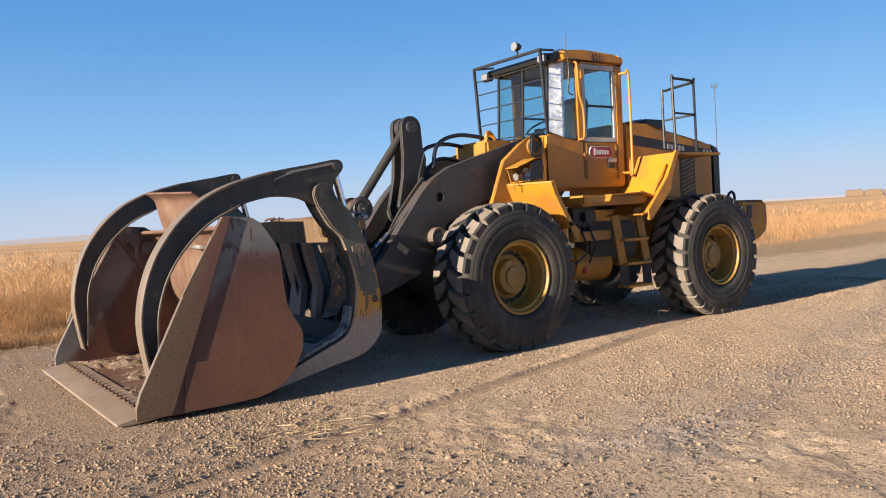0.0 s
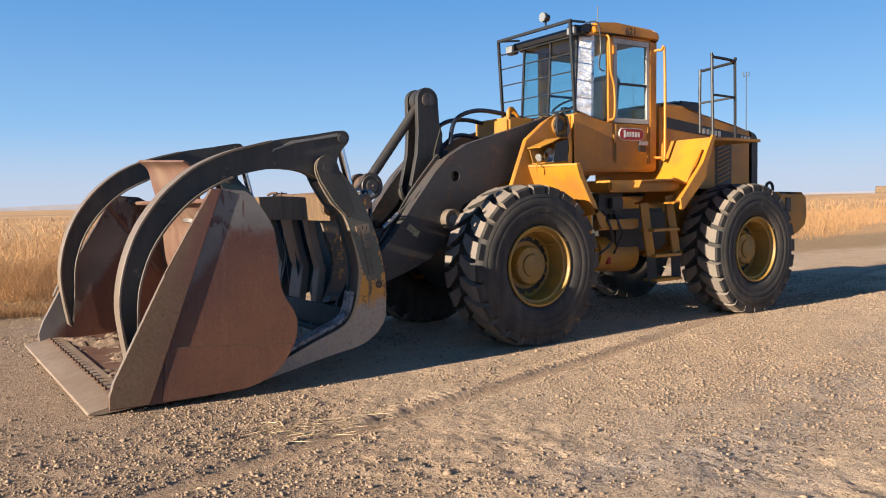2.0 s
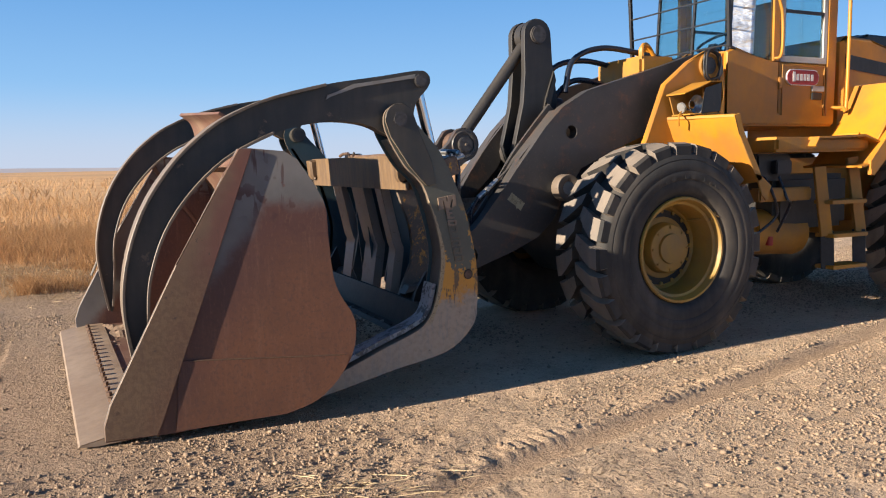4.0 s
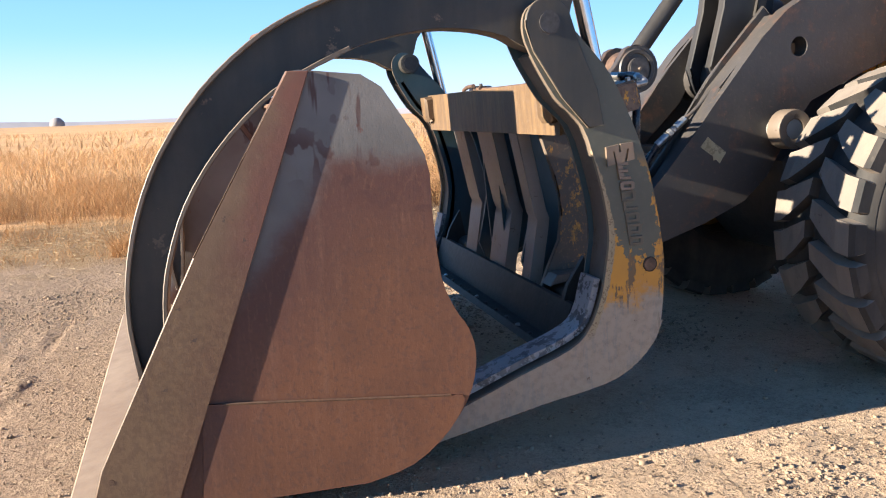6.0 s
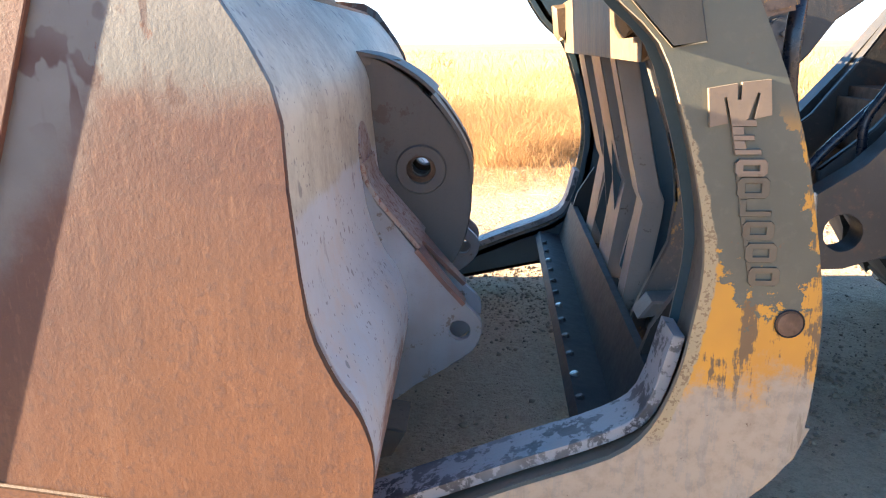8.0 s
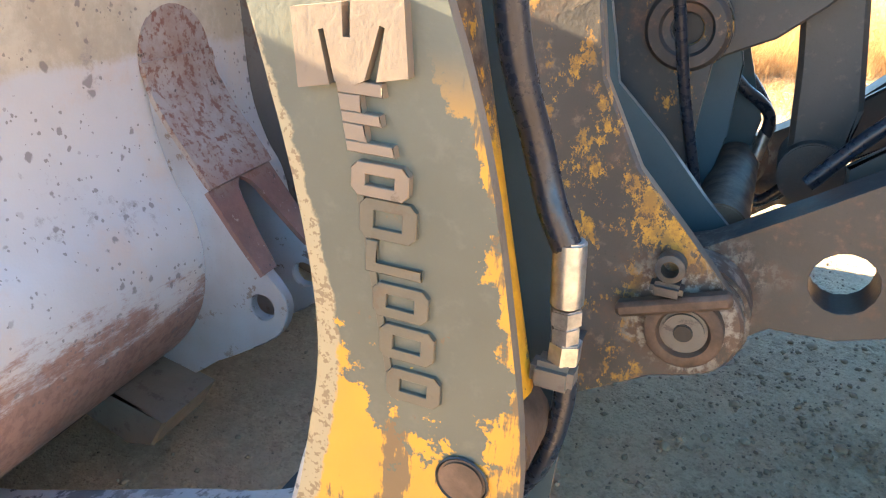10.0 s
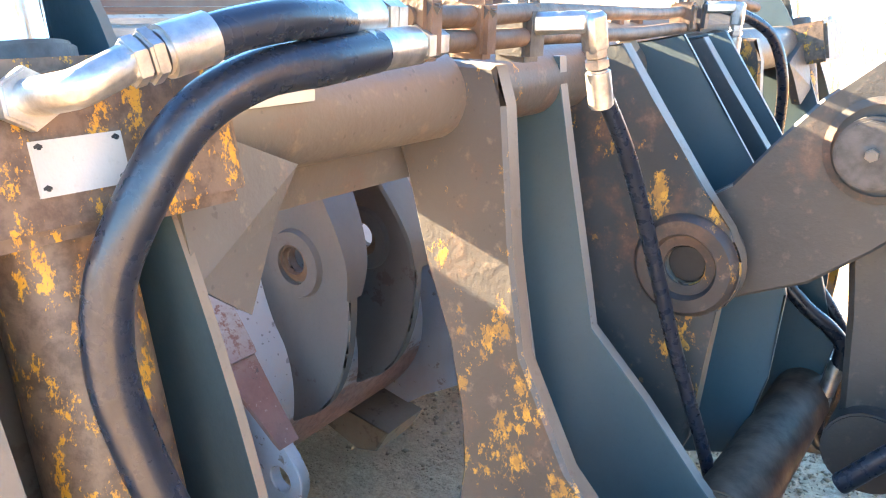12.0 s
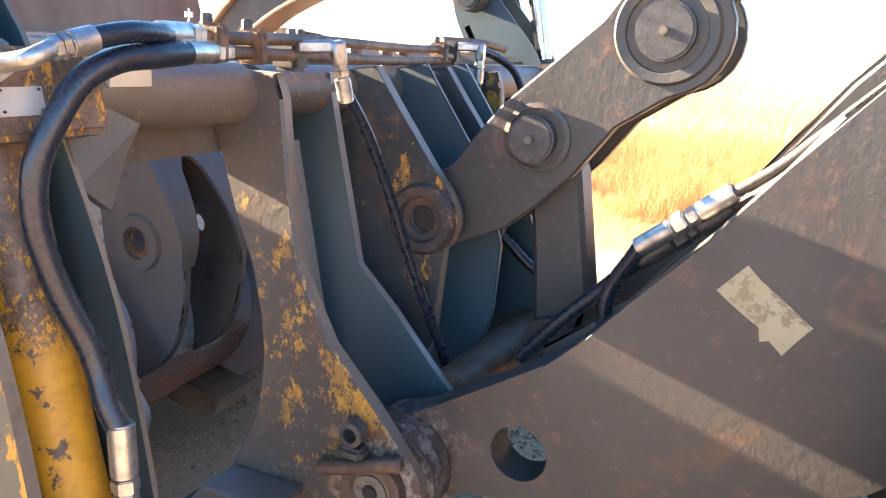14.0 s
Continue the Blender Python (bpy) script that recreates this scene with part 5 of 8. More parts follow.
# hoses with bright swaged fittings along the inside of the near arm
for zinc, (dy, dz) in ((M["steel"], (0.0, 0.0)), (M["pin"], (0.035, -0.035))):
    pts = [(-1.31, -0.42, 0.95), (-1.308, -0.42, 1.04), (-1.311, -0.42, 1.085), (-1.30, -0.42, 1.131), (-1.272, -0.43, 1.183), (-1.25, -0.44, 1.225)]
    if dy:
        pts = [(-1.50, -0.385, 0.895), (-1.42, -0.385, 1.0), (-1.34, -0.39, 1.09), (-1.25, -0.405, 1.19)]
    low = part("arm_hose", tube(pts, 0.017, 12), M["hose"], loader, "black hose lying along the lift arm")
    a, b = Vector((-1.255, -0.44 + dy, 1.22 + dz)), Vector((-1.10, -0.455 + dy, 1.352 + dz))
    d = (b - a).normalized()
    part("ferrule", cyl(a, a + d * 0.085, 0.021, 16, bevel=0.003), zinc, low)
    part("hex_nut", cyl(a + d * 0.09, a + d * 0.118, 0.024, 6, bevel=0.003), zinc, low)
    part("hex_nut", cyl(a + d * 0.122, a + d * 0.142, 0.020, 6, bevel=0.003), zinc, low)
    part("ferrule", cyl(a + d * 0.145, b + d * 0.02, 0.021, 16, bevel=0.003), zinc, low)
    part("arm_pipe", tube([b, b + d * 0.12, (-0.89, -0.47 + dy, 1.555 + dz), (-0.60, -0.49 + dy, 1.82 + dz)], 0.011, 10), M["arm"], low)

# bell crank, links and rods
TOWER = round_pts(-0.57, 2.58, 0.135, 10, 185, 10) + [(-0.70, 2.25), (-0.72, 2.0), (-0.80, 1.66)] + round_pts(-0.62, 1.6, 0.15, 195, 340, 8) + [(-0.38, 1.85), (-0.37, 2.05), (-0.42, 2.35)]
for d in (-0.135, 0.075):
    part("bell_crank", plate(TOWER, C + d, C + d + 0.06, (), 0.014), M["dark"], loader, "upright dark steel bell crank plate")
part("crank_rib", plate([(-0.52, 1.95), (-0.45, 2.0), (-0.40, 2.2), (-0.42, 2.28), (-0.5, 2.05)], C - 0.165, C - 0.13), M["dark"], loader)
part("crank_pin", cyl((-0.57, C - 0.165, 2.58), (-0.57, C + 0.16, 2.58), 0.075, 20, bevel=0.01), M["pin"], loader)
part("tie_rod", cyl((-0.60, C, 2.54), (-1.265, C, 1.69), 0.052, 20), M["dark"], loader, "dark steel tie rod")
part("rod_end", cyl((-0.57, C - 0.06, 2.58), (-0.57, C + 0.06, 2.58), 0.125, 24, bevel=0.012), M["dark"], loader)
part("rod_end", cyl((-1.289, C - 0.06, 1.655), (-1.289, C + 0.06, 1.655), 0.11, 24, bevel=0.012), M["rusty"], loader)
part("tilt_cylinder", cyl((-0.35, C, 1.95), (0.75, C, 1.75), 0.10, 20), M["dark"], loader)
part("tilt_gland", cyl((-0.42, C, 1.965), (-0.28, C, 1.94), 0.125, 20), M["dark"], loader)

DOG = round_pts(-1.289, 1.655, 0.138, -62, 122, 12) + [(-1.43, 1.67), (-1.648, 1.466), (-1.70, 1.40), (-1.765, 1.31)] + round_pts(-1.80, 1.175, 0.09, 130, 285, 8) + [(-1.62, 1.165), (-1.535, 1.24), (-1.455, 1.325), (-1.375, 1.44), (-1.27, 1.515)]


def dogleg(s):
    pl("tilt_lever", DOG, 0.09, 0.14, M["arm"], s, bevel=0.016, label="dusty dark steel tilt lever")
    for (x, z), r in (((-1.289, 1.655), 0.064), ((-1.56, 1.395), 0.056)):
        part("lever_pin", cyl((x, Y(s, 0.08), z), (x, Y(s, 0.172), z), r, 28, bevel=0.006), M["pin"], loader)
        part("grease_nipple", cyl((x, Y(s, 0.170), z), (x, Y(s, 0.188), z), 0.010, 6, bevel=0.002), M["dusty_pin"], loader)
    eye = revolve([(0.085, 0.0), (0.088, s * 0.010), (0.108, s * 0.012), (0.116, 0.0)], (-1.289, Y(s, 0.138), 1.655), 40)
    part("eye_ring", eye, M["arm"], loader, "raised ring round the lever eye")
    bm = revolve([(0.074, s * 0.0), (0.082, s * 0.007), (0.070, s * 0.010)], (-1.553, Y(s, 0.14), 1.398), 32)
    part("pin_washer", bm, M["arm"], loader)


both(dogleg)
part("lever_web", plate([(-1.42, 1.56), (-1.50, 1.50), (-1.6, 1.30), (-1.5, 1.36)], C - 0.1, C + 0.1), M["arm"], loader)
part("lever_boss", cyl((-1.80, C - 0.165, 1.175), (-1.80, C + 0.165, 1.175), 0.08, 24), M["arm"], loader)
part("guide_link", plate([(-1.615, 1.41), (-1.52, 1.44), (-1.465, 1.32), (-1.41, 1.02), (-1.43, 0.86), (-1.54, 0.86), (-1.565, 1.10)], C - 0.05, C + 0.05, (), 0.012), M["arm"], loader, "upright dark steel link")
part("guide_boss", cyl((-1.485, C - 0.09, 0.87), (-1.485, C + 0.09, 0.87), 0.075, 24), M["arm"], loader)

# cab
cab = part("cab_floor", box(1.12, 2.53, Y(-1, 0.60), Y(1, 0.68), 1.80, 1.92, 0.02), M["yellow"], loader)
CY0, CY1 = -0.72, 0.56


def cab_side(y, inner, near):
    lab = "yellow cab side"
    # lower side panel, posts and roof rail; windows are open holes with panes
    part("cab_panel", plate([(1.13, 1.84), (1.78, 1.82), (1.78, 2.40), (1.66, 2.40), (1.46, 2.44), (1.25, 2.50), (1.13, 2.46)], *sorted((y, inner)), (), 0.012), M["yellow"], loader, lab)
    part("cab_post", plate([(1.70, 2.39), (1.79, 2.39), (1.79, 3.46), (1.70, 3.46)], *sorted((y, inner)), (), 0.01), M["yellow"], loader)
    part("cab_post", plate([(2.42, 1.82), (2.54, 1.82), (2.56, 3.46), (2.43, 3.46)], *sorted((y, inner)), (), 0.012), M["yellow"], loader)
    part("roof_rail", plate([(1.40, 3.40), (2.55, 3.40), (2.55, 3.47), (1.40, 3.47)], *sorted((y, inner)), (), 0.01), M["yellow"], loader)
    pane = part("side_pane", plate([(1.46, 2.45), (1.66, 2.41), (1.71, 2.41), (1.71, 3.40), (1.50, 3.40)], *sorted(((y + inner) / 2 - 0.004, (y + inner) / 2 + 0.004)), (), 0), M["glass"], loader)
    door = part("cab_door", plate([(1.80, 1.85), (2.42, 1.85), (2.42, 2.39), (1.80, 2.39)], *sorted((y + (inner - y) * 0.15, inner)), (), 0.012), M["yellow"], loader, "yellow cab door with a tall window")
    o = y + (inner - y) * 0.1
    bm = plate([(1.80, 2.39), (2.42, 2.39), (2.42, 2.45), (1.80, 2.45)], *sorted((o, inner)), (), 0.008)
    plate([(1.80, 3.33), (2.42, 3.33), (2.42, 3.40), (1.80, 3.40)], *sorted((o, inner)), (), 0.008, bm)
    plate([(1.80, 2.45), (1.86, 2.45), (1.86, 3.33), (1.80, 3.33)], *sorted((o, inner)), (), 0.008, bm)
    plate([(2.37, 2.45), (2.42, 2.45), (2.42, 3.33), (2.37, 3.33)], *sorted((o, inner)), (), 0.008, bm)
    part("window_frame", bm, M["plate"] if near else M["yellow"], door, "pale aluminium window frame")
    part("pane", plate([(1.86, 2.45), (2.37, 2.45), (2.37, 3.33), (1.86, 3.33)], *sorted(((y + inner) / 2 - 0.004, (y + inner) / 2 + 0.004)), (), 0), M["glass"], door)
    part("window_slider", bar((1.86, (y + inner) / 2 - 0.012, 2.86), (2.37, (y + inner) / 2 - 0.012, 2.86), 0.02, 0.03, 0.003), M["black"], door)
    for x, z in ((1.79, 2.2), (1.79, 3.25)):
        part("hinge", box(x - 0.02, x + 0.02, min(y, y - 0.02), max(y, y - 0.02) + 0.002, z - 0.05, z + 0.05, 0.005), M["yellow"], door)
    return door


near_door = cab_side(CY0, CY0 + 0.05, True)
cab_side(CY1, CY1 - 0.05, False)
# sign on the door: a red rounded plate with pale plain bars
sx0, sx1, sz0, sz1 = 1.87, 2.30, 2.18, 2.33
ring = round_pts(sx1 - 0.075, (sz0 + sz1) / 2, 0.075, -90, 90, 10) + round_pts(sx0 + 0.075, (sz0 + sz1) / 2, 0.075, 90, 270, 10)
sign = part("door_sign", plate(ring, CY0 - 0.012, CY0 + 0.008, (), 0.002), M["white"], near_door, "red rounded sign with a pale border")
ring = round_pts(sx1 - 0.075, (sz0 + sz1) / 2, 0.067, -90, 90, 10) + round_pts(sx0 + 0.075, (sz0 + sz1) / 2, 0.067, 90, 270, 10)
part("sign_face", plate(ring, CY0 - 0.016, CY0 - 0.011, (), 0), M["red"], sign)
bm = bmesh.new()
for k in range(6):
    x = sx0 + 0.075 + k * 0.048
    box(x, x + 0.032, CY0 - 0.019, CY0 - 0.0155, 2.225 if k else 2.215, 2.285 if k else 2.305, 0, bm)
part("sign_bars", bm, M["white"], sign)
for q0, q1 in (((1.83, 1.88), (2.39, 1.88)), ((1.83, 2.37), (2.39, 2.37)), ((1.83, 1.88), (1.83, 2.37)), ((2.39, 1.88), (2.39, 2.37))):
    part("door_bead", bar((q0[0], CY0 + 0.004, q0[1]), (q1[0], CY0 + 0.004, q1[1]), 0.014, 0.014, 0.003), M["yellow_frame"], near_door)
part("door_latch", box(2.22, 2.35, CY0 - 0.014, CY0 + 0.01, 2.05, 2.12, 0.006), M["black"], near_door)
part("door_decal", box(2.22, 2.38, CY0 - 0.010, CY0 + 0.01, 2.13, 2.18, 0.002), M["plate"], near_door)

# front of the cab: windscreen, angled corner panes, roof, lower front
bm = box(1.14, 1.40, CY0 + 0.05, CY1 - 0.05, 1.85, 2.47, 0.02)
part("cab_front", bm, M["yellow"], loader)
def quad(name, pts, mat, parent, thick=0.008, label=""):
    bm = bmesh.new()
    v = [Vector(p) for p in pts]
    nrm = (v[1] - v[0]).cross(v[2] - v[0]).normalized() * thick
    a = [bm.verts.new(p) for p in v]
    b = [bm.verts.new(p + nrm) for p in v]
    bm.faces.new(a), bm.faces.new(b[::-1])
    for i in range(len(v)):
        j = (i + 1) % len(v)
        bm.faces.new((a[i], b[i], b[j], a[j]))
    return part(name, bm, mat, parent, label)


quad("windscreen", [(1.30, -0.56, 2.49), (1.30, 0.40, 2.49), (1.36, 0.40, 3.40), (1.36, -0.56, 3.40)], M["glass"], loader)
quad("corner_pane", [(1.47, CY0 + 0.02, 2.45), (1.30, -0.57, 2.49), (1.36, -0.57, 3.40), (1.50, CY0 + 0.02, 3.40)], M["foil"], loader, 0.01, "crumpled silver sunshade in the corner window")
quad("corner_pane", [(1.30, 0.41, 2.49), (1.47, CY1 - 0.02, 2.45), (1.50, CY1 - 0.02, 3.40), (1.36, 0.41, 3.40)], M["glass"], loader)
for y in (-0.565, 0.405, -0.1):
    part("screen_post", bar((1.295, y, 2.47), (1.355, y, 3.41), 0.03, 0.03), M["black"], loader)
part("rear_window_wall", box(2.50, 2.55, CY0 + 0.05, CY1 - 0.05, 1.85, 2.45, 0.01), M["yellow"], loader)
quad("rear_pane", [(2.53, CY1 - 0.05, 2.45), (2.53, CY0 + 0.05, 2.45), (2.53, CY0 + 0.05, 3.40), (2.53, CY1 - 0.05, 3.40)], M["glass"], loader)
bm = plate([(1.46, 3.42), (1.44, 3.49), (1.50, 3.545), (1.8, 3.57), (2.45, 3.555), (2.56, 3.525), (2.59, 3.47), (2.56, 3.42)], CY0 - 0.03, CY1 + 0.03, (), 0.03)
roof = part("cab_roof", bm, M["yellow"], loader, "dented yellow cab roof")
part("roof_front_cap", plate([(1.26, 3.41), (1.24, 3.45), (1.30, 3.50), (1.44, 3.53), (1.44, 3.41)], CY0 - 0.0, CY1 + 0.0, (), 0.012), M["black"], loader)
cu = bpy.data.curves.new("unit_number", "FONT")
cu.body, cu.size, cu.extrude, cu.align_x = "621", 0.13, 0.002, "CENTER"
tmp = bpy.data.objects.new("tmp", cu)
scene.collection.objects.link(tmp)
dg = bpy.context.evaluated_depsgraph_get()
num_me = bpy.data.meshes.new_from_object(tmp.evaluated_get(dg))
bpy.data.objects.remove(tmp)
num_me.materials.clear()
num_me.materials.append(M["black"])
num = new("unit_number", num_me)
num.parent = loader
num["label"] = "black number 621"
num.matrix_world = Matrix.Translation((2.06, CY0 - 0.034, 3.445)) @ Matrix.Rotation(radians(90), 4, "X")

# cab inside
part("seat_base", box(1.85, 2.25, -0.32, 0.16, 1.95, 2.35, 0.05), M["seat"], loader)
part("seat_back", plate([(2.17, 2.35), (2.30, 2.35), (2.38, 3.0), (2.30, 3.08), (2.22, 3.0)], -0.30, 0.14, (), 0.04), M["seat"], loader)
part("steering_column", bar((1.42, -0.08, 1.95), (1.62, -0.08, 2.62), 0.1, 0.1), M["seat"], loader)
bm = tube([(1.62 + 0.19 * math.cos(k * math.pi / 8) * 0.8, -0.08 + 0.19 * math.sin(k * math.pi / 8), 2.65 + 0.19 * math.cos(k * math.pi / 8) * 0.5) for k in range(17)], 0.014, 8, 2)
part("steering_wheel", bm, M["seat"], loader)
part("dash", box(1.32, 1.48, -0.5, 0.35, 2.3, 2.52, 0.04), M["seat"], loader)
part("armrest_console", box(1.85, 2.25, -0.52, -0.38, 2.35, 2.5, 0.03), M["seat"], loader)

# guard in front of the windscreen
gx0, gx1 = 1.20, 1.08
guard = part("screen_guard", bar((1.10, -0.735, 3.52), (1.10, 0.635, 3.52), 0.035, 0.035), M["black"], loader, "black bar guard over the windscreen")
for y in (-0.72, 0.62):
    part("guard_post", bar((1.16, y, 2.50), (1.10, y, 3.50), 0.035, 0.035), M["black"], guard)
    part("guard_stay", bar((1.10, y, 3.52), (1.40, y * 0.9, 3.55), 0.025, 0.025), M["black"], guard)
    part("guard_foot", bar((1.16, y, 2.50), (1.30, y * 0.95, 2.48), 0.025, 0.025), M["black"], guard)
for z in (2.52, 2.74, 2.95, 3.16, 3.34):
    x = 1.16 - 0.06 * (z - 2.5) / 1.02
    part("guard_bar", bar((x, -0.72, z), (x, 0.62, z), 0.014, 0.014, 0.002), M["black"], guard)


def work_lamp(x, y, z, r, square=False):
    if square:
        lamp = part("work_lamp", box(x, x + 0.1, y - 0.075, y + 0.075, z - 0.055, z + 0.055, 0.012), M["black"], loader)
        part("lens", box(x - 0.008, x + 0.004, y - 0.062, y + 0.062, z - 0.044, z + 0.044, 0.004), M["lens"], lamp)
    else:
        lamp = part("work_lamp", cyl((x + 0.02, y, z), (x + 0.11, y, z), r, 20, r * 0.6, 0.008), M["black"], loader)
        part("lens", cyl((x, y, z), (x + 0.022, y, z), r * 0.92, 20), M["lens"], lamp)
    return lamp


work_lamp(1.20, -0.62, 3.44, 0.08, True)
work_lamp(1.18, 0.50, 3.40, 0.08, True)
work_lamp(1.16, -0.16, 3.68, 0.062)
part("lamp_stalk", bar((1.22, -0.16, 3.53), (1.22, -0.16, 3.63), 0.02, 0.02), M["black"], loader)
part("beacon_aerial", cyl((1.75, -0.5, 3.56), (1.76, -0.5, 3.82), 0.006, 6), M["black"], loader)
part("grab_rail", tube([(2.50, CY0 - 0.01, 3.30), (2.53, CY0 - 0.09, 3.30), (2.57, CY0 - 0.11, 3.24), (2.57, CY0 - 0.11, 2.05), (2.54, CY0 - 0.09, 1.98), (2.48, CY0 - 0.01, 1.98)], 0.018, 10, 4), M["yellow"], loader, "tall yellow grab rail beside the cab door")
part("grab_rail", tube([(1.66, CY0 - 0.0, 3.40), (1.66, CY0 - 0.06, 3.36), (1.68, CY0 - 0.06, 3.0), (1.74, CY0 - 0.06, 2.8), (1.74, CY0 - 0.06, 2.46), (1.72, CY0, 2.42)], 0.014, 8, 4), M["yellow"], loader)
part("mirror_arm", tube([(1.35, CY0 + 0.02, 3.52), (1.42, CY0 - 0.12, 3.50), (1.46, CY0 - 0.12, 3.2), (1.40, CY0 - 0.15, 3.0), (1.46, CY0 - 0.17, 2.95)], 0.009, 8, 4), M["black"], loader)

# engine hood and rear
HOOD = [(2.62, 1.55), (2.62, 2.62), (2.70, 2.68), (3.05, 2.66), (3.4, 2.58), (4.24, 2.43), (4.45, 2.38), (4.45, 1.55)]
hood = part("engine_hood", plate(HOOD, Y(-1, 0.60), Y(1, 0.60), (), 0.035), M["yellow"], loader, "faded yellow engine hood")
part("hood_band", plate([(2.66, 2.36), (4.44, 2.20), (4.44, 2.30), (2.66, 2.50)], Y(-1, 0.605), Y(-1, 0.60), (), 0), M["dark"], hood, "dark stripe with unreadable pale lettering")
for x in (3.42, 3.50, 3.58, 3.66, 3.74, 4.22, 4.30, 4.38):
    z = 2.35 - 0.09 * (x - 3.4)
    part("stripe_bar", box(x, x + 0.05, Y(-1, 0.609), Y(-1, 0.603), z - 0.04, z + 0.03, 0), M["plate"], hood)
part("intake_box", plate([(3.26, 2.58), (3.30, 2.74), (3.36, 2.77), (3.70, 2.765), (3.76, 2.73), (3.80, 2.50)], -0.45, 0.15, (), 0.02), M["black"], hood, "black air intake box on the hood")
part("rain_cap", box(3.40, 3.64, -0.30, 0.0, 2.762, 2.785, 0.008), M["black"], hood)
part("rear_grille", plate([(4.45, 1.50), (4.45, 2.39), (4.60, 2.34), (4.64, 2.25), (4.64, 1.50)], Y(-1, 0.60), Y(1, 0.60), (), 0.03), M["dark"], loader)
bm = bmesh.new()
for k in range(9):
    z = 1.66 + k * 0.058
    bar((3.72, Y(-1, 0.607), z), (3.98, Y(-1, 0.607), z + 0.09), 0.02, 0.02, 0.003, bm)
louvre = part("side_louvre", plate([(3.68, 1.6), (4.02, 1.6), (4.02, 2.22), (3.68, 2.24)], Y(-1, 0.606), Y(-1, 0.599), (), 0), M["black"], hood)
part("louvre_bars", bm, M["yellow"], louvre)
part("service_door", plate([(3.12, 1.62), (3.62, 1.62), (3.62, 2.16), (3.12, 2.2)], Y(-1, 0.61), Y(-1, 0.60), (), 0.004), M["yellow"], hood)
CW = [(4.62, 0.92), (4.95, 0.95), (5.12, 1.05), (5.16, 1.2), (5.14, 1.46), (5.05, 1.52), (4.5, 1.53), (4.45, 1.2)]
part("counterweight", plate(CW, Y(-1, 1.02), Y(1, 1.02), (), 0.04), M["yellow_frame"], loader, "heavy dull yellow counterweight")
part("tow_eye", tube([(4.44, -1.0, 1.52), (4.42, -1.0, 1.62), (4.5, -1.0, 1.66), (4.56, -1.0, 1.6), (4.55, -1.0, 1.52)], 0.02, 8, 4), M["black"], loader)
part("tail_lamp", box(4.62, 4.75, -1.16, -1.12, 1.25, 1.45, 0.01), M["black"], loader)


def rear_fender(s):
    a, b = sorted((Y(s, 0.62), Y(s, 1.24)))
    fen = part("rear_fender", sheet([(2.10, 1.42), (2.22, 1.44), (2.60, 1.86), (2.78, 2.19), (3.30, 2.20)], a, b, 0.02), M["yellow"], loader, "bright yellow rear fender panel")
    e0, e1 = sorted((Y(s, 1.22), Y(s, 1.26)))
    part("fender_edge", plate([(2.20, 1.34), (2.24, 1.33), (2.66, 1.72), (2.66, 1.82), (2.84, 2.21), (2.78, 2.22), (2.60, 1.90), (2.2, 1.47)], e0, e1, (), 0.004), M["yellow"], fen)
    part("fender_step", bar((2.40, Y(s, 0.75), 1.70), (2.40, Y(s, 0.98), 1.70), 0.03, 0.05), M["yellow"], fen)
    part("fender_rib", bar((2.36, Y(s, 1.15), 1.58), (2.66, Y(s, 1.18), 2.05), 0.03, 0.02), M["yellow"], fen)


both(rear_fender)
bm = tube([(2.85, Y(-1, 1.20), 2.2), (2.83, Y(-1, 1.20), 3.13), (2.86, Y(-1, 1.20), 3.16), (3.25, Y(-1, 1.20), 3.145), (3.27, Y(-1, 1.20), 3.11), (3.28, Y(-1, 1.20), 2.2)], 0.018, 8, 3)
tube([(3.27, Y(-1, 1.20), 3.13), (3.24, Y(-1, 0.76), 3.09), (3.22, Y(-1, 0.72), 3.03), (3.22, Y(-1, 0.72), 2.3)], 0.018, 8, 3, bm)
bar((2.83, Y(-1, 1.20), 2.71), (3.27, Y(-1, 1.20), 2.70), 0.025, 0.025, bm=bm)
bar((3.27, Y(-1, 1.20), 2.70), (3.22, Y(-1, 0.72), 2.68), 0.025, 0.025, bm=bm)
part("deck_railing", bm, M["black"], loader, "dark grey tube railing on the rear deck")
part("rear_deck", box(2.8, 3.75, Y(-1, 1.24), Y(-1, 0.6), 2.16, 2.195, 0.006), M["yellow_frame"], loader)


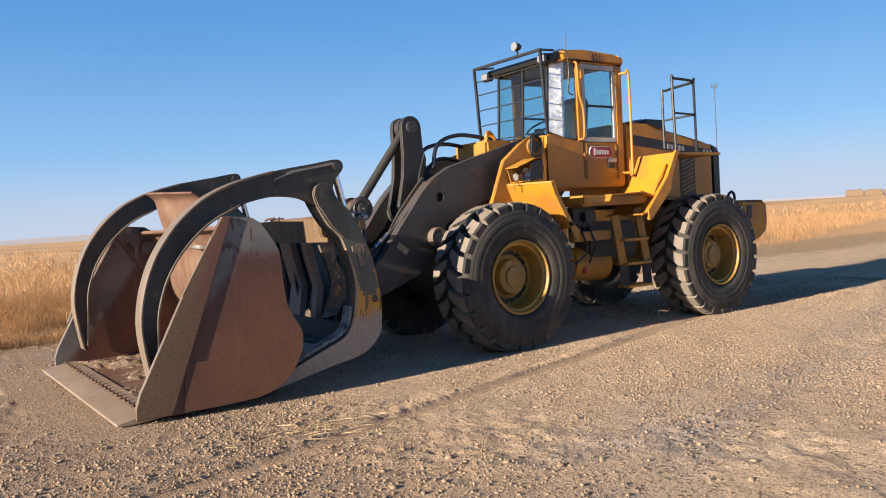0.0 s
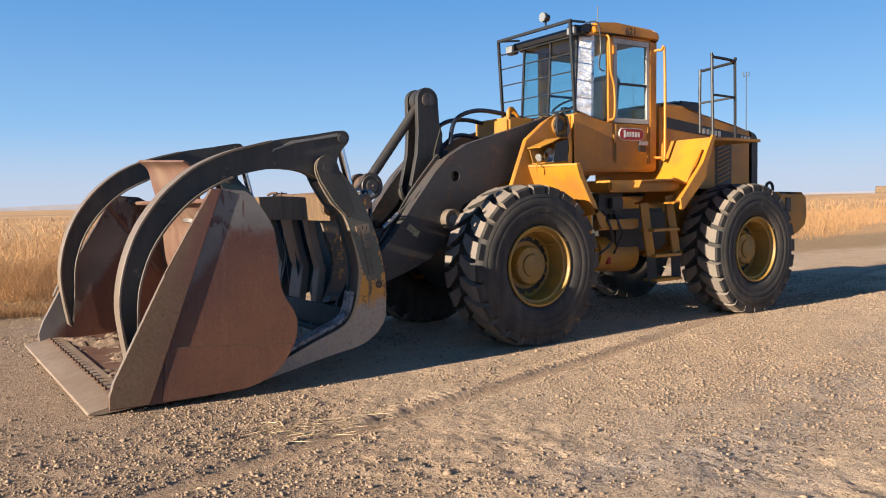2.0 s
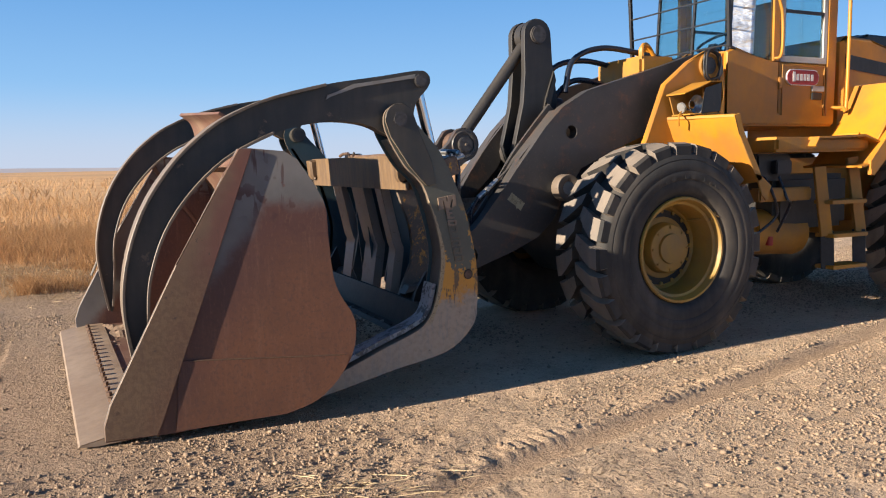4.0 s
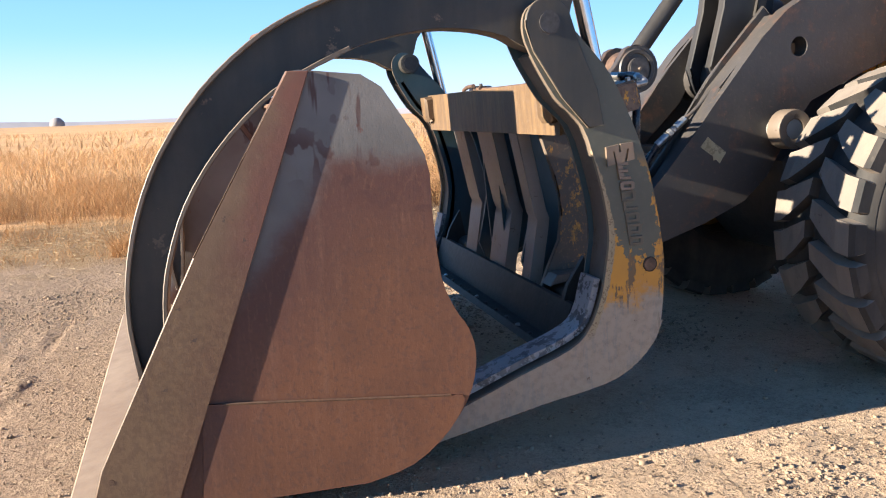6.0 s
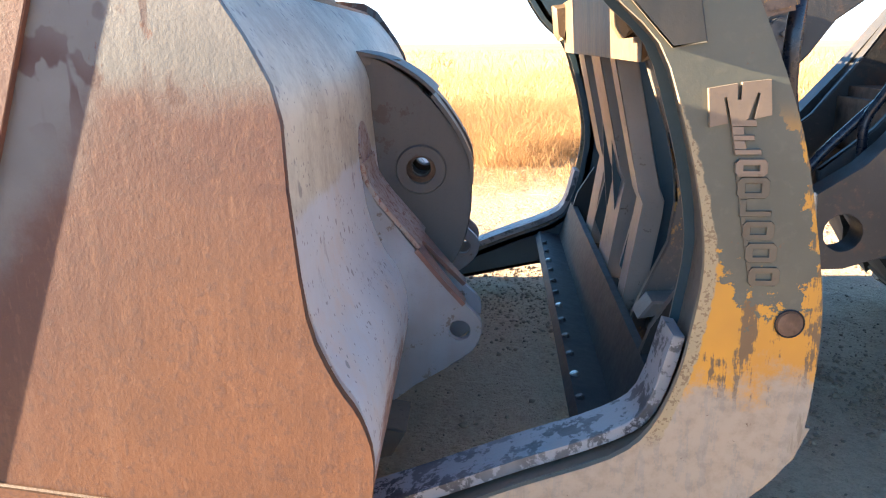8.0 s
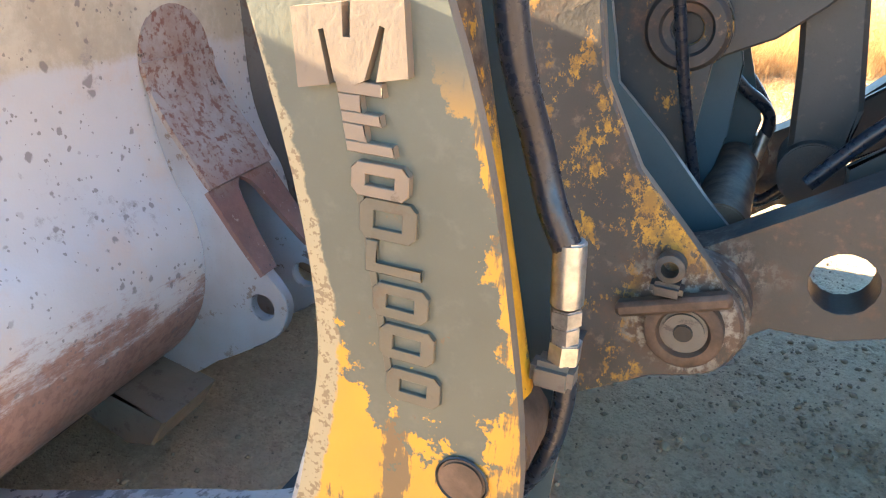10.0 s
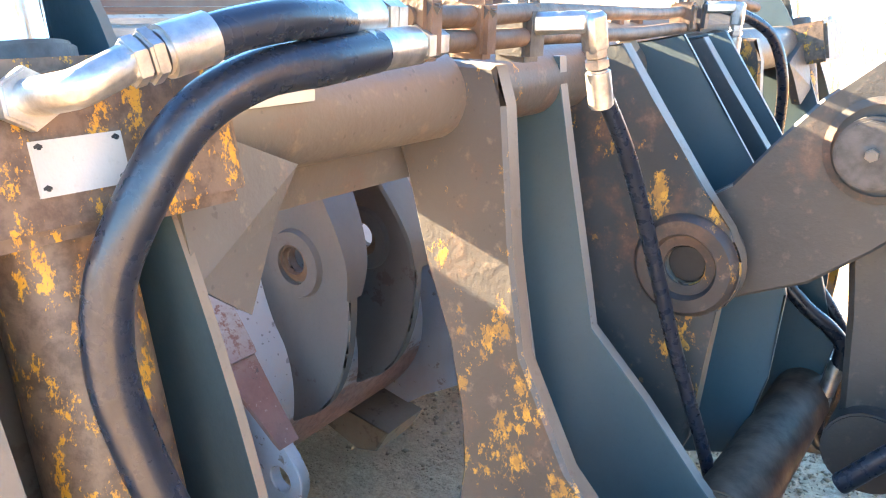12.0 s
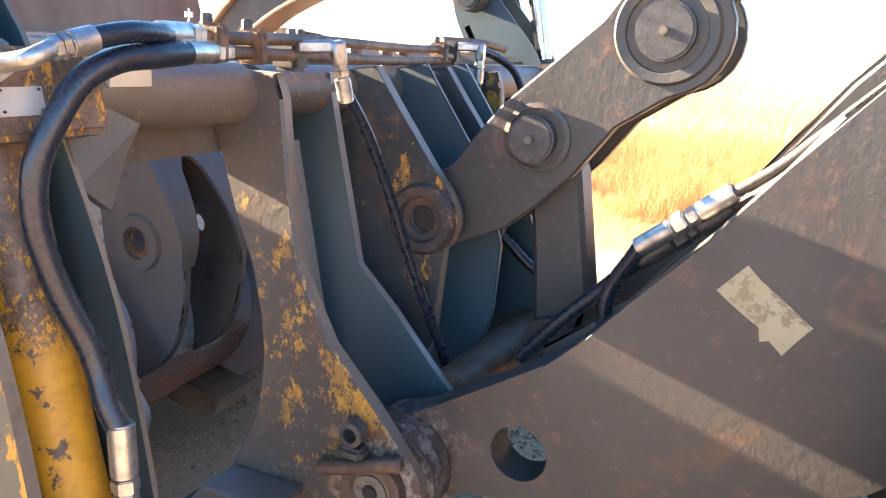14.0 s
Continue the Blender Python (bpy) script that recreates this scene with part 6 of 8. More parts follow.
def front_fender(s):
    """Guard behind the wheel: a folded sheet leaning back, a return along its outer edge, a rubber flap below."""
    inner, outer = [(0.39, 1.845), (0.46, 1.69), (0.67, 1.385), (0.80, 1.17)], [(0.53, 1.83), (0.585, 1.69), (0.758, 1.385), (0.80, 1.32)]
    rows = ((0.66, 0.0), (0.86, 0.35), (1.08, 0.68), (1.28, 1.0))
    bm = bmesh.new()
    for off in (0.0, 0.014):
        grid = [[bm.verts.new((a[0] + (b[0] - a[0]) * f + off, Y(s, d), a[1] + (b[1] - a[1]) * f + 0.012 * math.sin(7 * f + a[1] * 3) + off * 0.5)) for a, b in zip(inner, outer)] for d, f in rows]
        for p, q in zip(grid, grid[1:]):
            for i in range(3):
                bm.faces.new((p[i], p[i + 1], q[i + 1], q[i]))
        if off:
            new_rim = [(front[0], grid[0]), (front[-1], grid[-1]), ([g[0] for g in front], [g[0] for g in grid]), ([g[-1] for g in front], [g[-1] for g in grid])]
            for p, q in new_rim:
                for i in range(len(p) - 1):
                    bm.faces.new((p[i], p[i + 1], q[i + 1], q[i]))
        front = grid
    fen = part("front_fender", bm, M["yellow"], loader, "bent yellow front fender")
    e0, e1 = sorted((Y(s, 1.278), Y(s, 1.292)))
    part("fender_edge", plate([(0.52, 1.845), (0.575, 1.69), (0.75, 1.38), (0.795, 1.31), (0.84, 1.34), (0.80, 1.41), (0.63, 1.71), (0.57, 1.86)], e0, e1, (), 0.004), M["yellow_frame"], fen)
    part("fender_flap", plate([(0.755, 1.385), (0.83, 1.36), (0.945, 1.275), (0.885, 1.155), (0.84, 1.20)], e0, e1, (), 0.003), M["yellow_frame"], fen, "torn dull flap at the fender's foot")
    part("fender_lip", bar((0.395, Y(s, 0.66), 1.85), (0.54, Y(s, 1.285), 1.84), 0.02, 0.03, 0.006), M["yellow_frame"], fen)
    y0, y1 = sorted((Y(s, 0.70), Y(s, 0.93)))
    lamp = part("head_lamp_box", sheet([(0.34, 2.045), (0.50, 2.10), (0.62, 2.15), (0.75, 2.155), (0.77, 2.02), (0.73, 1.90)], y0, y1, 0.012), M["yellow_frame"], loader, "battered open headlamp box with a bent roof")
    part("box_cheek", plate([(0.42, 1.88), (0.37, 2.03), (0.60, 2.12), (0.74, 2.14), (0.73, 1.90), (0.66, 1.87)], *sorted((Y(s, 0.70), Y(s, 0.712))), (), 0.003), M["yellow_frame"], lamp)
    part("box_cheek", plate([(0.52, 1.88), (0.56, 2.09), (0.74, 2.14), (0.73, 1.90)], *sorted((Y(s, 0.918), Y(s, 0.93))), (), 0.003), M["dark"], lamp)
    part("box_floor", bar((0.40, Y(s, 0.815), 1.872), (0.74, Y(s, 0.815), 1.885), 0.22, 0.012, 0.003), M["yellow_frame"], lamp)
    part("bracket_leg", bar((0.55, Y(s, 0.78), 1.80), (0.52, Y(s, 0.78), 1.88), 0.05, 0.03, 0.004), M["yellow_frame"], lamp)
    part("reflector", revolve([(0.030, s * 0.0), (0.055, s * 0.02), (0.075, s * 0.05), (0.08, s * 0.055)], (0.50, Y(s, 0.84), 1.955), 18), M["lens"], lamp, "broken bright reflector shell")
    part("lens", cyl((0.43, Y(s, 0.78), 1.93), (0.455, Y(s, 0.78), 1.94), 0.045, 16), M["lens"], lamp)
    part("wires", tube([(0.45, Y(s, 0.76), 1.95), (0.52, Y(s, 0.85), 1.9), (0.6, Y(s, 0.8), 1.95), (0.66, Y(s, 0.9), 1.92)], 0.009, 6), M["black"], lamp)
    part("wires", tube([(0.42, Y(s, 0.80), 1.90), (0.34, Y(s, 0.86), 1.85), (0.36, Y(s, 0.84), 1.78)], 0.007, 6), M["yellow_frame"], lamp)


both(front_fender)

# steps between the wheels
ladder = part("ladder", bar((1.79, Y(-1, 1.05), 1.42), (1.86, Y(-1, 1.09), 0.80), 0.05, 0.10), M["yellow_frame"], loader, "dusty yellow access ladder")
part("ladder_rail", bar((2.21, Y(-1, 1.05), 1.50), (2.31, Y(-1, 1.09), 0.79), 0.05, 0.10), M["yellow_frame"], ladder)
for x in (1.87, 2.29):
    part("rubber_strap", bar((x, Y(-1, 1.09), 0.84), (x + 0.01, Y(-1, 1.10), 0.50), 0.02, 0.11, 0.004), M["black"], ladder, "black rubber strap holding the lowest step")
for x, z in ((1.82, 1.10), (1.85, 0.80), (1.86, 0.515)):
    part("tread_plate", box(x, x + 0.45, Y(-1, 1.18), Y(-1, 0.98), z - 0.015, z + 0.02, 0.004), M["yellow_frame"], ladder)
part("platform", box(1.18, 2.36, Y(-1, 1.12), Y(-1, 0.55), 1.55, 1.68, 0.025), M["yellow_frame"], loader, "dented yellow step platform")
part("platform_lip", sheet([(1.55, 1.60), (1.6, 1.68), (2.2, 1.70), (2.4, 1.64)], Y(-1, 1.2), Y(-1, 1.0), 0.02), M["yellow"], loader)
# this box is dark too, its colour put in for the shaded gap
part("side_box", box(1.2, 1.62, Y(-1, 0.9), Y(-1, 0.55), 1.3, 1.54, 0.02), M["dark"], loader)
part("frame_beam", box(1.15, 1.80, Y(-1, 0.98), Y(-1, 0.86), 1.12, 1.24, 0.015), M["yellow_frame"], loader)
part("hydraulic_tank", cyl((1.25, Y(-1, 0.66), 0.84), (1.95, Y(-1, 0.66), 0.80), 0.21, 28, bevel=0.04), M["yellow_frame"], loader)
for k in (0, 2):
    part("side_hose", tube([(1.25 + 0.09 * k, Y(-1, 0.93), 1.34), (1.28 + 0.09 * k, Y(-1, 1.0), 1.2 - 0.03 * k), (1.36 + 0.08 * k, Y(-1, 0.98), 1.0 + 0.04 * k), (1.22 + 0.12 * k, Y(-1, 0.9), 0.84)], 0.013, 8), M["hose"], loader)
part("valve_block", box(1.36, 1.55, Y(-1, 0.97), Y(-1, 0.9), 1.36, 1.48, 0.01), M["black"], loader)
part("red_marker", cyl((1.42, Y(-1, 0.85), 0.72), (1.42, Y(-1, 0.85), 0.80), 0.035, 12), M["red"], loader)
part("hitch_hinge", cyl((1.25, C, 0.6), (1.25, C, 1.5), 0.14, 16), M["yellow_frame"], loader)

coil = []
for k in range(40):
    a = 2 * math.pi * k / 13
    r = 0.105 + 0.012 * math.sin(k * 1.7)
    coil.append((0.84 + r * math.cos(a) * 0.85, Y(-1, 0.69) - 0.0012 * k, 2.31 + r * math.sin(a) * 1.25))
part("hose_coil", tube(coil + [(0.90, Y(-1, 0.72), 2.10), (0.93, Y(-1, 0.70), 1.9)], 0.009, 6, 2), M["black"], loader, "coiled black hose hanging on the boom pin")

# hoses over the boom
for pts in (((-0.30, -0.28, 2.10), (-0.20, -0.25, 2.38), (0.1, -0.25, 2.50), (0.5, -0.28, 2.47), (0.9, -0.3, 2.40)),
            ((-0.45, -0.05, 2.05), (-0.25, -0.02, 2.34), (0.1, 0.0, 2.42), (0.5, 0.0, 2.36)),
            ((-0.42, -0.2, 2.0), (-0.2, -0.22, 2.2), (0.1, -0.2, 2.2), (0.4, -0.2, 2.1))):
    part("boom_hose", tube(pts, 0.025, 10), M["hose"], loader)
part("valve_bank", box(0.35, 0.75, -0.5, 0.15, 2.2, 2.42, 0.03), M["yellow_frame"], loader)
for k in range(5):
    part("valve_pipe", tube([(0.4 + 0.07 * k, -0.45 + 0.1 * k, 2.4), (0.4 + 0.07 * k, -0.45 + 0.1 * k, 2.5), (0.5 + 0.07 * k, -0.4 + 0.1 * k, 2.52), (0.6 + 0.05 * k, -0.38 + 0.1 * k, 2.42)], 0.02, 8), M["yellow"], loader)

# ---- log grapple ----
GC = -0.13
FAR = 0.14   # the right-hand tine and clamp stand this much further out
grapple = thing("log_grapple", "grey and yellow log grapple, chipped and rusty, closed over a bucket", "grapple")
TINE = [(-2.443, 1.769), (-2.413, 1.669), (-2.303, 1.489), (-2.183, 1.369), (-2.123, 1.209), (-2.078, 1.039), (-2.058, 0.889), (-2.073, 0.749), (-2.098, 0.619), (-2.153, 0.489), (-2.243, 0.409), (-2.463, 0.324), (-2.733, 0.214), (-2.963, 0.134), (-3.313, 0.064), (-3.513, 0.024), (-3.533, -0.001), (-3.213, 0.009), (-2.893, 0.064), (-2.663, 0.114), (-2.363, 0.179), (-2.113, 0.224), (-1.983, 0.269), (-1.883, 0.344), (-1.813, 0.449), (-1.793, 0.609), (-1.793, 0.789), (-1.823, 0.969), (-1.873, 1.179), (-1.953, 1.379), (-2.053, 1.574), (-2.153, 1.689), (-2.223, 1.764), (-2.283, 1.839), (-2.358, 1.869), (-2.423, 1.839)]


def gp(name, outline, d0, d1, mat, s=-1, holes=(), bevel=0.006, label="", parent=None, smooth=True):
    a, b = sorted((GC + s * d0, GC + s * d1))
    return bare_rim(part(name, plate(outline, a, b, holes, bevel), mat, parent or grapple, label, smooth), M["rim_edge"])


def along(z):
    """Front and rear x of the tine's upright part at height z."""
    f = [(-2.29, 1.50), (-2.17, 1.38), (-2.11, 1.22), (-2.065, 1.05), (-2.045, 0.90), (-2.06, 0.76), (-2.085, 0.63)]
    for (x1, z1), (x0, z0) in zip(f, f[1:]):
        if z0 <= z <= z1:
            return x0 + (x1 - x0) * (z - z0) / (z1 - z0)
    return f[-1][0]


def gm(s):
    return GC + (FAR if s > 0 else 0.0)


def gpf(name, outline, d0, d1, mat, s=-1, holes=(), bevel=0.006, label="", parent=None, smooth=True):
    a, b = sorted((gm(s) + s * d0, gm(s) + s * d1))
    return bare_rim(part(name, plate(outline, a, b, holes, bevel), mat, parent or grapple, label, smooth), M["rim_edge"])


def tine(s):
    outline = curve_pts(TINE, 3, True)
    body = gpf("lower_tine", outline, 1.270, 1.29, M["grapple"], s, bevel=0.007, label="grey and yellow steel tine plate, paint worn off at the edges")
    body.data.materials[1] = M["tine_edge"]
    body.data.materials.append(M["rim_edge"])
    # rims facing the rear or above 1.25 m take the darker edge colour
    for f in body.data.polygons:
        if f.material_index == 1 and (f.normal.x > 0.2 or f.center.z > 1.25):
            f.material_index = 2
    # inner plate and the front wall of the hollow tine
    gpf("tine_inner_plate", outline, 1.080, 1.09, M["slab"], s, bevel=0.003).data.materials[1] = M["rim_edge"]
    front = [(-2.40, 1.66), (-2.29, 1.49), (-2.17, 1.37), (-2.11, 1.22), (-2.065, 1.05), (-2.045, 0.90), (-2.06, 0.76), (-2.085, 0.63), (-2.14, 0.50), (-2.23, 0.42), (-2.45, 0.335), (-2.72, 0.225), (-2.95, 0.145), (-3.3, 0.075)]
    pts = curve_pts([(x + 0.012, z) for x, z in front], 2)
    a, b = sorted((gm(s) + s * 1.08, gm(s) + s * 1.274))
    part("tine_front_wall", sheet(pts, a, b, -0.03), M["rim_edge"], grapple)
    low = [(-1.80, 0.50), (-1.83, 0.42), (-1.90, 0.34), (-2.10, 0.245), (-2.35, 0.2), (-2.65, 0.135), (-2.9, 0.085), (-3.2, 0.03)]
    part("tine_heel_wall", sheet(low, a, b, -0.02), M["grapple"], grapple)
    # worn bar along the lower front edge
    wear = curve_pts([(-2.075, 0.70), (-2.13, 0.51), (-2.23, 0.428), (-2.45, 0.343), (-2.72, 0.235), (-2.95, 0.155), (-3.2, 0.1)], 3)
    part("wear_bar", sheet(wear, *sorted((gm(s) + s * 1.10, gm(s) + s * 1.24)), 0.03), M["wear"], body, "scratched bare wear bar")
    # doubler round the clamp pivot
    dbl = round_pts(-2.335, 1.785, 0.10, 10, 190, 12) + [(-2.40, 1.67), (-2.28, 1.49), (-2.16, 1.36), (-2.09, 1.37), (-2.12, 1.52), (-2.20, 1.70)]
    gpf("pivot_doubler", dbl, 1.288, 1.305, M["clamp"], s, bevel=0.004, parent=body)
    part("pivot_pin", cyl((-2.335, gm(s) + s * 1.04, 1.785), (-2.335, gm(s) + s * 1.312, 1.785), 0.048, 24, bevel=0.006), M["pin"], body)
    part("pivot_tube", cyl((-2.335, gm(s) + s * 0.965, 1.785), (-2.335, gm(s) + s * 1.06, 1.785), 0.066, 28, bevel=0.006), M["clamp"], body)
    # black disc on the closed end paints in the dark of an open bore
    part("tube_bore", cyl((-2.335, gm(s) + s * 0.962, 1.785), (-2.335, gm(s) + s * 0.968, 1.785), 0.046, 24, bevel=0.0), M["black"], body)
    # rest block on the inner side of the tine
    part("stop_block", plate([(-2.255, 1.55), (-2.24, 1.41), (-2.22, 1.38), (-2.175, 1.385), (-2.175, 1.56)], *sorted((gm(s) + s * 0.93, gm(s) + s * 1.057)), (), 0.02), M["beam"], body)
    # cylinder base pin
    ring = revolve([(0.030, 0), (0.034, s * 0.003), (0.032, s * 0.005)], (-1.862, gm(s) + s * 1.29, 0.758), 24)
    part("base_pin_ring", ring, M["black"], body)
    part("base_pin", cyl((-1.862, gm(s) + s * 1.06, 0.758), (-1.862, gm(s) + s * 1.296, 0.758), 0.030, 24, bevel=0.003), M["rusty"], body)


both(tine)

CL_TOP = [(-2.11, 1.99), (-2.09, 2.04), (-2.11, 2.085), (-2.18, 2.10), (-2.44, 2.055), (-2.80, 1.995), (-3.13, 1.91), (-3.36, 1.815), (-3.52, 1.715), (-3.70, 1.55), (-3.86, 1.33), (-3.955, 1.11), (-4.01, 0.88), (-4.02, 0.68), (-3.99, 0.45), (-3.955, 0.27), (-3.93, 0.22)]
CL_IN = [(-3.91, 0.27), (-3.895, 0.42), (-3.885, 0.62), (-3.875, 0.77), (-3.845, 0.93), (-3.77, 1.13), (-3.645, 1.32), (-3.48, 1.49), (-3.32, 1.60), (-3.14, 1.69), (-3.0, 1.735), (-2.80, 1.77), (-2.62, 1.765), (-2.50, 1.74), (-2.42, 1.70), (-2.34, 1.68), (-2.26, 1.72), (-2.22, 1.80), (-2.19, 1.90)]


def clamp(s):
    dx, dz = (-0.05, 0.07) if s > 0 else (0.0, 0.0)   # the far arm rests a little further open
    moved = lambda pts: [(x + dx, z + dz) for x, z in pts]
    arm = gpf("clamp_arm", moved(curve_pts(CL_TOP + CL_IN, 3, True)), 1.115, 1.235, M["clamp"], s, bevel=0.01, label="curved dark grey clamp arm with worn edges")
    gpf("arm_side_plate", moved([(-2.20, 2.075), (-2.44, 2.03), (-2.62, 2.0), (-2.72, 1.955), (-2.79, 1.93), (-2.80, 1.90), (-2.77, 1.92), (-2.6, 1.98), (-2.44, 2.01), (-2.20, 2.05)]), 1.234, 1.245, M["edge"], s, parent=arm, bevel=0.003)
    a, b = sorted((gm(s) + s * 1.085, gm(s) + s * 1.265))
    tip = curve_pts([(-3.13, 1.69), (-3.32, 1.60), (-3.48, 1.49), (-3.645, 1.32), (-3.77, 1.13), (-3.845, 0.93), (-3.875, 0.77), (-3.885, 0.55), (-3.91, 0.27)], 3)
    part("inner_flange", sheet(moved(tip), a, b, 0.018), M["rim_edge"], arm)
    back = curve_pts([(-2.80, 2.0), (-3.13, 1.915), (-3.36, 1.82), (-3.52, 1.72), (-3.70, 1.555), (-3.86, 1.335), (-3.96, 1.11), (-4.015, 0.88), (-4.025, 0.68), (-3.995, 0.45), (-3.96, 0.24)], 3)
    part("outer_flange", sheet(moved(back), a, b, -0.018), M["rim_edge"], arm)
    part("rod_pin", cyl((-2.165 + dx, gm(s) + s * 1.09, 2.035 + dz), (-2.165 + dx, gm(s) + s * 1.26, 2.035 + dz), 0.04, 20), M["pin"], arm)


both(clamp)


def grapple_cylinder(s):
    y = gm(s) + s * 1.17
    base, top = Vector((-1.862, y, 0.758)), Vector((-2.165, y, 2.03))
    d = (top - base).normalized()
    barrel = part("clamp_cylinder", cyl(base + d * 0.05, base + d * 0.70, 0.056, 28), M["cylinder"], grapple, "chipped yellow hydraulic cylinder")
    part("cylinder_eye", cyl((base.x, y - 0.05, base.z), (base.x, y + 0.05, base.z), 0.062, 24), M["rusty"], barrel)
    c = base + d * 0.73
    head = bmesh.new()
    side_d = Vector((d.z, 0, -d.x))
    m = Matrix(((side_d.x, 0, d.x, c.x), (0, 1, 0, c.y), (side_d.z, 0, d.z, c.z), (0, 0, 0, 1)))
    r = bmesh.ops.create_cube(head, size=1, matrix=m @ Matrix.Diagonal((0.235, 0.235, 0.125, 1)))
    bmesh.ops.bevel(head, geom=list(head.edges), offset=0.01, segments=2, affect="EDGES")
    part("cylinder_head", head, M["cylinder"], barrel, "square cylinder head with chipped yellow paint")
    part("gland", cyl(base + d * 0.79, base + d * 0.815, 0.05, 24), M["pin"], barrel)
    part("rod", cyl(base + d * 0.80, top, 0.034, 24), M["chrome"], barrel, "bright chrome piston rod")
    for k in (-1, 1):
        for j in (-1, 1):
            p = m @ Vector((0.09 * k, 0.09 * j, 0.062))
            part("head_bolt", bolt(p, d, 0.013, 0.016), M["steel"], barrel)
    return barrel, m


near_cyl, HEAD = grapple_cylinder(-1)
grapple_cylinder(1)
# riveted blank data plate on the rear of the near cylinder head
up_d = Vector((-0.2317, 0.0, 0.9728))
out_d = Vector((0.9728, 0.0, 0.2317))
tag_p = HEAD.translation + out_d * 0.119 + Vector((0, -0.026, 0)) - up_d * 0.012
mm = Matrix.Translation(tag_p) @ Matrix.Rotation(radians(-13.4), 4, "Y")
bm = bmesh.new()
r = bmesh.ops.create_cube(bm, size=1, matrix=mm @ Matrix.Diagonal((0.004, 0.066, 0.038, 1)))
tag = part("data_plate", bm, M["plate"], near_cyl, "pale metal data plate with four rivets", smooth=False)
for a, b in ((-1, -1), (-1, 1), (1, 1), (1, -1)):
    part("rivet", bolt(mm @ Vector((0.001, 0.028 * a, 0.014 * b)), (1, 0, 0.2), 0.0035, 0.003), M["black"], tag)

# cross members between the tines
def span(name, outline, d0, d1, mat, label="", bevel=0.008):
    return part(name, plate(outline, GC + d0, GC + d1, (), bevel), mat, grapple, label)


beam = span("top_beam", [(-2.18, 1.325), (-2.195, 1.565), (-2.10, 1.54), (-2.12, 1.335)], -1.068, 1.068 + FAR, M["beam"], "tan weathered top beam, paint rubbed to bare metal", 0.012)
# the rear of the beam lies in shadow, put in as darker paint
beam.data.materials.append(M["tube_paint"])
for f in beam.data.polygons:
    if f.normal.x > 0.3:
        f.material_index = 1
for y in (-0.15, 0.02, 0.12):
    part("beam_bolt", bolt((-2.14, y, 1.548), (0, 0, 1), 0.02, 0.02), M["rusty"], beam)
for s in (-1, 1):
    end, stop = gm(s) + s * 1.06, GC + s * 0.60
    part("cross_tube", cyl((-2.06, end, 1.468), (-2.06, stop, 1.468), 0.062, 32), M["tube_paint"], grapple, "thick rusty cross tube with old yellow below")
part("middle_tube", cyl((-2.06, GC - 0.56, 1.468), (-2.06, GC + 0.56, 1.468), 0.056, 24), M["tube_paint"], grapple)
span("lower_beam", [(-2.20, 0.30), (-2.125, 0.545), (-2.10, 0.545), (-2.165, 0.325), (-1.98, 0.36), (-1.98, 0.335)], -1.05, 1.05 + FAR, M["dark"], "dark lower angle beam with a row of bolts", 0.004)
span("lower_beam_lip", [(-2.31, 0.355), (-2.29, 0.385), (-2.18, 0.36), (-2.19, 0.33)], -1.05, 1.05 + FAR, M["dark"])
for k in range(12):
    y = GC - 0.9 + 0.165 * k
    part("beam_bolt", bolt((-2.275, y, 0.378), (-0.3, 0, 1), 0.014, 0.014), M["steel"] if k % 4 == 1 else M["pin"], grapple)


def gusset(s):
    part("corner_gusset", plate([(-2.18, 0.36), (-2.10, 0.62), (-2.02, 0.75), (-1.95, 0.40), (-2.3, 0.34)], *sorted((gm(s) + s * 0.93, gm(s) + s * 0.96)), (), 0.005), M["dark"], grapple)


def web_gusset(s):
    y = lambda d: gm(s) + s * d
    bm = bmesh.new()
    face = [(-1.985, y(1.085), 1.50), (-1.985, y(0.925), 1.43), (-1.975, y(0.965), 1.385), (-1.955, y(1.018), 1.30), (-1.945, y(1.085), 1.35)]
    a, b = [bm.verts.new(q) for q in face], [bm.verts.new((q[0] - 0.025, q[1], q[2])) for q in face]
    bm.faces.new(a), bm.faces.new(b[::-1])
    for i in range(5):
        bm.faces.new((a[i], b[i], b[(i + 1) % 5], a[(i + 1) % 5]))
    part("web_gusset", bm, M["tube_paint"], grapple, "flared gusset below the tube end", smooth=False)


both(gusset)
both(web_gusset)

RIB = [(-2.13, 1.42), (-2.10, 1.354), (-2.052, 1.22), (-2.012, 1.11), (-1.985, 1.0), (-1.975, 0.90), (-1.99, 0.77), (-2.06, 0.61), (-2.10, 0.50), (-2.06, 0.41), (-1.98, 0.41), (-1.85, 0.48), (-1.72, 0.555)] + round_pts(-1.672, 0.68, 0.105, -70, 48, 8) + [(-1.69, 0.853), (-1.80, 0.968), (-1.885, 1.12), (-1.915, 1.28), (-1.938, 1.465), (-1.957, 1.515), (-2.1, 1.515)]
RIB_IN = [(-2.16, 1.40), (-2.10, 1.25), (-2.05, 1.08), (-2.03, 0.93), (-2.05, 0.80), (-2.09, 0.62), (-2.03, 0.47), (-1.72, 0.555)] + round_pts(-1.672, 0.68, 0.11, -75, 45, 8) + [(-1.69, 0.847), (-1.80, 0.965), (-1.908, 1.065), (-1.928, 1.15), (-1.975, 1.34), (-2.005, 1.47), (-2.01, 1.51), (-2.1, 1.51)]


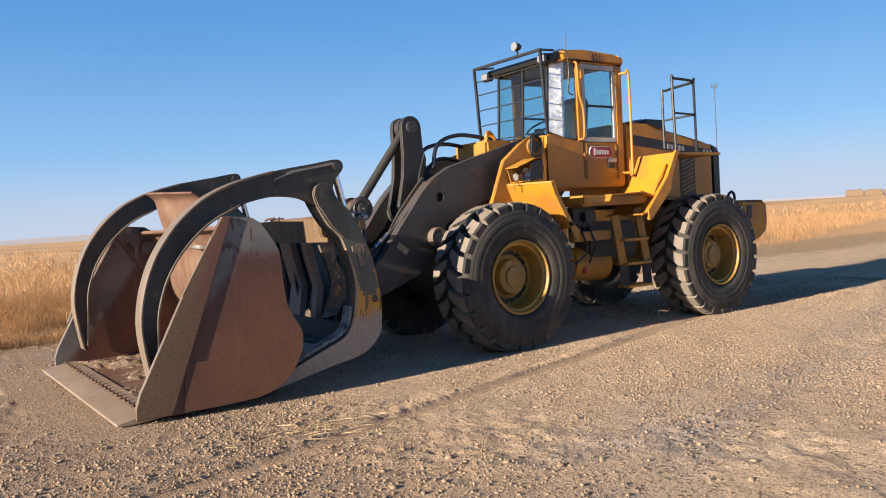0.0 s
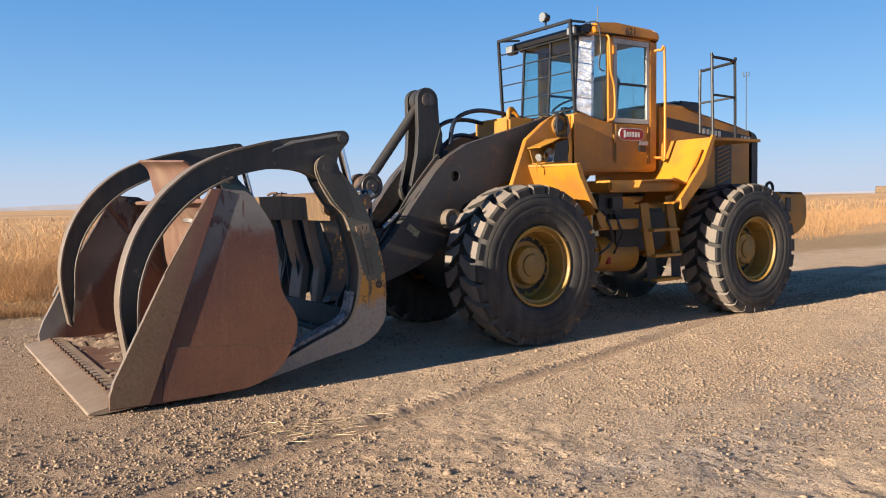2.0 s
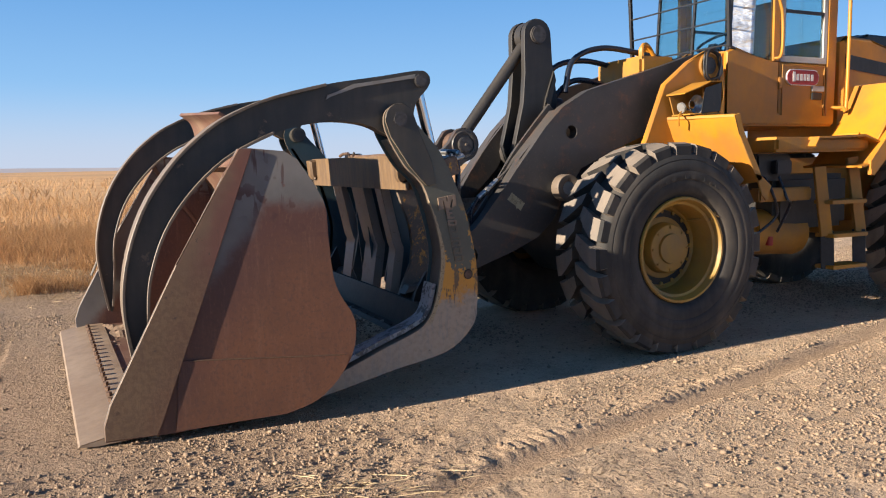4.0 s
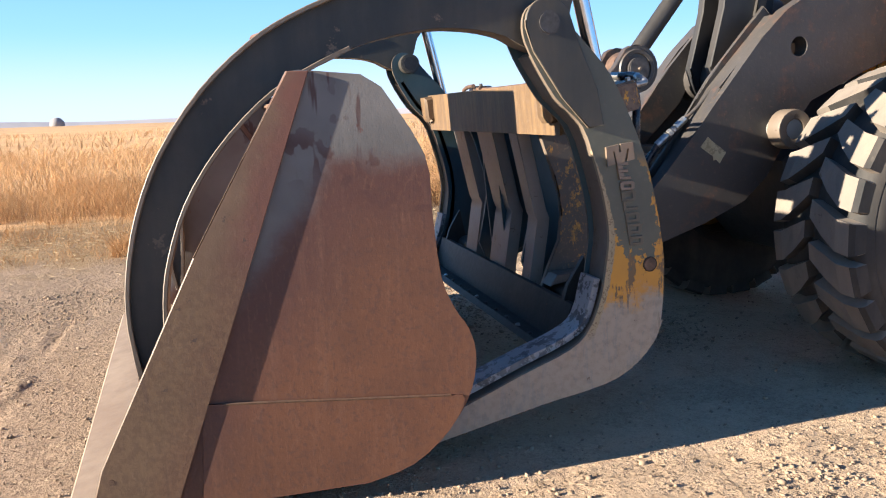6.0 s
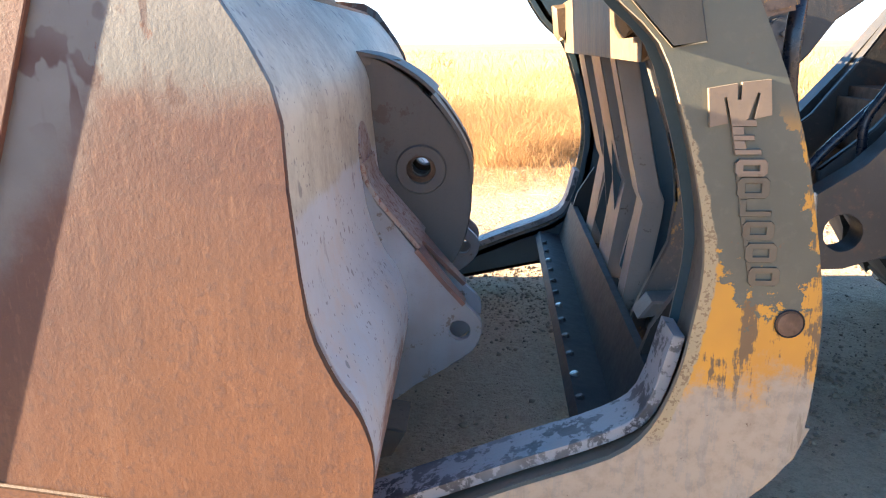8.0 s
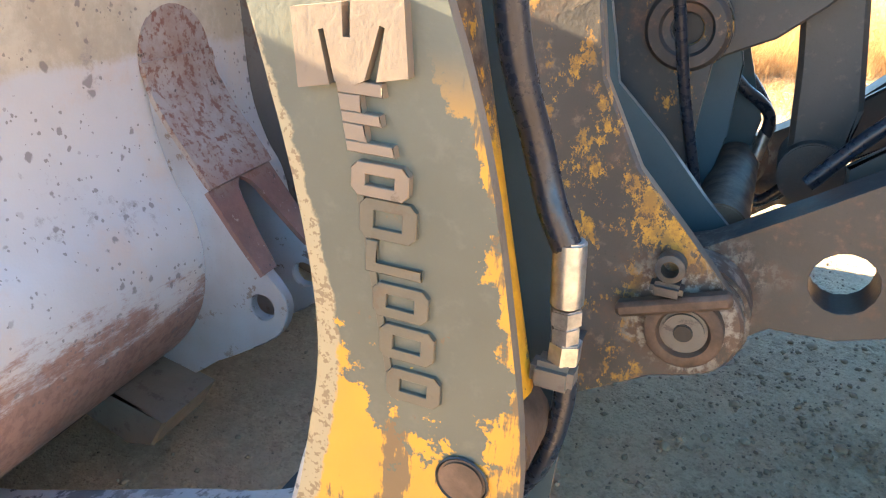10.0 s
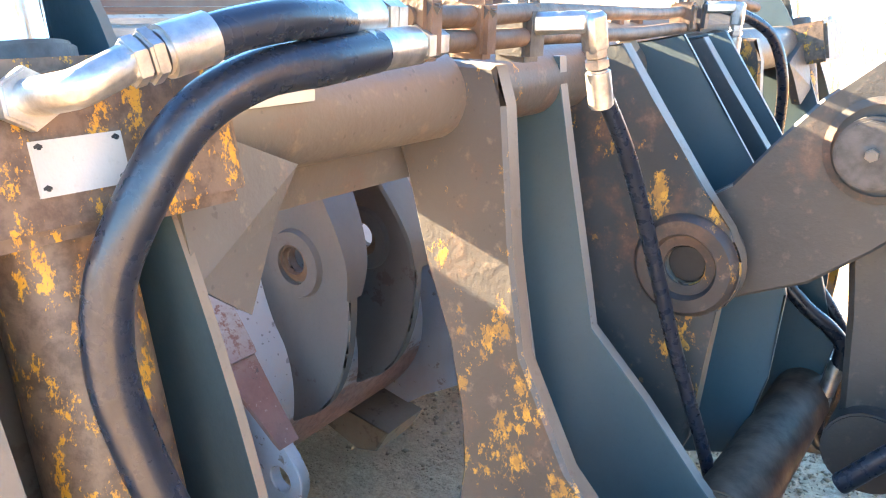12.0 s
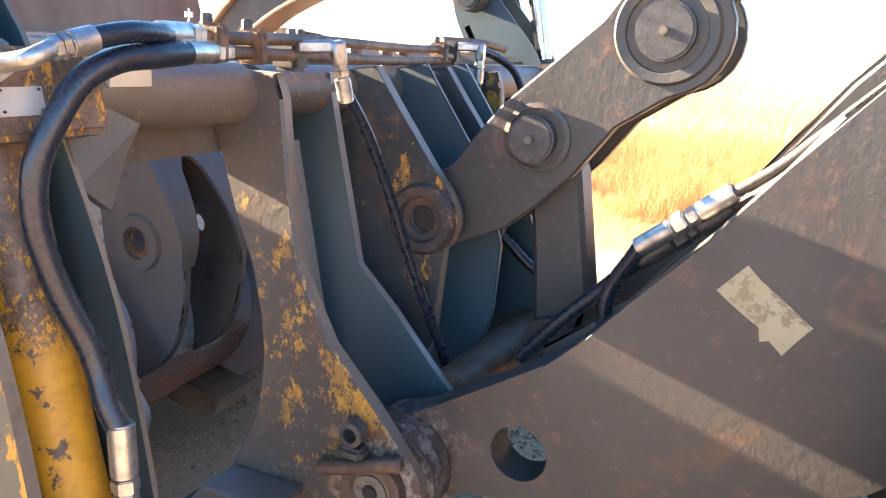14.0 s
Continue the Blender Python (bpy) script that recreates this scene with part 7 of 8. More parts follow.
def bracket(s):
    out = gp("coupler_plate", RIB, 0.568, 0.605, M["bracket"], s, label="thick coupler plate, dark paint chipped to old yellow")
    inn = gp("coupler_plate_inner", RIB_IN, *((0.305, 0.33) if s < 0 else (0.42, 0.445)), M["slab"], s, bevel=0.005, label="dark steel coupler plate with bare welded edges")
    inn.data.materials[1] = M["edge"]
    part("hinge_pin", cyl((-1.672, GC + s * 0.30, 0.68), (-1.672, GC + s * 0.632, 0.68), 0.044, 28, bevel=0.006), M["dusty_pin"], out, "dirty pale pin end")
    ring = revolve([(0.044, -s * 0.008), (0.050, s * 0.003), (0.066, s * 0.004), (0.072, s * 0.0), (0.072, -s * 0.03)], (-1.672, GC + s * 0.632, 0.68), 32)
    part("pin_ring", ring, M["rusty"], out)
    part("pin_centre", cyl((-1.672, GC + s * 0.628, 0.68), (-1.672, GC + s * 0.636, 0.68), 0.018, 16, bevel=0.002), M["black"], out)
    part("keeper_bar", bar((-1.80, GC + s * 0.632, 0.70), (-1.60, GC + s * 0.632, 0.768), 0.035, 0.03, 0.008), M["rusty"], out, "muddy keeper bar over the pin")
    bm = revolve([(0.016, -0.018), (0.027, -0.016), (0.027, 0.016), (0.016, 0.018)], (-1.715, GC + s * 0.636, 0.808), 20, closed=True)
    part("lifting_ring", bm, M["pin"], out)
    part("keeper_foot", box(-1.745, -1.685, GC + s * 0.632 - 0.025, GC + s * 0.632 + 0.02, 0.752, 0.78, 0.008), M["pin"], out)
    part("hinge_boss", cyl((-1.672, GC + s * 0.47, 0.68), (-1.672, GC + s * 0.568, 0.68), 0.115, 32, bevel=0.008), M["arm"], out)
    # shelf plate under the bracket
    part("bracket_shelf", plate([(-2.09, 0.56), (-1.86, 0.60), (-1.85, 0.625), (-2.05, 0.615)], *sorted((GC + s * 0.605, GC + s * 0.72)), (), 0.006), M["tube_paint"], out)
    part("lower_tube", cyl((-1.99, GC + s * 0.568, 0.51), (-1.99, GC + s * 1.06, 0.51), 0.055, 20), M["bracket"], out)
    # upper lug for the tilt lever, with a worn raised boss
    lug = [(-2.12, 1.50), (-1.955, 1.53), (-1.884, 1.435), (-1.783, 1.306), (-1.735, 1.250)] + round_pts(-1.80, 1.175, 0.093, 38, -48, 8) + [(-1.745, 1.0), (-1.752, 0.86), (-1.80, 0.72), (-1.95, 0.80), (-2.05, 1.1)]
    up = gp("tilt_lug", lug, 0.18, 0.215, M["lug_yellow"], s, holes=((-1.80, 1.175, 0.034),), label="dark lug plate with old yellow paint and a pin boss")
    part("lug_boss", revolve([(0.034, -s * 0.01), (0.036, s * 0.004), (0.052, s * 0.006), (0.058, s * 0.018), (0.080, s * 0.018), (0.088, s * 0.010), (0.090, 0.0)], (-1.80, GC + s * 0.215, 1.175), 40), M["boss"], up, "scuffed raised boss, paint worn to bare metal and red")
    part("lug_pin", cyl((-1.80, GC + s * 0.15, 1.175), (-1.80, GC + s * 0.205, 1.175), 0.034, 24), M["black"], up)
    mid_y, toe = ((-0.10, [(-1.68, 1.08), (-1.685, 0.90), (-1.72, 0.72)]), (0.15, [(-1.612, 0.905), (-1.63, 0.80), (-1.75, 0.70)]))[s > 0]
    rib = part("thin_rib", plate([(-2.12, 1.50), (-1.94, 1.54), (-1.772, 1.31), (-1.70, 1.15)] + toe + [(-2.05, 0.6), (-2.08, 0.9)], mid_y - 0.007, mid_y + 0.007, (), 0.003), M["slab"], grapple)
    bare_rim(rib, M["edge"])


both(bracket)
# rusty tube between the ribs, its end ringed by a worn collar
cross = part("pivot_tube", cyl((-1.655, -0.44, 0.775), (-1.655, 0.24, 0.775), 0.062, 28), M["rusty"], grapple, "rust-brown tube between the coupler ribs")
part("tube_collar", cyl((-1.655, 0.18, 0.775), (-1.655, 0.25, 0.775), 0.085, 28, bevel=0.008), M["bracket"], cross)
part("gusset_bar", bar((-2.02, -0.15, 1.53), (-2.06, -0.28, 1.40), 0.012, 0.05, 0.003), M["edge"], grapple)
for y, w in ((0.46, 0.11), (-0.055, 0.138), (-0.52, 0.06)):
    pts = [(-2.158, 1.33), (-2.062, 0.90), (-2.045, 0.862), (-2.052, 0.82), (-2.10, 0.50)]
    part("back_bar", sheet(pts, y - w, y + w, -0.07), M["bar"], grapple, "bent upright back bar rubbed bare")

# hydraulic lines along the cross tube
def hexnut(p, d, r, h, mat, parent, name="hex_nut"):
    p, d = Vector(p), Vector(d).normalized()
    return part(name, cyl(p - d * h / 2, p + d * h / 2, r, 6, bevel=0.002), mat, parent)


def ferrule(p0, p1, r, parent, mat="steel"):
    p0, p1 = Vector(p0), Vector(p1)
    d = (p1 - p0).normalized()
    f = part("ferrule", cyl(p0, p0 + (p1 - p0) * 0.62, r, 20, bevel=0.003), M[mat], parent, "dull zinc hose ferrule")
    hexnut(p0 + (p1 - p0) * 0.72, d, r * 1.02, (p1 - p0).length * 0.16, M[mat], parent)
    hexnut(p0 + (p1 - p0) * 0.90, d, r * 0.92, (p1 - p0).length * 0.18, M[mat], parent)


lines = part("upper_pipe", tube([(-1.885, -1.01, 1.580), (-1.90, -0.86, 1.580), (-1.945, -0.62, 1.582), (-2.01, -0.2, 1.575), (-2.055, 0.09, 1.572), (-2.08, 0.34, 1.580)], 0.012, 12), M["rusty"], grapple, "rust-brown steel hydraulic pipe")
lower = part("lower_pipe", tube([(-1.885, -0.95, 1.556), (-1.91, -0.80, 1.553), (-1.945, -0.62, 1.55), (-2.0, -0.2, 1.54), (-2.05, 0.12, 1.54), (-2.07, 0.36, 1.54)], 0.012, 12), M["rusty"], grapple, "rust-brown steel hydraulic pipe")
hose_u = part("upper_hose", tube([(-1.845, -1.275, 1.568), (-1.842, -1.25, 1.575), (-1.842, -1.20, 1.582), (-1.85, -1.15, 1.582), (-1.858, -1.12, 1.580)], 0.0155, 14), M["hose"], grapple, "short black hydraulic hose")
ferrule((-1.857, -1.14, 1.582), (-1.882, -1.025, 1.582), 0.0185, hose_u)
ferrule((-1.845, -1.262, 1.572), (-1.852, -1.325, 1.556), 0.018, hose_u)
elbow = part("elbow", tube([(-1.852, -1.32, 1.558), (-1.850, -1.342, 1.550), (-1.862, -1.354, 1.542), (-1.912, -1.358, 1.532)], 0.0125, 14), M["steel"], hose_u, "zinc elbow fitting")
hexnut((-1.912, -1.358, 1.531), (1, 0, 0.2), 0.021, 0.012, M["steel"], hose_u)
# hose that loops down to the pivot tube
swing = part("swing_hose", tube([(-1.80, 0.06, 1.10), (-1.728, 0.08, 1.045), (-1.671, 0.09, 0.993), (-1.62, 0.10, 0.957), (-1.594, 0.11, 0.92), (-1.596, 0.118, 0.87)], 0.016, 12), M["hose"], grapple, "black hose looping to a bright fitting by the pivot")
ferrule((-1.596, 0.119, 0.885), (-1.613, 0.104, 0.752), 0.0165, swing)
part("swing_hose_tail", tube([(-1.612, 0.105, 0.765), (-1.607, 0.10, 0.705), (-1.579, 0.10, 0.69), (-1.543, 0.10, 0.72), (-1.512, 0.10, 0.762), (-1.48, 0.10, 0.81)], 0.0155, 12), M["hose"], swing)

HOSE = [(-1.802, -1.284, 1.02), (-1.822, -1.288, 1.06), (-1.838, -1.286, 1.10), (-1.853, -1.292, 1.15), (-1.867, -1.308, 1.20), (-1.880, -1.323, 1.26), (-1.887, -1.335, 1.33), (-1.884, -1.332, 1.40), (-1.872, -1.31, 1.46), (-1.862, -1.272, 1.515), (-1.850, -1.22, 1.543), (-1.842, -1.16, 1.550), (-1.85, -1.09, 1.555)]
hose = part("long_hose", tube(HOSE, 0.0185, 16), M["hose"], grapple, "long black hydraulic hose curving down beside the cylinder")
ferrule((-1.848, -1.11, 1.555), (-1.885, -0.955, 1.556), 0.0185, hose)
ferrule((-1.800, -1.283, 1.03), (-1.79, -1.285, 0.895), 0.0205, hose)
hexnut((-1.788, -1.285, 0.885), (0, 0, 1), 0.021, 0.03, M["steel"], hose)
part("elbow_block", box(-1.825, -1.77, -1.31, -1.268, 0.835, 0.872, 0.008), M["dusty_pin"], hose, "grimy elbow block")
part("long_hose_tail", tube([(-1.79, -1.27, 0.88), (-1.785, -1.262, 0.80), (-1.80, -1.25, 0.70), (-1.84, -1.22, 0.6)], 0.015, 12), M["hose"], hose)


def pipe_clamp(p, parent):
    x, y, z = p
    c = part("pipe_clamp", box(x - 0.028, x + 0.028, y - 0.014, y + 0.014, z - 0.045, z + 0.018, 0.006), M["rusty"], parent)
    part("clamp_bolt", bolt((x - 0.012, y, z + 0.017), (0, 0, 1), 0.010, 0.016), M["pin"], c)
    part("clamp_bolt", bolt((x + 0.016, y, z - 0.002), (0.6, 0, 1), 0.010, 0.016), M["pin"], c)


pipe_clamp((-1.888, -0.99, 1.585), lines)
pipe_clamp((-1.903, -0.87, 1.58), lines)
pipe_clamp((-2.065, 0.22, 1.578), lines)
tee = part("tee_block", box(-1.975, -1.915, -0.725, -0.675, 1.52, 1.592, 0.008), M["pin"], lower, "dirty tee block")
for yy in (-0.705, -0.675):
    part("tee_bolt", bolt((-1.94, yy, 1.591), (0, 0, 1), 0.009, 0.012), M["pin"], tee)
drop = part("drop_hose", tube([(-1.843, -0.635, 1.475), (-1.83, -0.57, 1.39), (-1.81, -0.49, 1.24), (-1.775, -0.415, 1.05), (-1.72, -0.33, 0.82), (-1.69, -0.29, 0.68)], 0.0125, 12), M["hose"], grapple, "thin black hose hanging down behind the plates")
part("elbow_arm", bar((-1.925, -0.70, 1.568), (-1.858, -0.672, 1.574), 0.03, 0.028, 0.006), M["steel"], drop, "zinc elbow fitting")
part("elbow_leg", bar((-1.856, -0.670, 1.586), (-1.851, -0.660, 1.535), 0.028, 0.03, 0.006), M["steel"], drop)
ferrule((-1.843, -0.645, 1.465), (-1.852, -0.662, 1.545), 0.0165, drop)
part("tee_block", box(-2.09, -2.04, 0.29, 0.33, 1.53, 1.60, 0.008), M["pin"], lower)
drop2 = part("drop_hose", tube([(-1.98, 0.345, 1.48), (-1.985, 0.345, 1.38), (-2.0, 0.33, 1.2), (-1.95, 0.28, 1.0)], 0.0125, 12), M["hose"], grapple)
part("elbow_arm", bar((-2.05, 0.31, 1.585), (-1.985, 0.345, 1.588), 0.03, 0.028, 0.006), M["steel"], drop2)
part("elbow_leg", bar((-1.98, 0.345, 1.60), (-1.98, 0.345, 1.545), 0.028, 0.03, 0.006), M["steel"], drop2)
ferrule((-1.98, 0.345, 1.475), (-1.98, 0.345, 1.55), 0.0165, drop2)
part("end_hose", tube([(-2.08, 0.34, 1.583), (-2.05, 0.5, 1.58), (-1.97, 0.62, 1.52), (-1.93, 0.66, 1.40), (-1.93, 0.7, 1.25)], 0.015, 12), M["hose"], grapple)
part("end_pipe", tube([(-2.10, 0.30, 1.60), (-2.06, 0.55, 1.60), (-2.04, 0.70, 1.585)], 0.013, 10), M["rusty"], grapple)
# hose with bright swaged fitting near the middle
mid = part("tilt_hose", tube([(-1.88, 0.16, 1.20), (-1.78, 0.16, 1.12), (-1.67, 0.16, 1.02), (-1.60, 0.155, 0.93), (-1.585, 0.15, 0.88)], 0.0135, 12), M["hose"], grapple)
ferrule((-1.587, 0.15, 0.895), (-1.615, 0.125, 0.785), 0.0165, mid)
part("tilt_hose_tail", tube([(-1.615, 0.125, 0.785), (-1.622, 0.12, 0.735), (-1.59, 0.13, 0.69), (-1.53, 0.16, 0.70), (-1.46, 0.18, 0.77)], 0.0135, 12), M["hose"], mid)
# grease point with a white cap standing on the bracket, small worn label on the tube
cap = part("grease_line", cyl((-1.90, -1.03, 1.57), (-1.90, -1.03, 1.605), 0.002, 6, bevel=0), M["steel"], grapple)
part("cap", cyl((-1.90, -1.03, 1.603), (-1.90, -1.03, 1.622), 0.0065, 12, bevel=0.005), M["white"], cap)
part("tube_label", box(-2.010, -1.998, -1.105, -1.015, 1.490, 1.520, 0.001), M["plate"], grapple, "worn pale label on the cross tube")

# raised cut-out maker's lettering drawn as plain blocks on the near tine
yo = GC - 1.29


def block(x0, x1, z0, z1, mat, tilt=0.0, name="letter_block"):
    return part(name, plate([(x0 + tilt * (z0 - 1.0), z0), (x1 + tilt * (z0 - 1.0), z0), (x1 + tilt * (z1 - 1.0), z1), (x0 + tilt * (z1 - 1.0), z1)], yo - 0.014, yo + 0.002, (), 0.002), mat, grapple)


mark = worn_paint("bare_letter", (0.24, 0.17, 0.12), (0.12, 0.08, 0.05), 0.4, 16, dust=0.3, rough=0.45)
dull = worn_paint("dull_letter", (0.088, 0.08, 0.06), (0.07, 0.05, 0.035), 0.5, 16, dirt=(0.2, 0.15, 0.1), dust=0.4, rough=0.45)
big = [(-2.081, 1.277), (-2.023, 1.287), (-2.021, 1.254), (-2.013, 1.254), (-2.013, 1.289), (-1.956, 1.295), (-1.948, 1.222), (-1.983, 1.214), (-1.975, 1.267), (-1.981, 1.269), (-1.996, 1.214), (-2.008, 1.207), (-2.03, 1.209), (-2.043, 1.26), (-2.049, 1.258), (-2.036, 1.205), (-2.073, 1.197)]
part("emblem", plate(big, yo - 0.014, yo + 0.002, (), 0), mark, grapple, "raised bare-metal emblem block", smooth=False)
tilt = lambda z: -0.018 - 0.2 * (z - 1.2)
for z0, z1, x0, x1 in ((1.198, 1.212, -2.01, -1.958), (1.180, 1.198, -2.01, -1.985), (1.168, 1.180, -2.01, -1.965), (1.150, 1.168, -2.01, -1.985), (1.138, 1.150, -2.01, -1.955)):
    part("letter_block", plate([(x0 + tilt(z0), z0), (x1 + tilt(z0), z0), (x1 + tilt(z1), z1), (x0 + tilt(z1), z1)], yo - 0.012, yo + 0.002, (), 0.001), mark, grapple)
for k, zc in enumerate((1.110, 1.066, 1.022, 0.972, 0.922, 0.868)):
    h, xo = (0.019, 0.023, 0.019, 0.021, 0.022, 0.021)[k], 0.034
    x = -1.978 + tilt(zc)
    o = [(x - xo + 0.008, zc - h), (x + xo - 0.008, zc - h), (x + xo, zc - h + 0.008), (x + xo, zc + h - 0.008), (x + xo - 0.008, zc + h), (x - xo + 0.008, zc + h), (x - xo, zc + h - 0.008), (x - xo, zc - h + 0.008)]
    hole = [(x - xo + 0.017, zc - h + 0.013), (x + xo - 0.017, zc - h + 0.013), (x + xo - 0.017, zc + h - 0.013), (x - xo + 0.017, zc + h - 0.013)]
    if k == 2:
        o, hole = [(x - xo, zc - h), (x + xo, zc - h), (x + xo, zc - h + 0.013), (x - xo + 0.014, zc - h + 0.013), (x - xo + 0.014, zc + h), (x - xo, zc + h)], None
    part("letter_block", plate(o, yo - (0.006 if k else 0.010), yo + 0.002, (hole,) if hole else (), 0.001), dull if k else mark, grapple)
part("letter_strip", plate([(-2.012 + tilt(0.868), 0.868), (-2.003 + tilt(0.868), 0.868), (-2.003 + tilt(1.12), 1.12), (-2.012 + tilt(1.12), 1.12)], yo - 0.004, yo + 0.001, (), 0.001), dull, grapple)

# ---- bucket held in the grapple ----
bucket = thing("loader_bucket", "large rusty red-brown loader bucket lying in the grapple", "bucket")
BY0, BY1 = -1.60, 1.32
SIDE = [(-4.16, 0.04), (-4.165, 0.13), (-4.13, 0.24), (-3.76, 0.97), (-3.405, 1.60), (-3.36, 1.605), (-3.15, 1.585), (-3.08, 1.54), (-2.935, 1.30), (-2.915, 1.1), (-2.89, 0.85), (-2.84, 0.72), (-2.79, 0.64), (-2.765, 0.54), (-2.785, 0.40), (-2.86, 0.27), (-3.0, 0.15), (-3.2, 0.09), (-3.8, 0.045)]
SIDE = SIDE[:7] + curve_pts(SIDE[7:], 3)
SHELL = curve_pts([(-4.0, 0.045), (-3.6, 0.05), (-3.2, 0.075), (-3.02, 0.15), (-2.88, 0.27), (-2.80, 0.40), (-2.785, 0.53), (-2.81, 0.64), (-2.86, 0.72), (-2.91, 0.86), (-2.935, 1.1), (-2.955, 1.28), (-3.08, 1.47), (-3.16, 1.525)], 4)
part("shell", sheet([(x - 0.012, z + 0.004) for x, z in SHELL], BY0 + 0.02, BY1 - 0.02, -0.012), M["bucket_in"], bucket, "rusty inner shell of the bucket")
part("back_shell", sheet([(x, z) for x, z in SHELL], BY0 + 0.02, BY1 - 0.02, 0.012), M["bucket_back"], bucket, "pale scratched grey-lilac back of the bucket")
for y0, y1, s in ((BY0, BY0 + 0.025, -1), (BY1 - 0.025, BY1, 1)):
    if s < 0:
        y0, y1 = y0 - 0.034, y1 - 0.034
    sp = part("side_plate", plate(SIDE, y0, y1, (), 0.006), M["bucket_side"], bucket, "rust-red side plate, greyer at the top")
    o0, o1 = (y0 - 0.022, y0 + 0.001) if s < 0 else (y1 - 0.001, y1 + 0.055)
    # thick front flange, wear plate below
    flange = [(-4.165, 0.05), (-4.165, 0.13), (-4.13, 0.245), (-3.76, 0.98), (-3.405, 1.60), (-3.33, 1.60), (-3.63, 0.78), (-3.88, 0.10), (-3.9, 0.05)]
    part("front_flange", plate(flange, o0 + 0.003 if s < 0 else o0, o1 if s < 0 else o1 - 0.007, (), 0.008), M["bucket_flange"], sp)
    wearp = [(-3.80, 0.055), (-3.77, 0.447), (-3.51, 0.430), (-2.87, 0.388), (-2.815, 0.37), (-2.88, 0.25), (-3.02, 0.13), (-3.2, 0.075)]
    wearp = wearp[:3] + curve_pts(wearp[3:], 3)
    part("wear_plate", plate(wearp, o0 + 0.012 if s < 0 else o0, o1 if s < 0 else o1 - 0.025, (), 0.006), M["bucket_side"], sp)
    if s < 0:
        # pale weld bead puts in the light along the wear plate's top edge
        part("weld_bead", tube([(-3.70, o0 + 0.0155, 0.441), (-3.51, o0 + 0.0155, 0.430), (-3.2, o0 + 0.0155, 0.409), (-2.87, o0 + 0.0155, 0.388)], 0.0055, 6), M["bucket_flange"], sp, "pale weld bead for the lit top edge of the wear plate")
    part("flange_bolt", cyl((-4.10, y0 - 0.02 if s < 0 else y1 + 0.05, 0.20), (-4.10, y0 + 0.01 if s < 0 else y1 - 0.01, 0.20), 0.015, 12), M["rusty"], sp)
part("top_edge", box(-3.24, -3.12, BY0 + 0.02, BY1 - 0.02, 1.50, 1.535, 0.01), M["bucket_in"], bucket)
guard_bm = sheet(curve_pts([(-3.18, 1.50), (-3.235, 1.70), (-3.255, 1.80), (-3.285, 1.865), (-3.355, 1.915)], 3), -0.70, 0.49, 0.022)
for v in guard_bm.verts:   # the lip has been bent down towards the left-hand end
    f = (0.49 - v.co.y) / 1.19 * max(0.0, v.co.z - 1.52) / 0.40
    v.co += Vector((0.05 * f, 0, -0.065 * f))
part("spill_guard", guard_bm, M["bucket_in"], bucket, "upright rusty spill guard on the top edge")
edge = part("cutting_edge", plate([(-4.295, 0.012), (-4.285, 0.025), (-4.06, 0.075), (-3.95, 0.075), (-3.95, 0.03), (-4.2, 0.008)], BY0 + 0.015, BY1 + 0.02, (), 0.004), M["cutting"], bucket, "dusty worn cutting edge resting on the dirt")
for k in range(23):
    y = BY0 + 0.12 + k * (BY1 - BY0 - 0.24) / 22
    part("edge_bolt", bolt((-4.08, y, 0.074), (0, 0, 1), 0.019, 0.022), M["rusty"], edge)
# rib and weld on the inner face of the right-hand side plate
rib_in = part("inner_brace", bar((-3.50, BY1 - 0.035, 1.56), (-2.97, BY1 - 0.035, 0.72), 0.03, 0.035, 0.004), M["bucket_in"], bucket, "narrow rusty rib welded inside the bucket")
part("weld_bead", tube([(-3.59, BY1 - 0.032, 1.53), (-3.80, BY1 - 0.032, 1.04), (-4.02, BY1 - 0.032, 0.53)], 0.010, 6), M["edge"], rib_in, "pale rubbed weld line")


def fork_prong(pts, outer, middle, gap, thick=0.014):
    """One half of the forked end: its inner edge leaves the middle in a round bight and widens down to the gap."""
    bm = bmesh.new()
    n, s = len(pts), 1 if middle > outer else -1
    rows = []
    for i in range(n):
        a, b = Vector(pts[max(i - 1, 0)]), Vector(pts[min(i + 1, n - 1)])
        d = (b - a).normalized()
        nx, nz = d.y * thick, -d.x * thick
        u = i / (n - 1)
        inner = middle - s * gap * (0.34 * min(1.0, math.sqrt(u / 0.14)) + 0.66 * u)
        x, z = pts[i]
        rows.append([bm.verts.new(c) for c in ((x, outer, z), (x, inner, z), (x + nx, inner, z + nz), (x + nx, outer, z + nz))])
    for r, q in zip(rows, rows[1:]):
        for k in range(4):
            bm.faces.new((r[k], r[(k + 1) % 4], q[(k + 1) % 4], q[k]))
    bm.faces.new(rows[0][::-1])
    bm.faces.new(rows[-1])
    bmesh.ops.recalc_face_normals(bm, faces=bm.faces)
    return bm


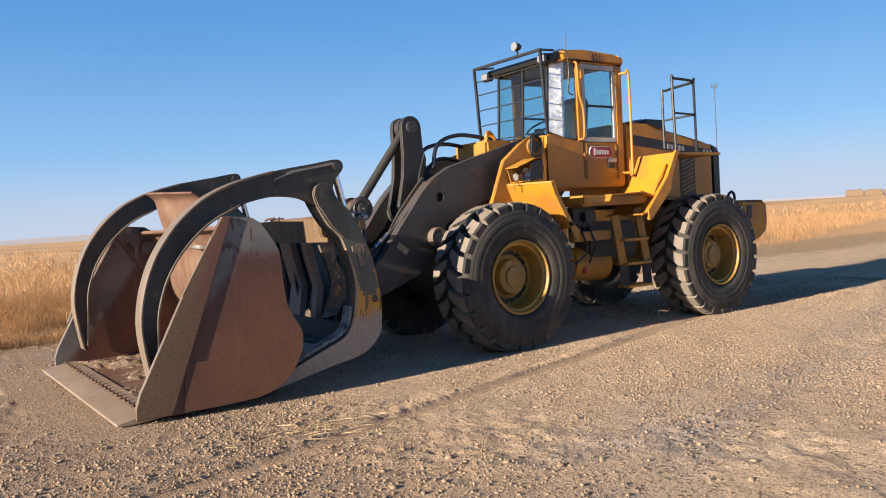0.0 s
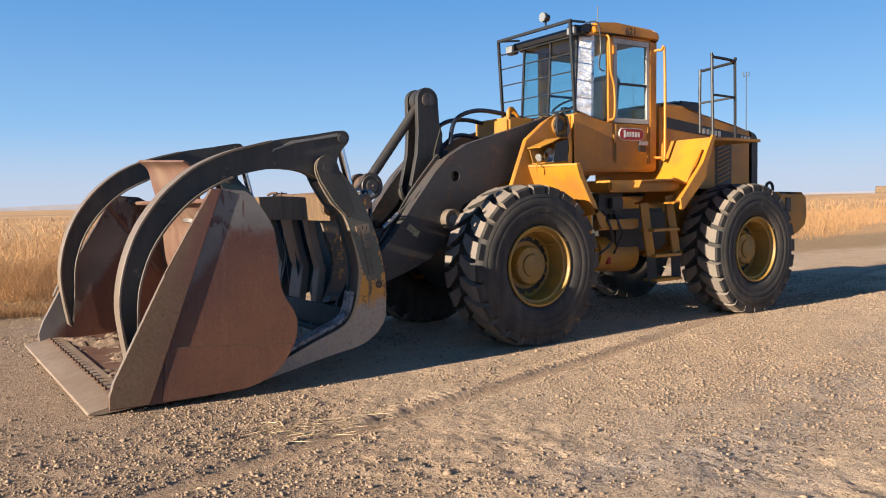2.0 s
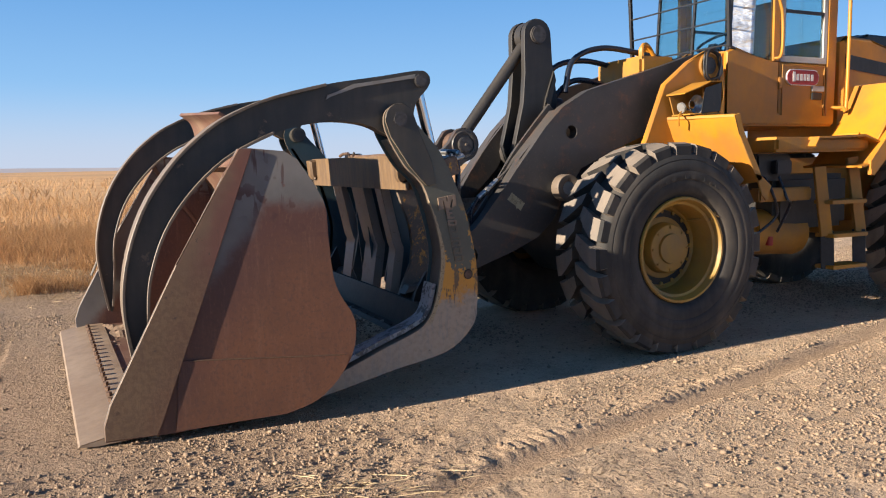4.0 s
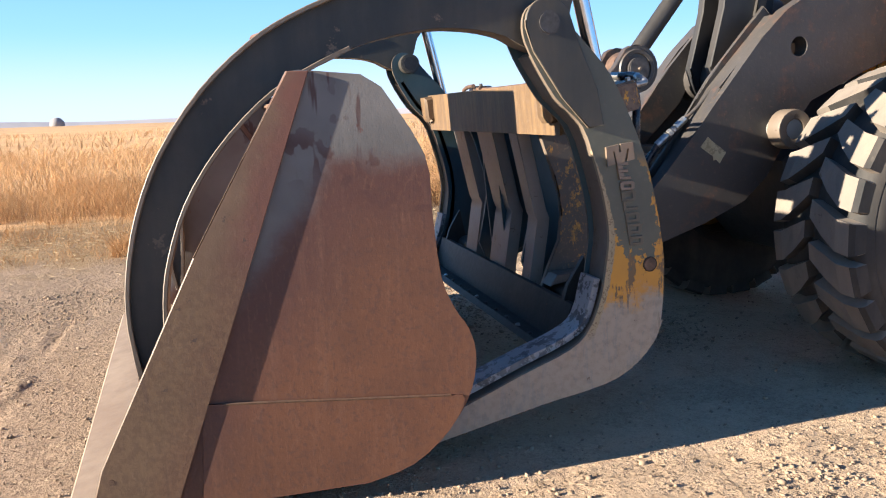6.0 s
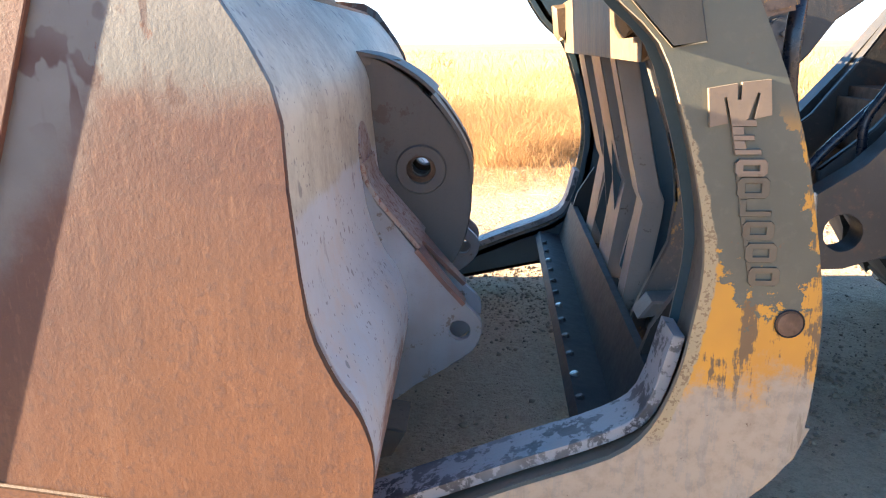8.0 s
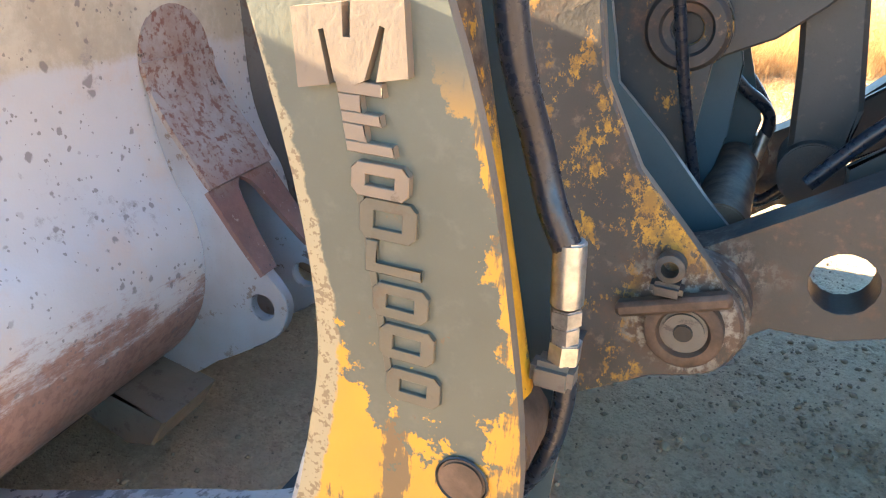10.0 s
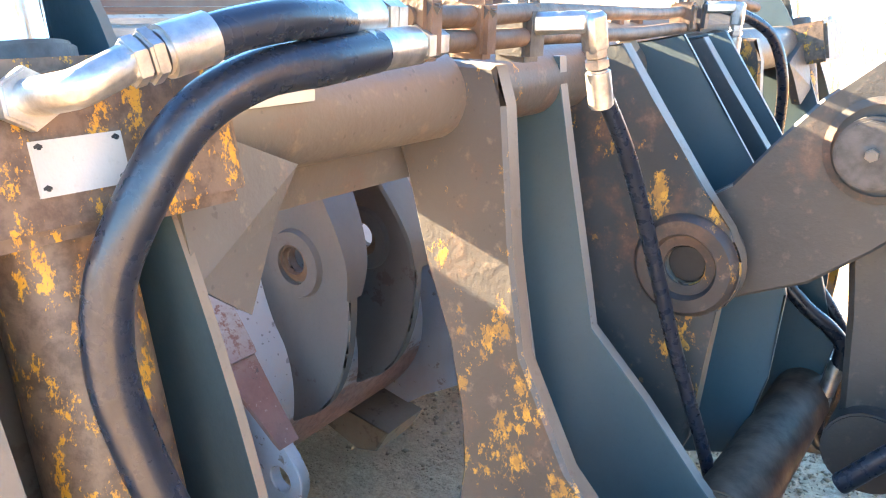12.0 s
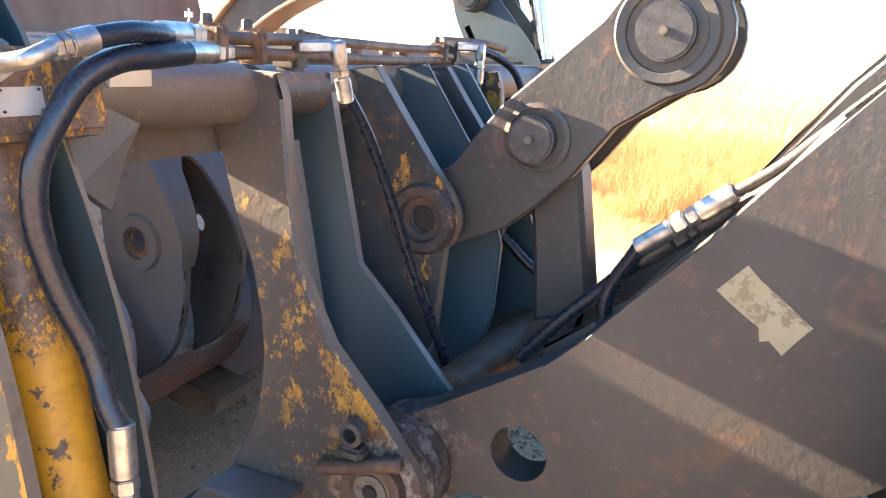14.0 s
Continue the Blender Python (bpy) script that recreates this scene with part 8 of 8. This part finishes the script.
def hanger(name, outline, edge, y0, y1, hole, slot):
    """Two plates on the back of the bucket, with a strip bent over their edges that forks into two prongs."""
    strip_mat = M["ear"] if name == "mount_ear" else M["strip"]
    lab = "rounded hanger plate with a pin hole, paint worn to rust"
    for k, y in enumerate((y0, y1)):
        e = part(name, plate(curve_pts(outline, 3, True), y - 0.015, y + 0.015, (hole,), 0.005), M["lug"] if name == "lower_lug" else M["ear"], bucket, lab)
        if name == "mount_ear":
            part("pin_boss", revolve([(hole[2] + 0.02, 0), (hole[2] + 0.02, -0.016), (0.088, -0.016), (0.094, 0)], (hole[0], y - 0.014, hole[1] - 0.01), 32), M["ear"], e)
        if name == "mount_ear":
            part("pin_ring", revolve([(hole[2] + 0.001, 0), (hole[2] + 0.004, -0.012), (hole[2] + 0.022, -0.006), (hole[2] + 0.026, 0)], (hole[0], y - 0.014, hole[1]), 24), M["rusty"], e)
    pts = curve_pts(edge, 8)
    cut = int(len(pts) * slot)
    part(name + "_strip", sheet(pts[:cut + 1], y0 - 0.03, y1 + 0.03, -0.014), strip_mat, bucket, "rust-speckled strip bent over the hanger plates")
    for y, s in ((y0, 1), (y1, -1)):
        part(name + "_prong", fork_prong(pts[cut:], y - s * 0.03, (y0 + y1) / 2, (y1 - y0) / 2 - 0.022), strip_mat, bucket, "rust-red prong of the forked strip")
    tip = pts[0]
    n = Vector((pts[0][1] - pts[3][1], 0, pts[3][0] - pts[0][0])).normalized()
    mid_p = Vector((tip[0], (y0 + y1) / 2, tip[1]))
    bm = cyl(mid_p - n * 0.03, mid_p + n * 0.006, (y1 - y0) / 2 + 0.03, 28, bevel=0.003)
    part(name + "_pad", bm, strip_mat, bucket)


EAR = [(-2.97, 1.30), (-2.86, 1.29), (-2.74, 1.20), (-2.64, 1.08), (-2.575, 0.95), (-2.565, 0.80), (-2.585, 0.66), (-2.64, 0.54), (-2.73, 0.46), (-2.84, 0.45), (-2.95, 0.9)]
EAR_EDGE = [(-2.985, 1.33), (-2.86, 1.30), (-2.73, 1.215), (-2.63, 1.09), (-2.565, 0.96), (-2.56, 0.86)]
LUG = [(-2.93, 0.93), (-2.865, 0.868), (-2.80, 0.785), (-2.73, 0.695), (-2.67, 0.615), (-2.59, 0.535), (-2.535, 0.475), (-2.54, 0.405), (-2.59, 0.345), (-2.75, 0.24), (-2.92, 0.13), (-2.95, 0.35)]
LUG_EDGE = [(-2.914, 1.0), (-2.902, 0.94), (-2.858, 0.868), (-2.79, 0.785), (-2.72, 0.70), (-2.655, 0.62), (-2.585, 0.54)]
hanger("mount_ear", EAR, EAR_EDGE, -0.275, -0.02, (-2.75, 0.92, 0.034), 0.45)
for y in (-0.665, 0.305):
    hanger("lower_lug", LUG, LUG_EDGE, y, y + 0.19, (-2.605, 0.44, 0.034), 0.62)
    part("foot_pad", plate([(-3.05, 0.10), (-2.9, 0.055), (-2.82, 0.08), (-2.77, 0.17), (-2.95, 0.2)], y - 0.2, y + 0.0, (), 0.006), M["dusty_pin"], bucket)

# the bucket lies a little askew and its near side is pushed in at the front
for ob in bucket.children_recursive:
    for v in ob.data.vertices:
        x, y, z = v.co
        v.co.x = x - 0.035 * (y + 1.6)
        v.co.z = z + 0.035 * (y + 1.6) * max(0.0, 1 - z / 1.6)
        if y < 0:
            v.co.y = y + (0.09 * (-2.95 - x) / 1.3 - 0.06) * (y / -1.6)


# loose soil left on the bucket floor
def bucket_soil():
    xs, ys = np.linspace(-4.02, -3.0, 40), np.linspace(-1.42, 1.22, 100)
    gx, gy = np.meshgrid(xs, ys, indexing="ij")
    lump = 0.10 * value_noise(gx, gy, 0.35, 31) + 0.06 * value_noise(gx, gy, 0.11, 32) + 0.03 * value_noise(gx, gy, 0.05, 33)
    edge_fade = np.clip((gx + 4.02) / 0.12, 0, 1)
    floor = np.where(gx < -3.2, 0.062, 0.062 + 0.55 * (gx + 3.2) ** 2 * 4)
    gz = floor + np.maximum(0.0, lump + 0.022) * edge_fade - 0.012
    px = gx - 0.035 * (gy + 1.6)
    pz = gz + 0.035 * (gy + 1.6) * np.maximum(0.0, 1 - gz / 1.6)
    verts = np.stack([px, gy, pz], -1).reshape(-1, 3).tolist()
    idx = np.arange(gx.size).reshape(gx.shape)
    faces = np.stack([idx[:-1, :-1], idx[1:, :-1], idx[1:, 1:], idx[:-1, 1:]], -1).reshape(-1, 4).tolist()
    joined("bucket_soil", verts, faces, M["soil"], "dry brown soil and clods lying inside the bucket", "soil")


bucket_soil()
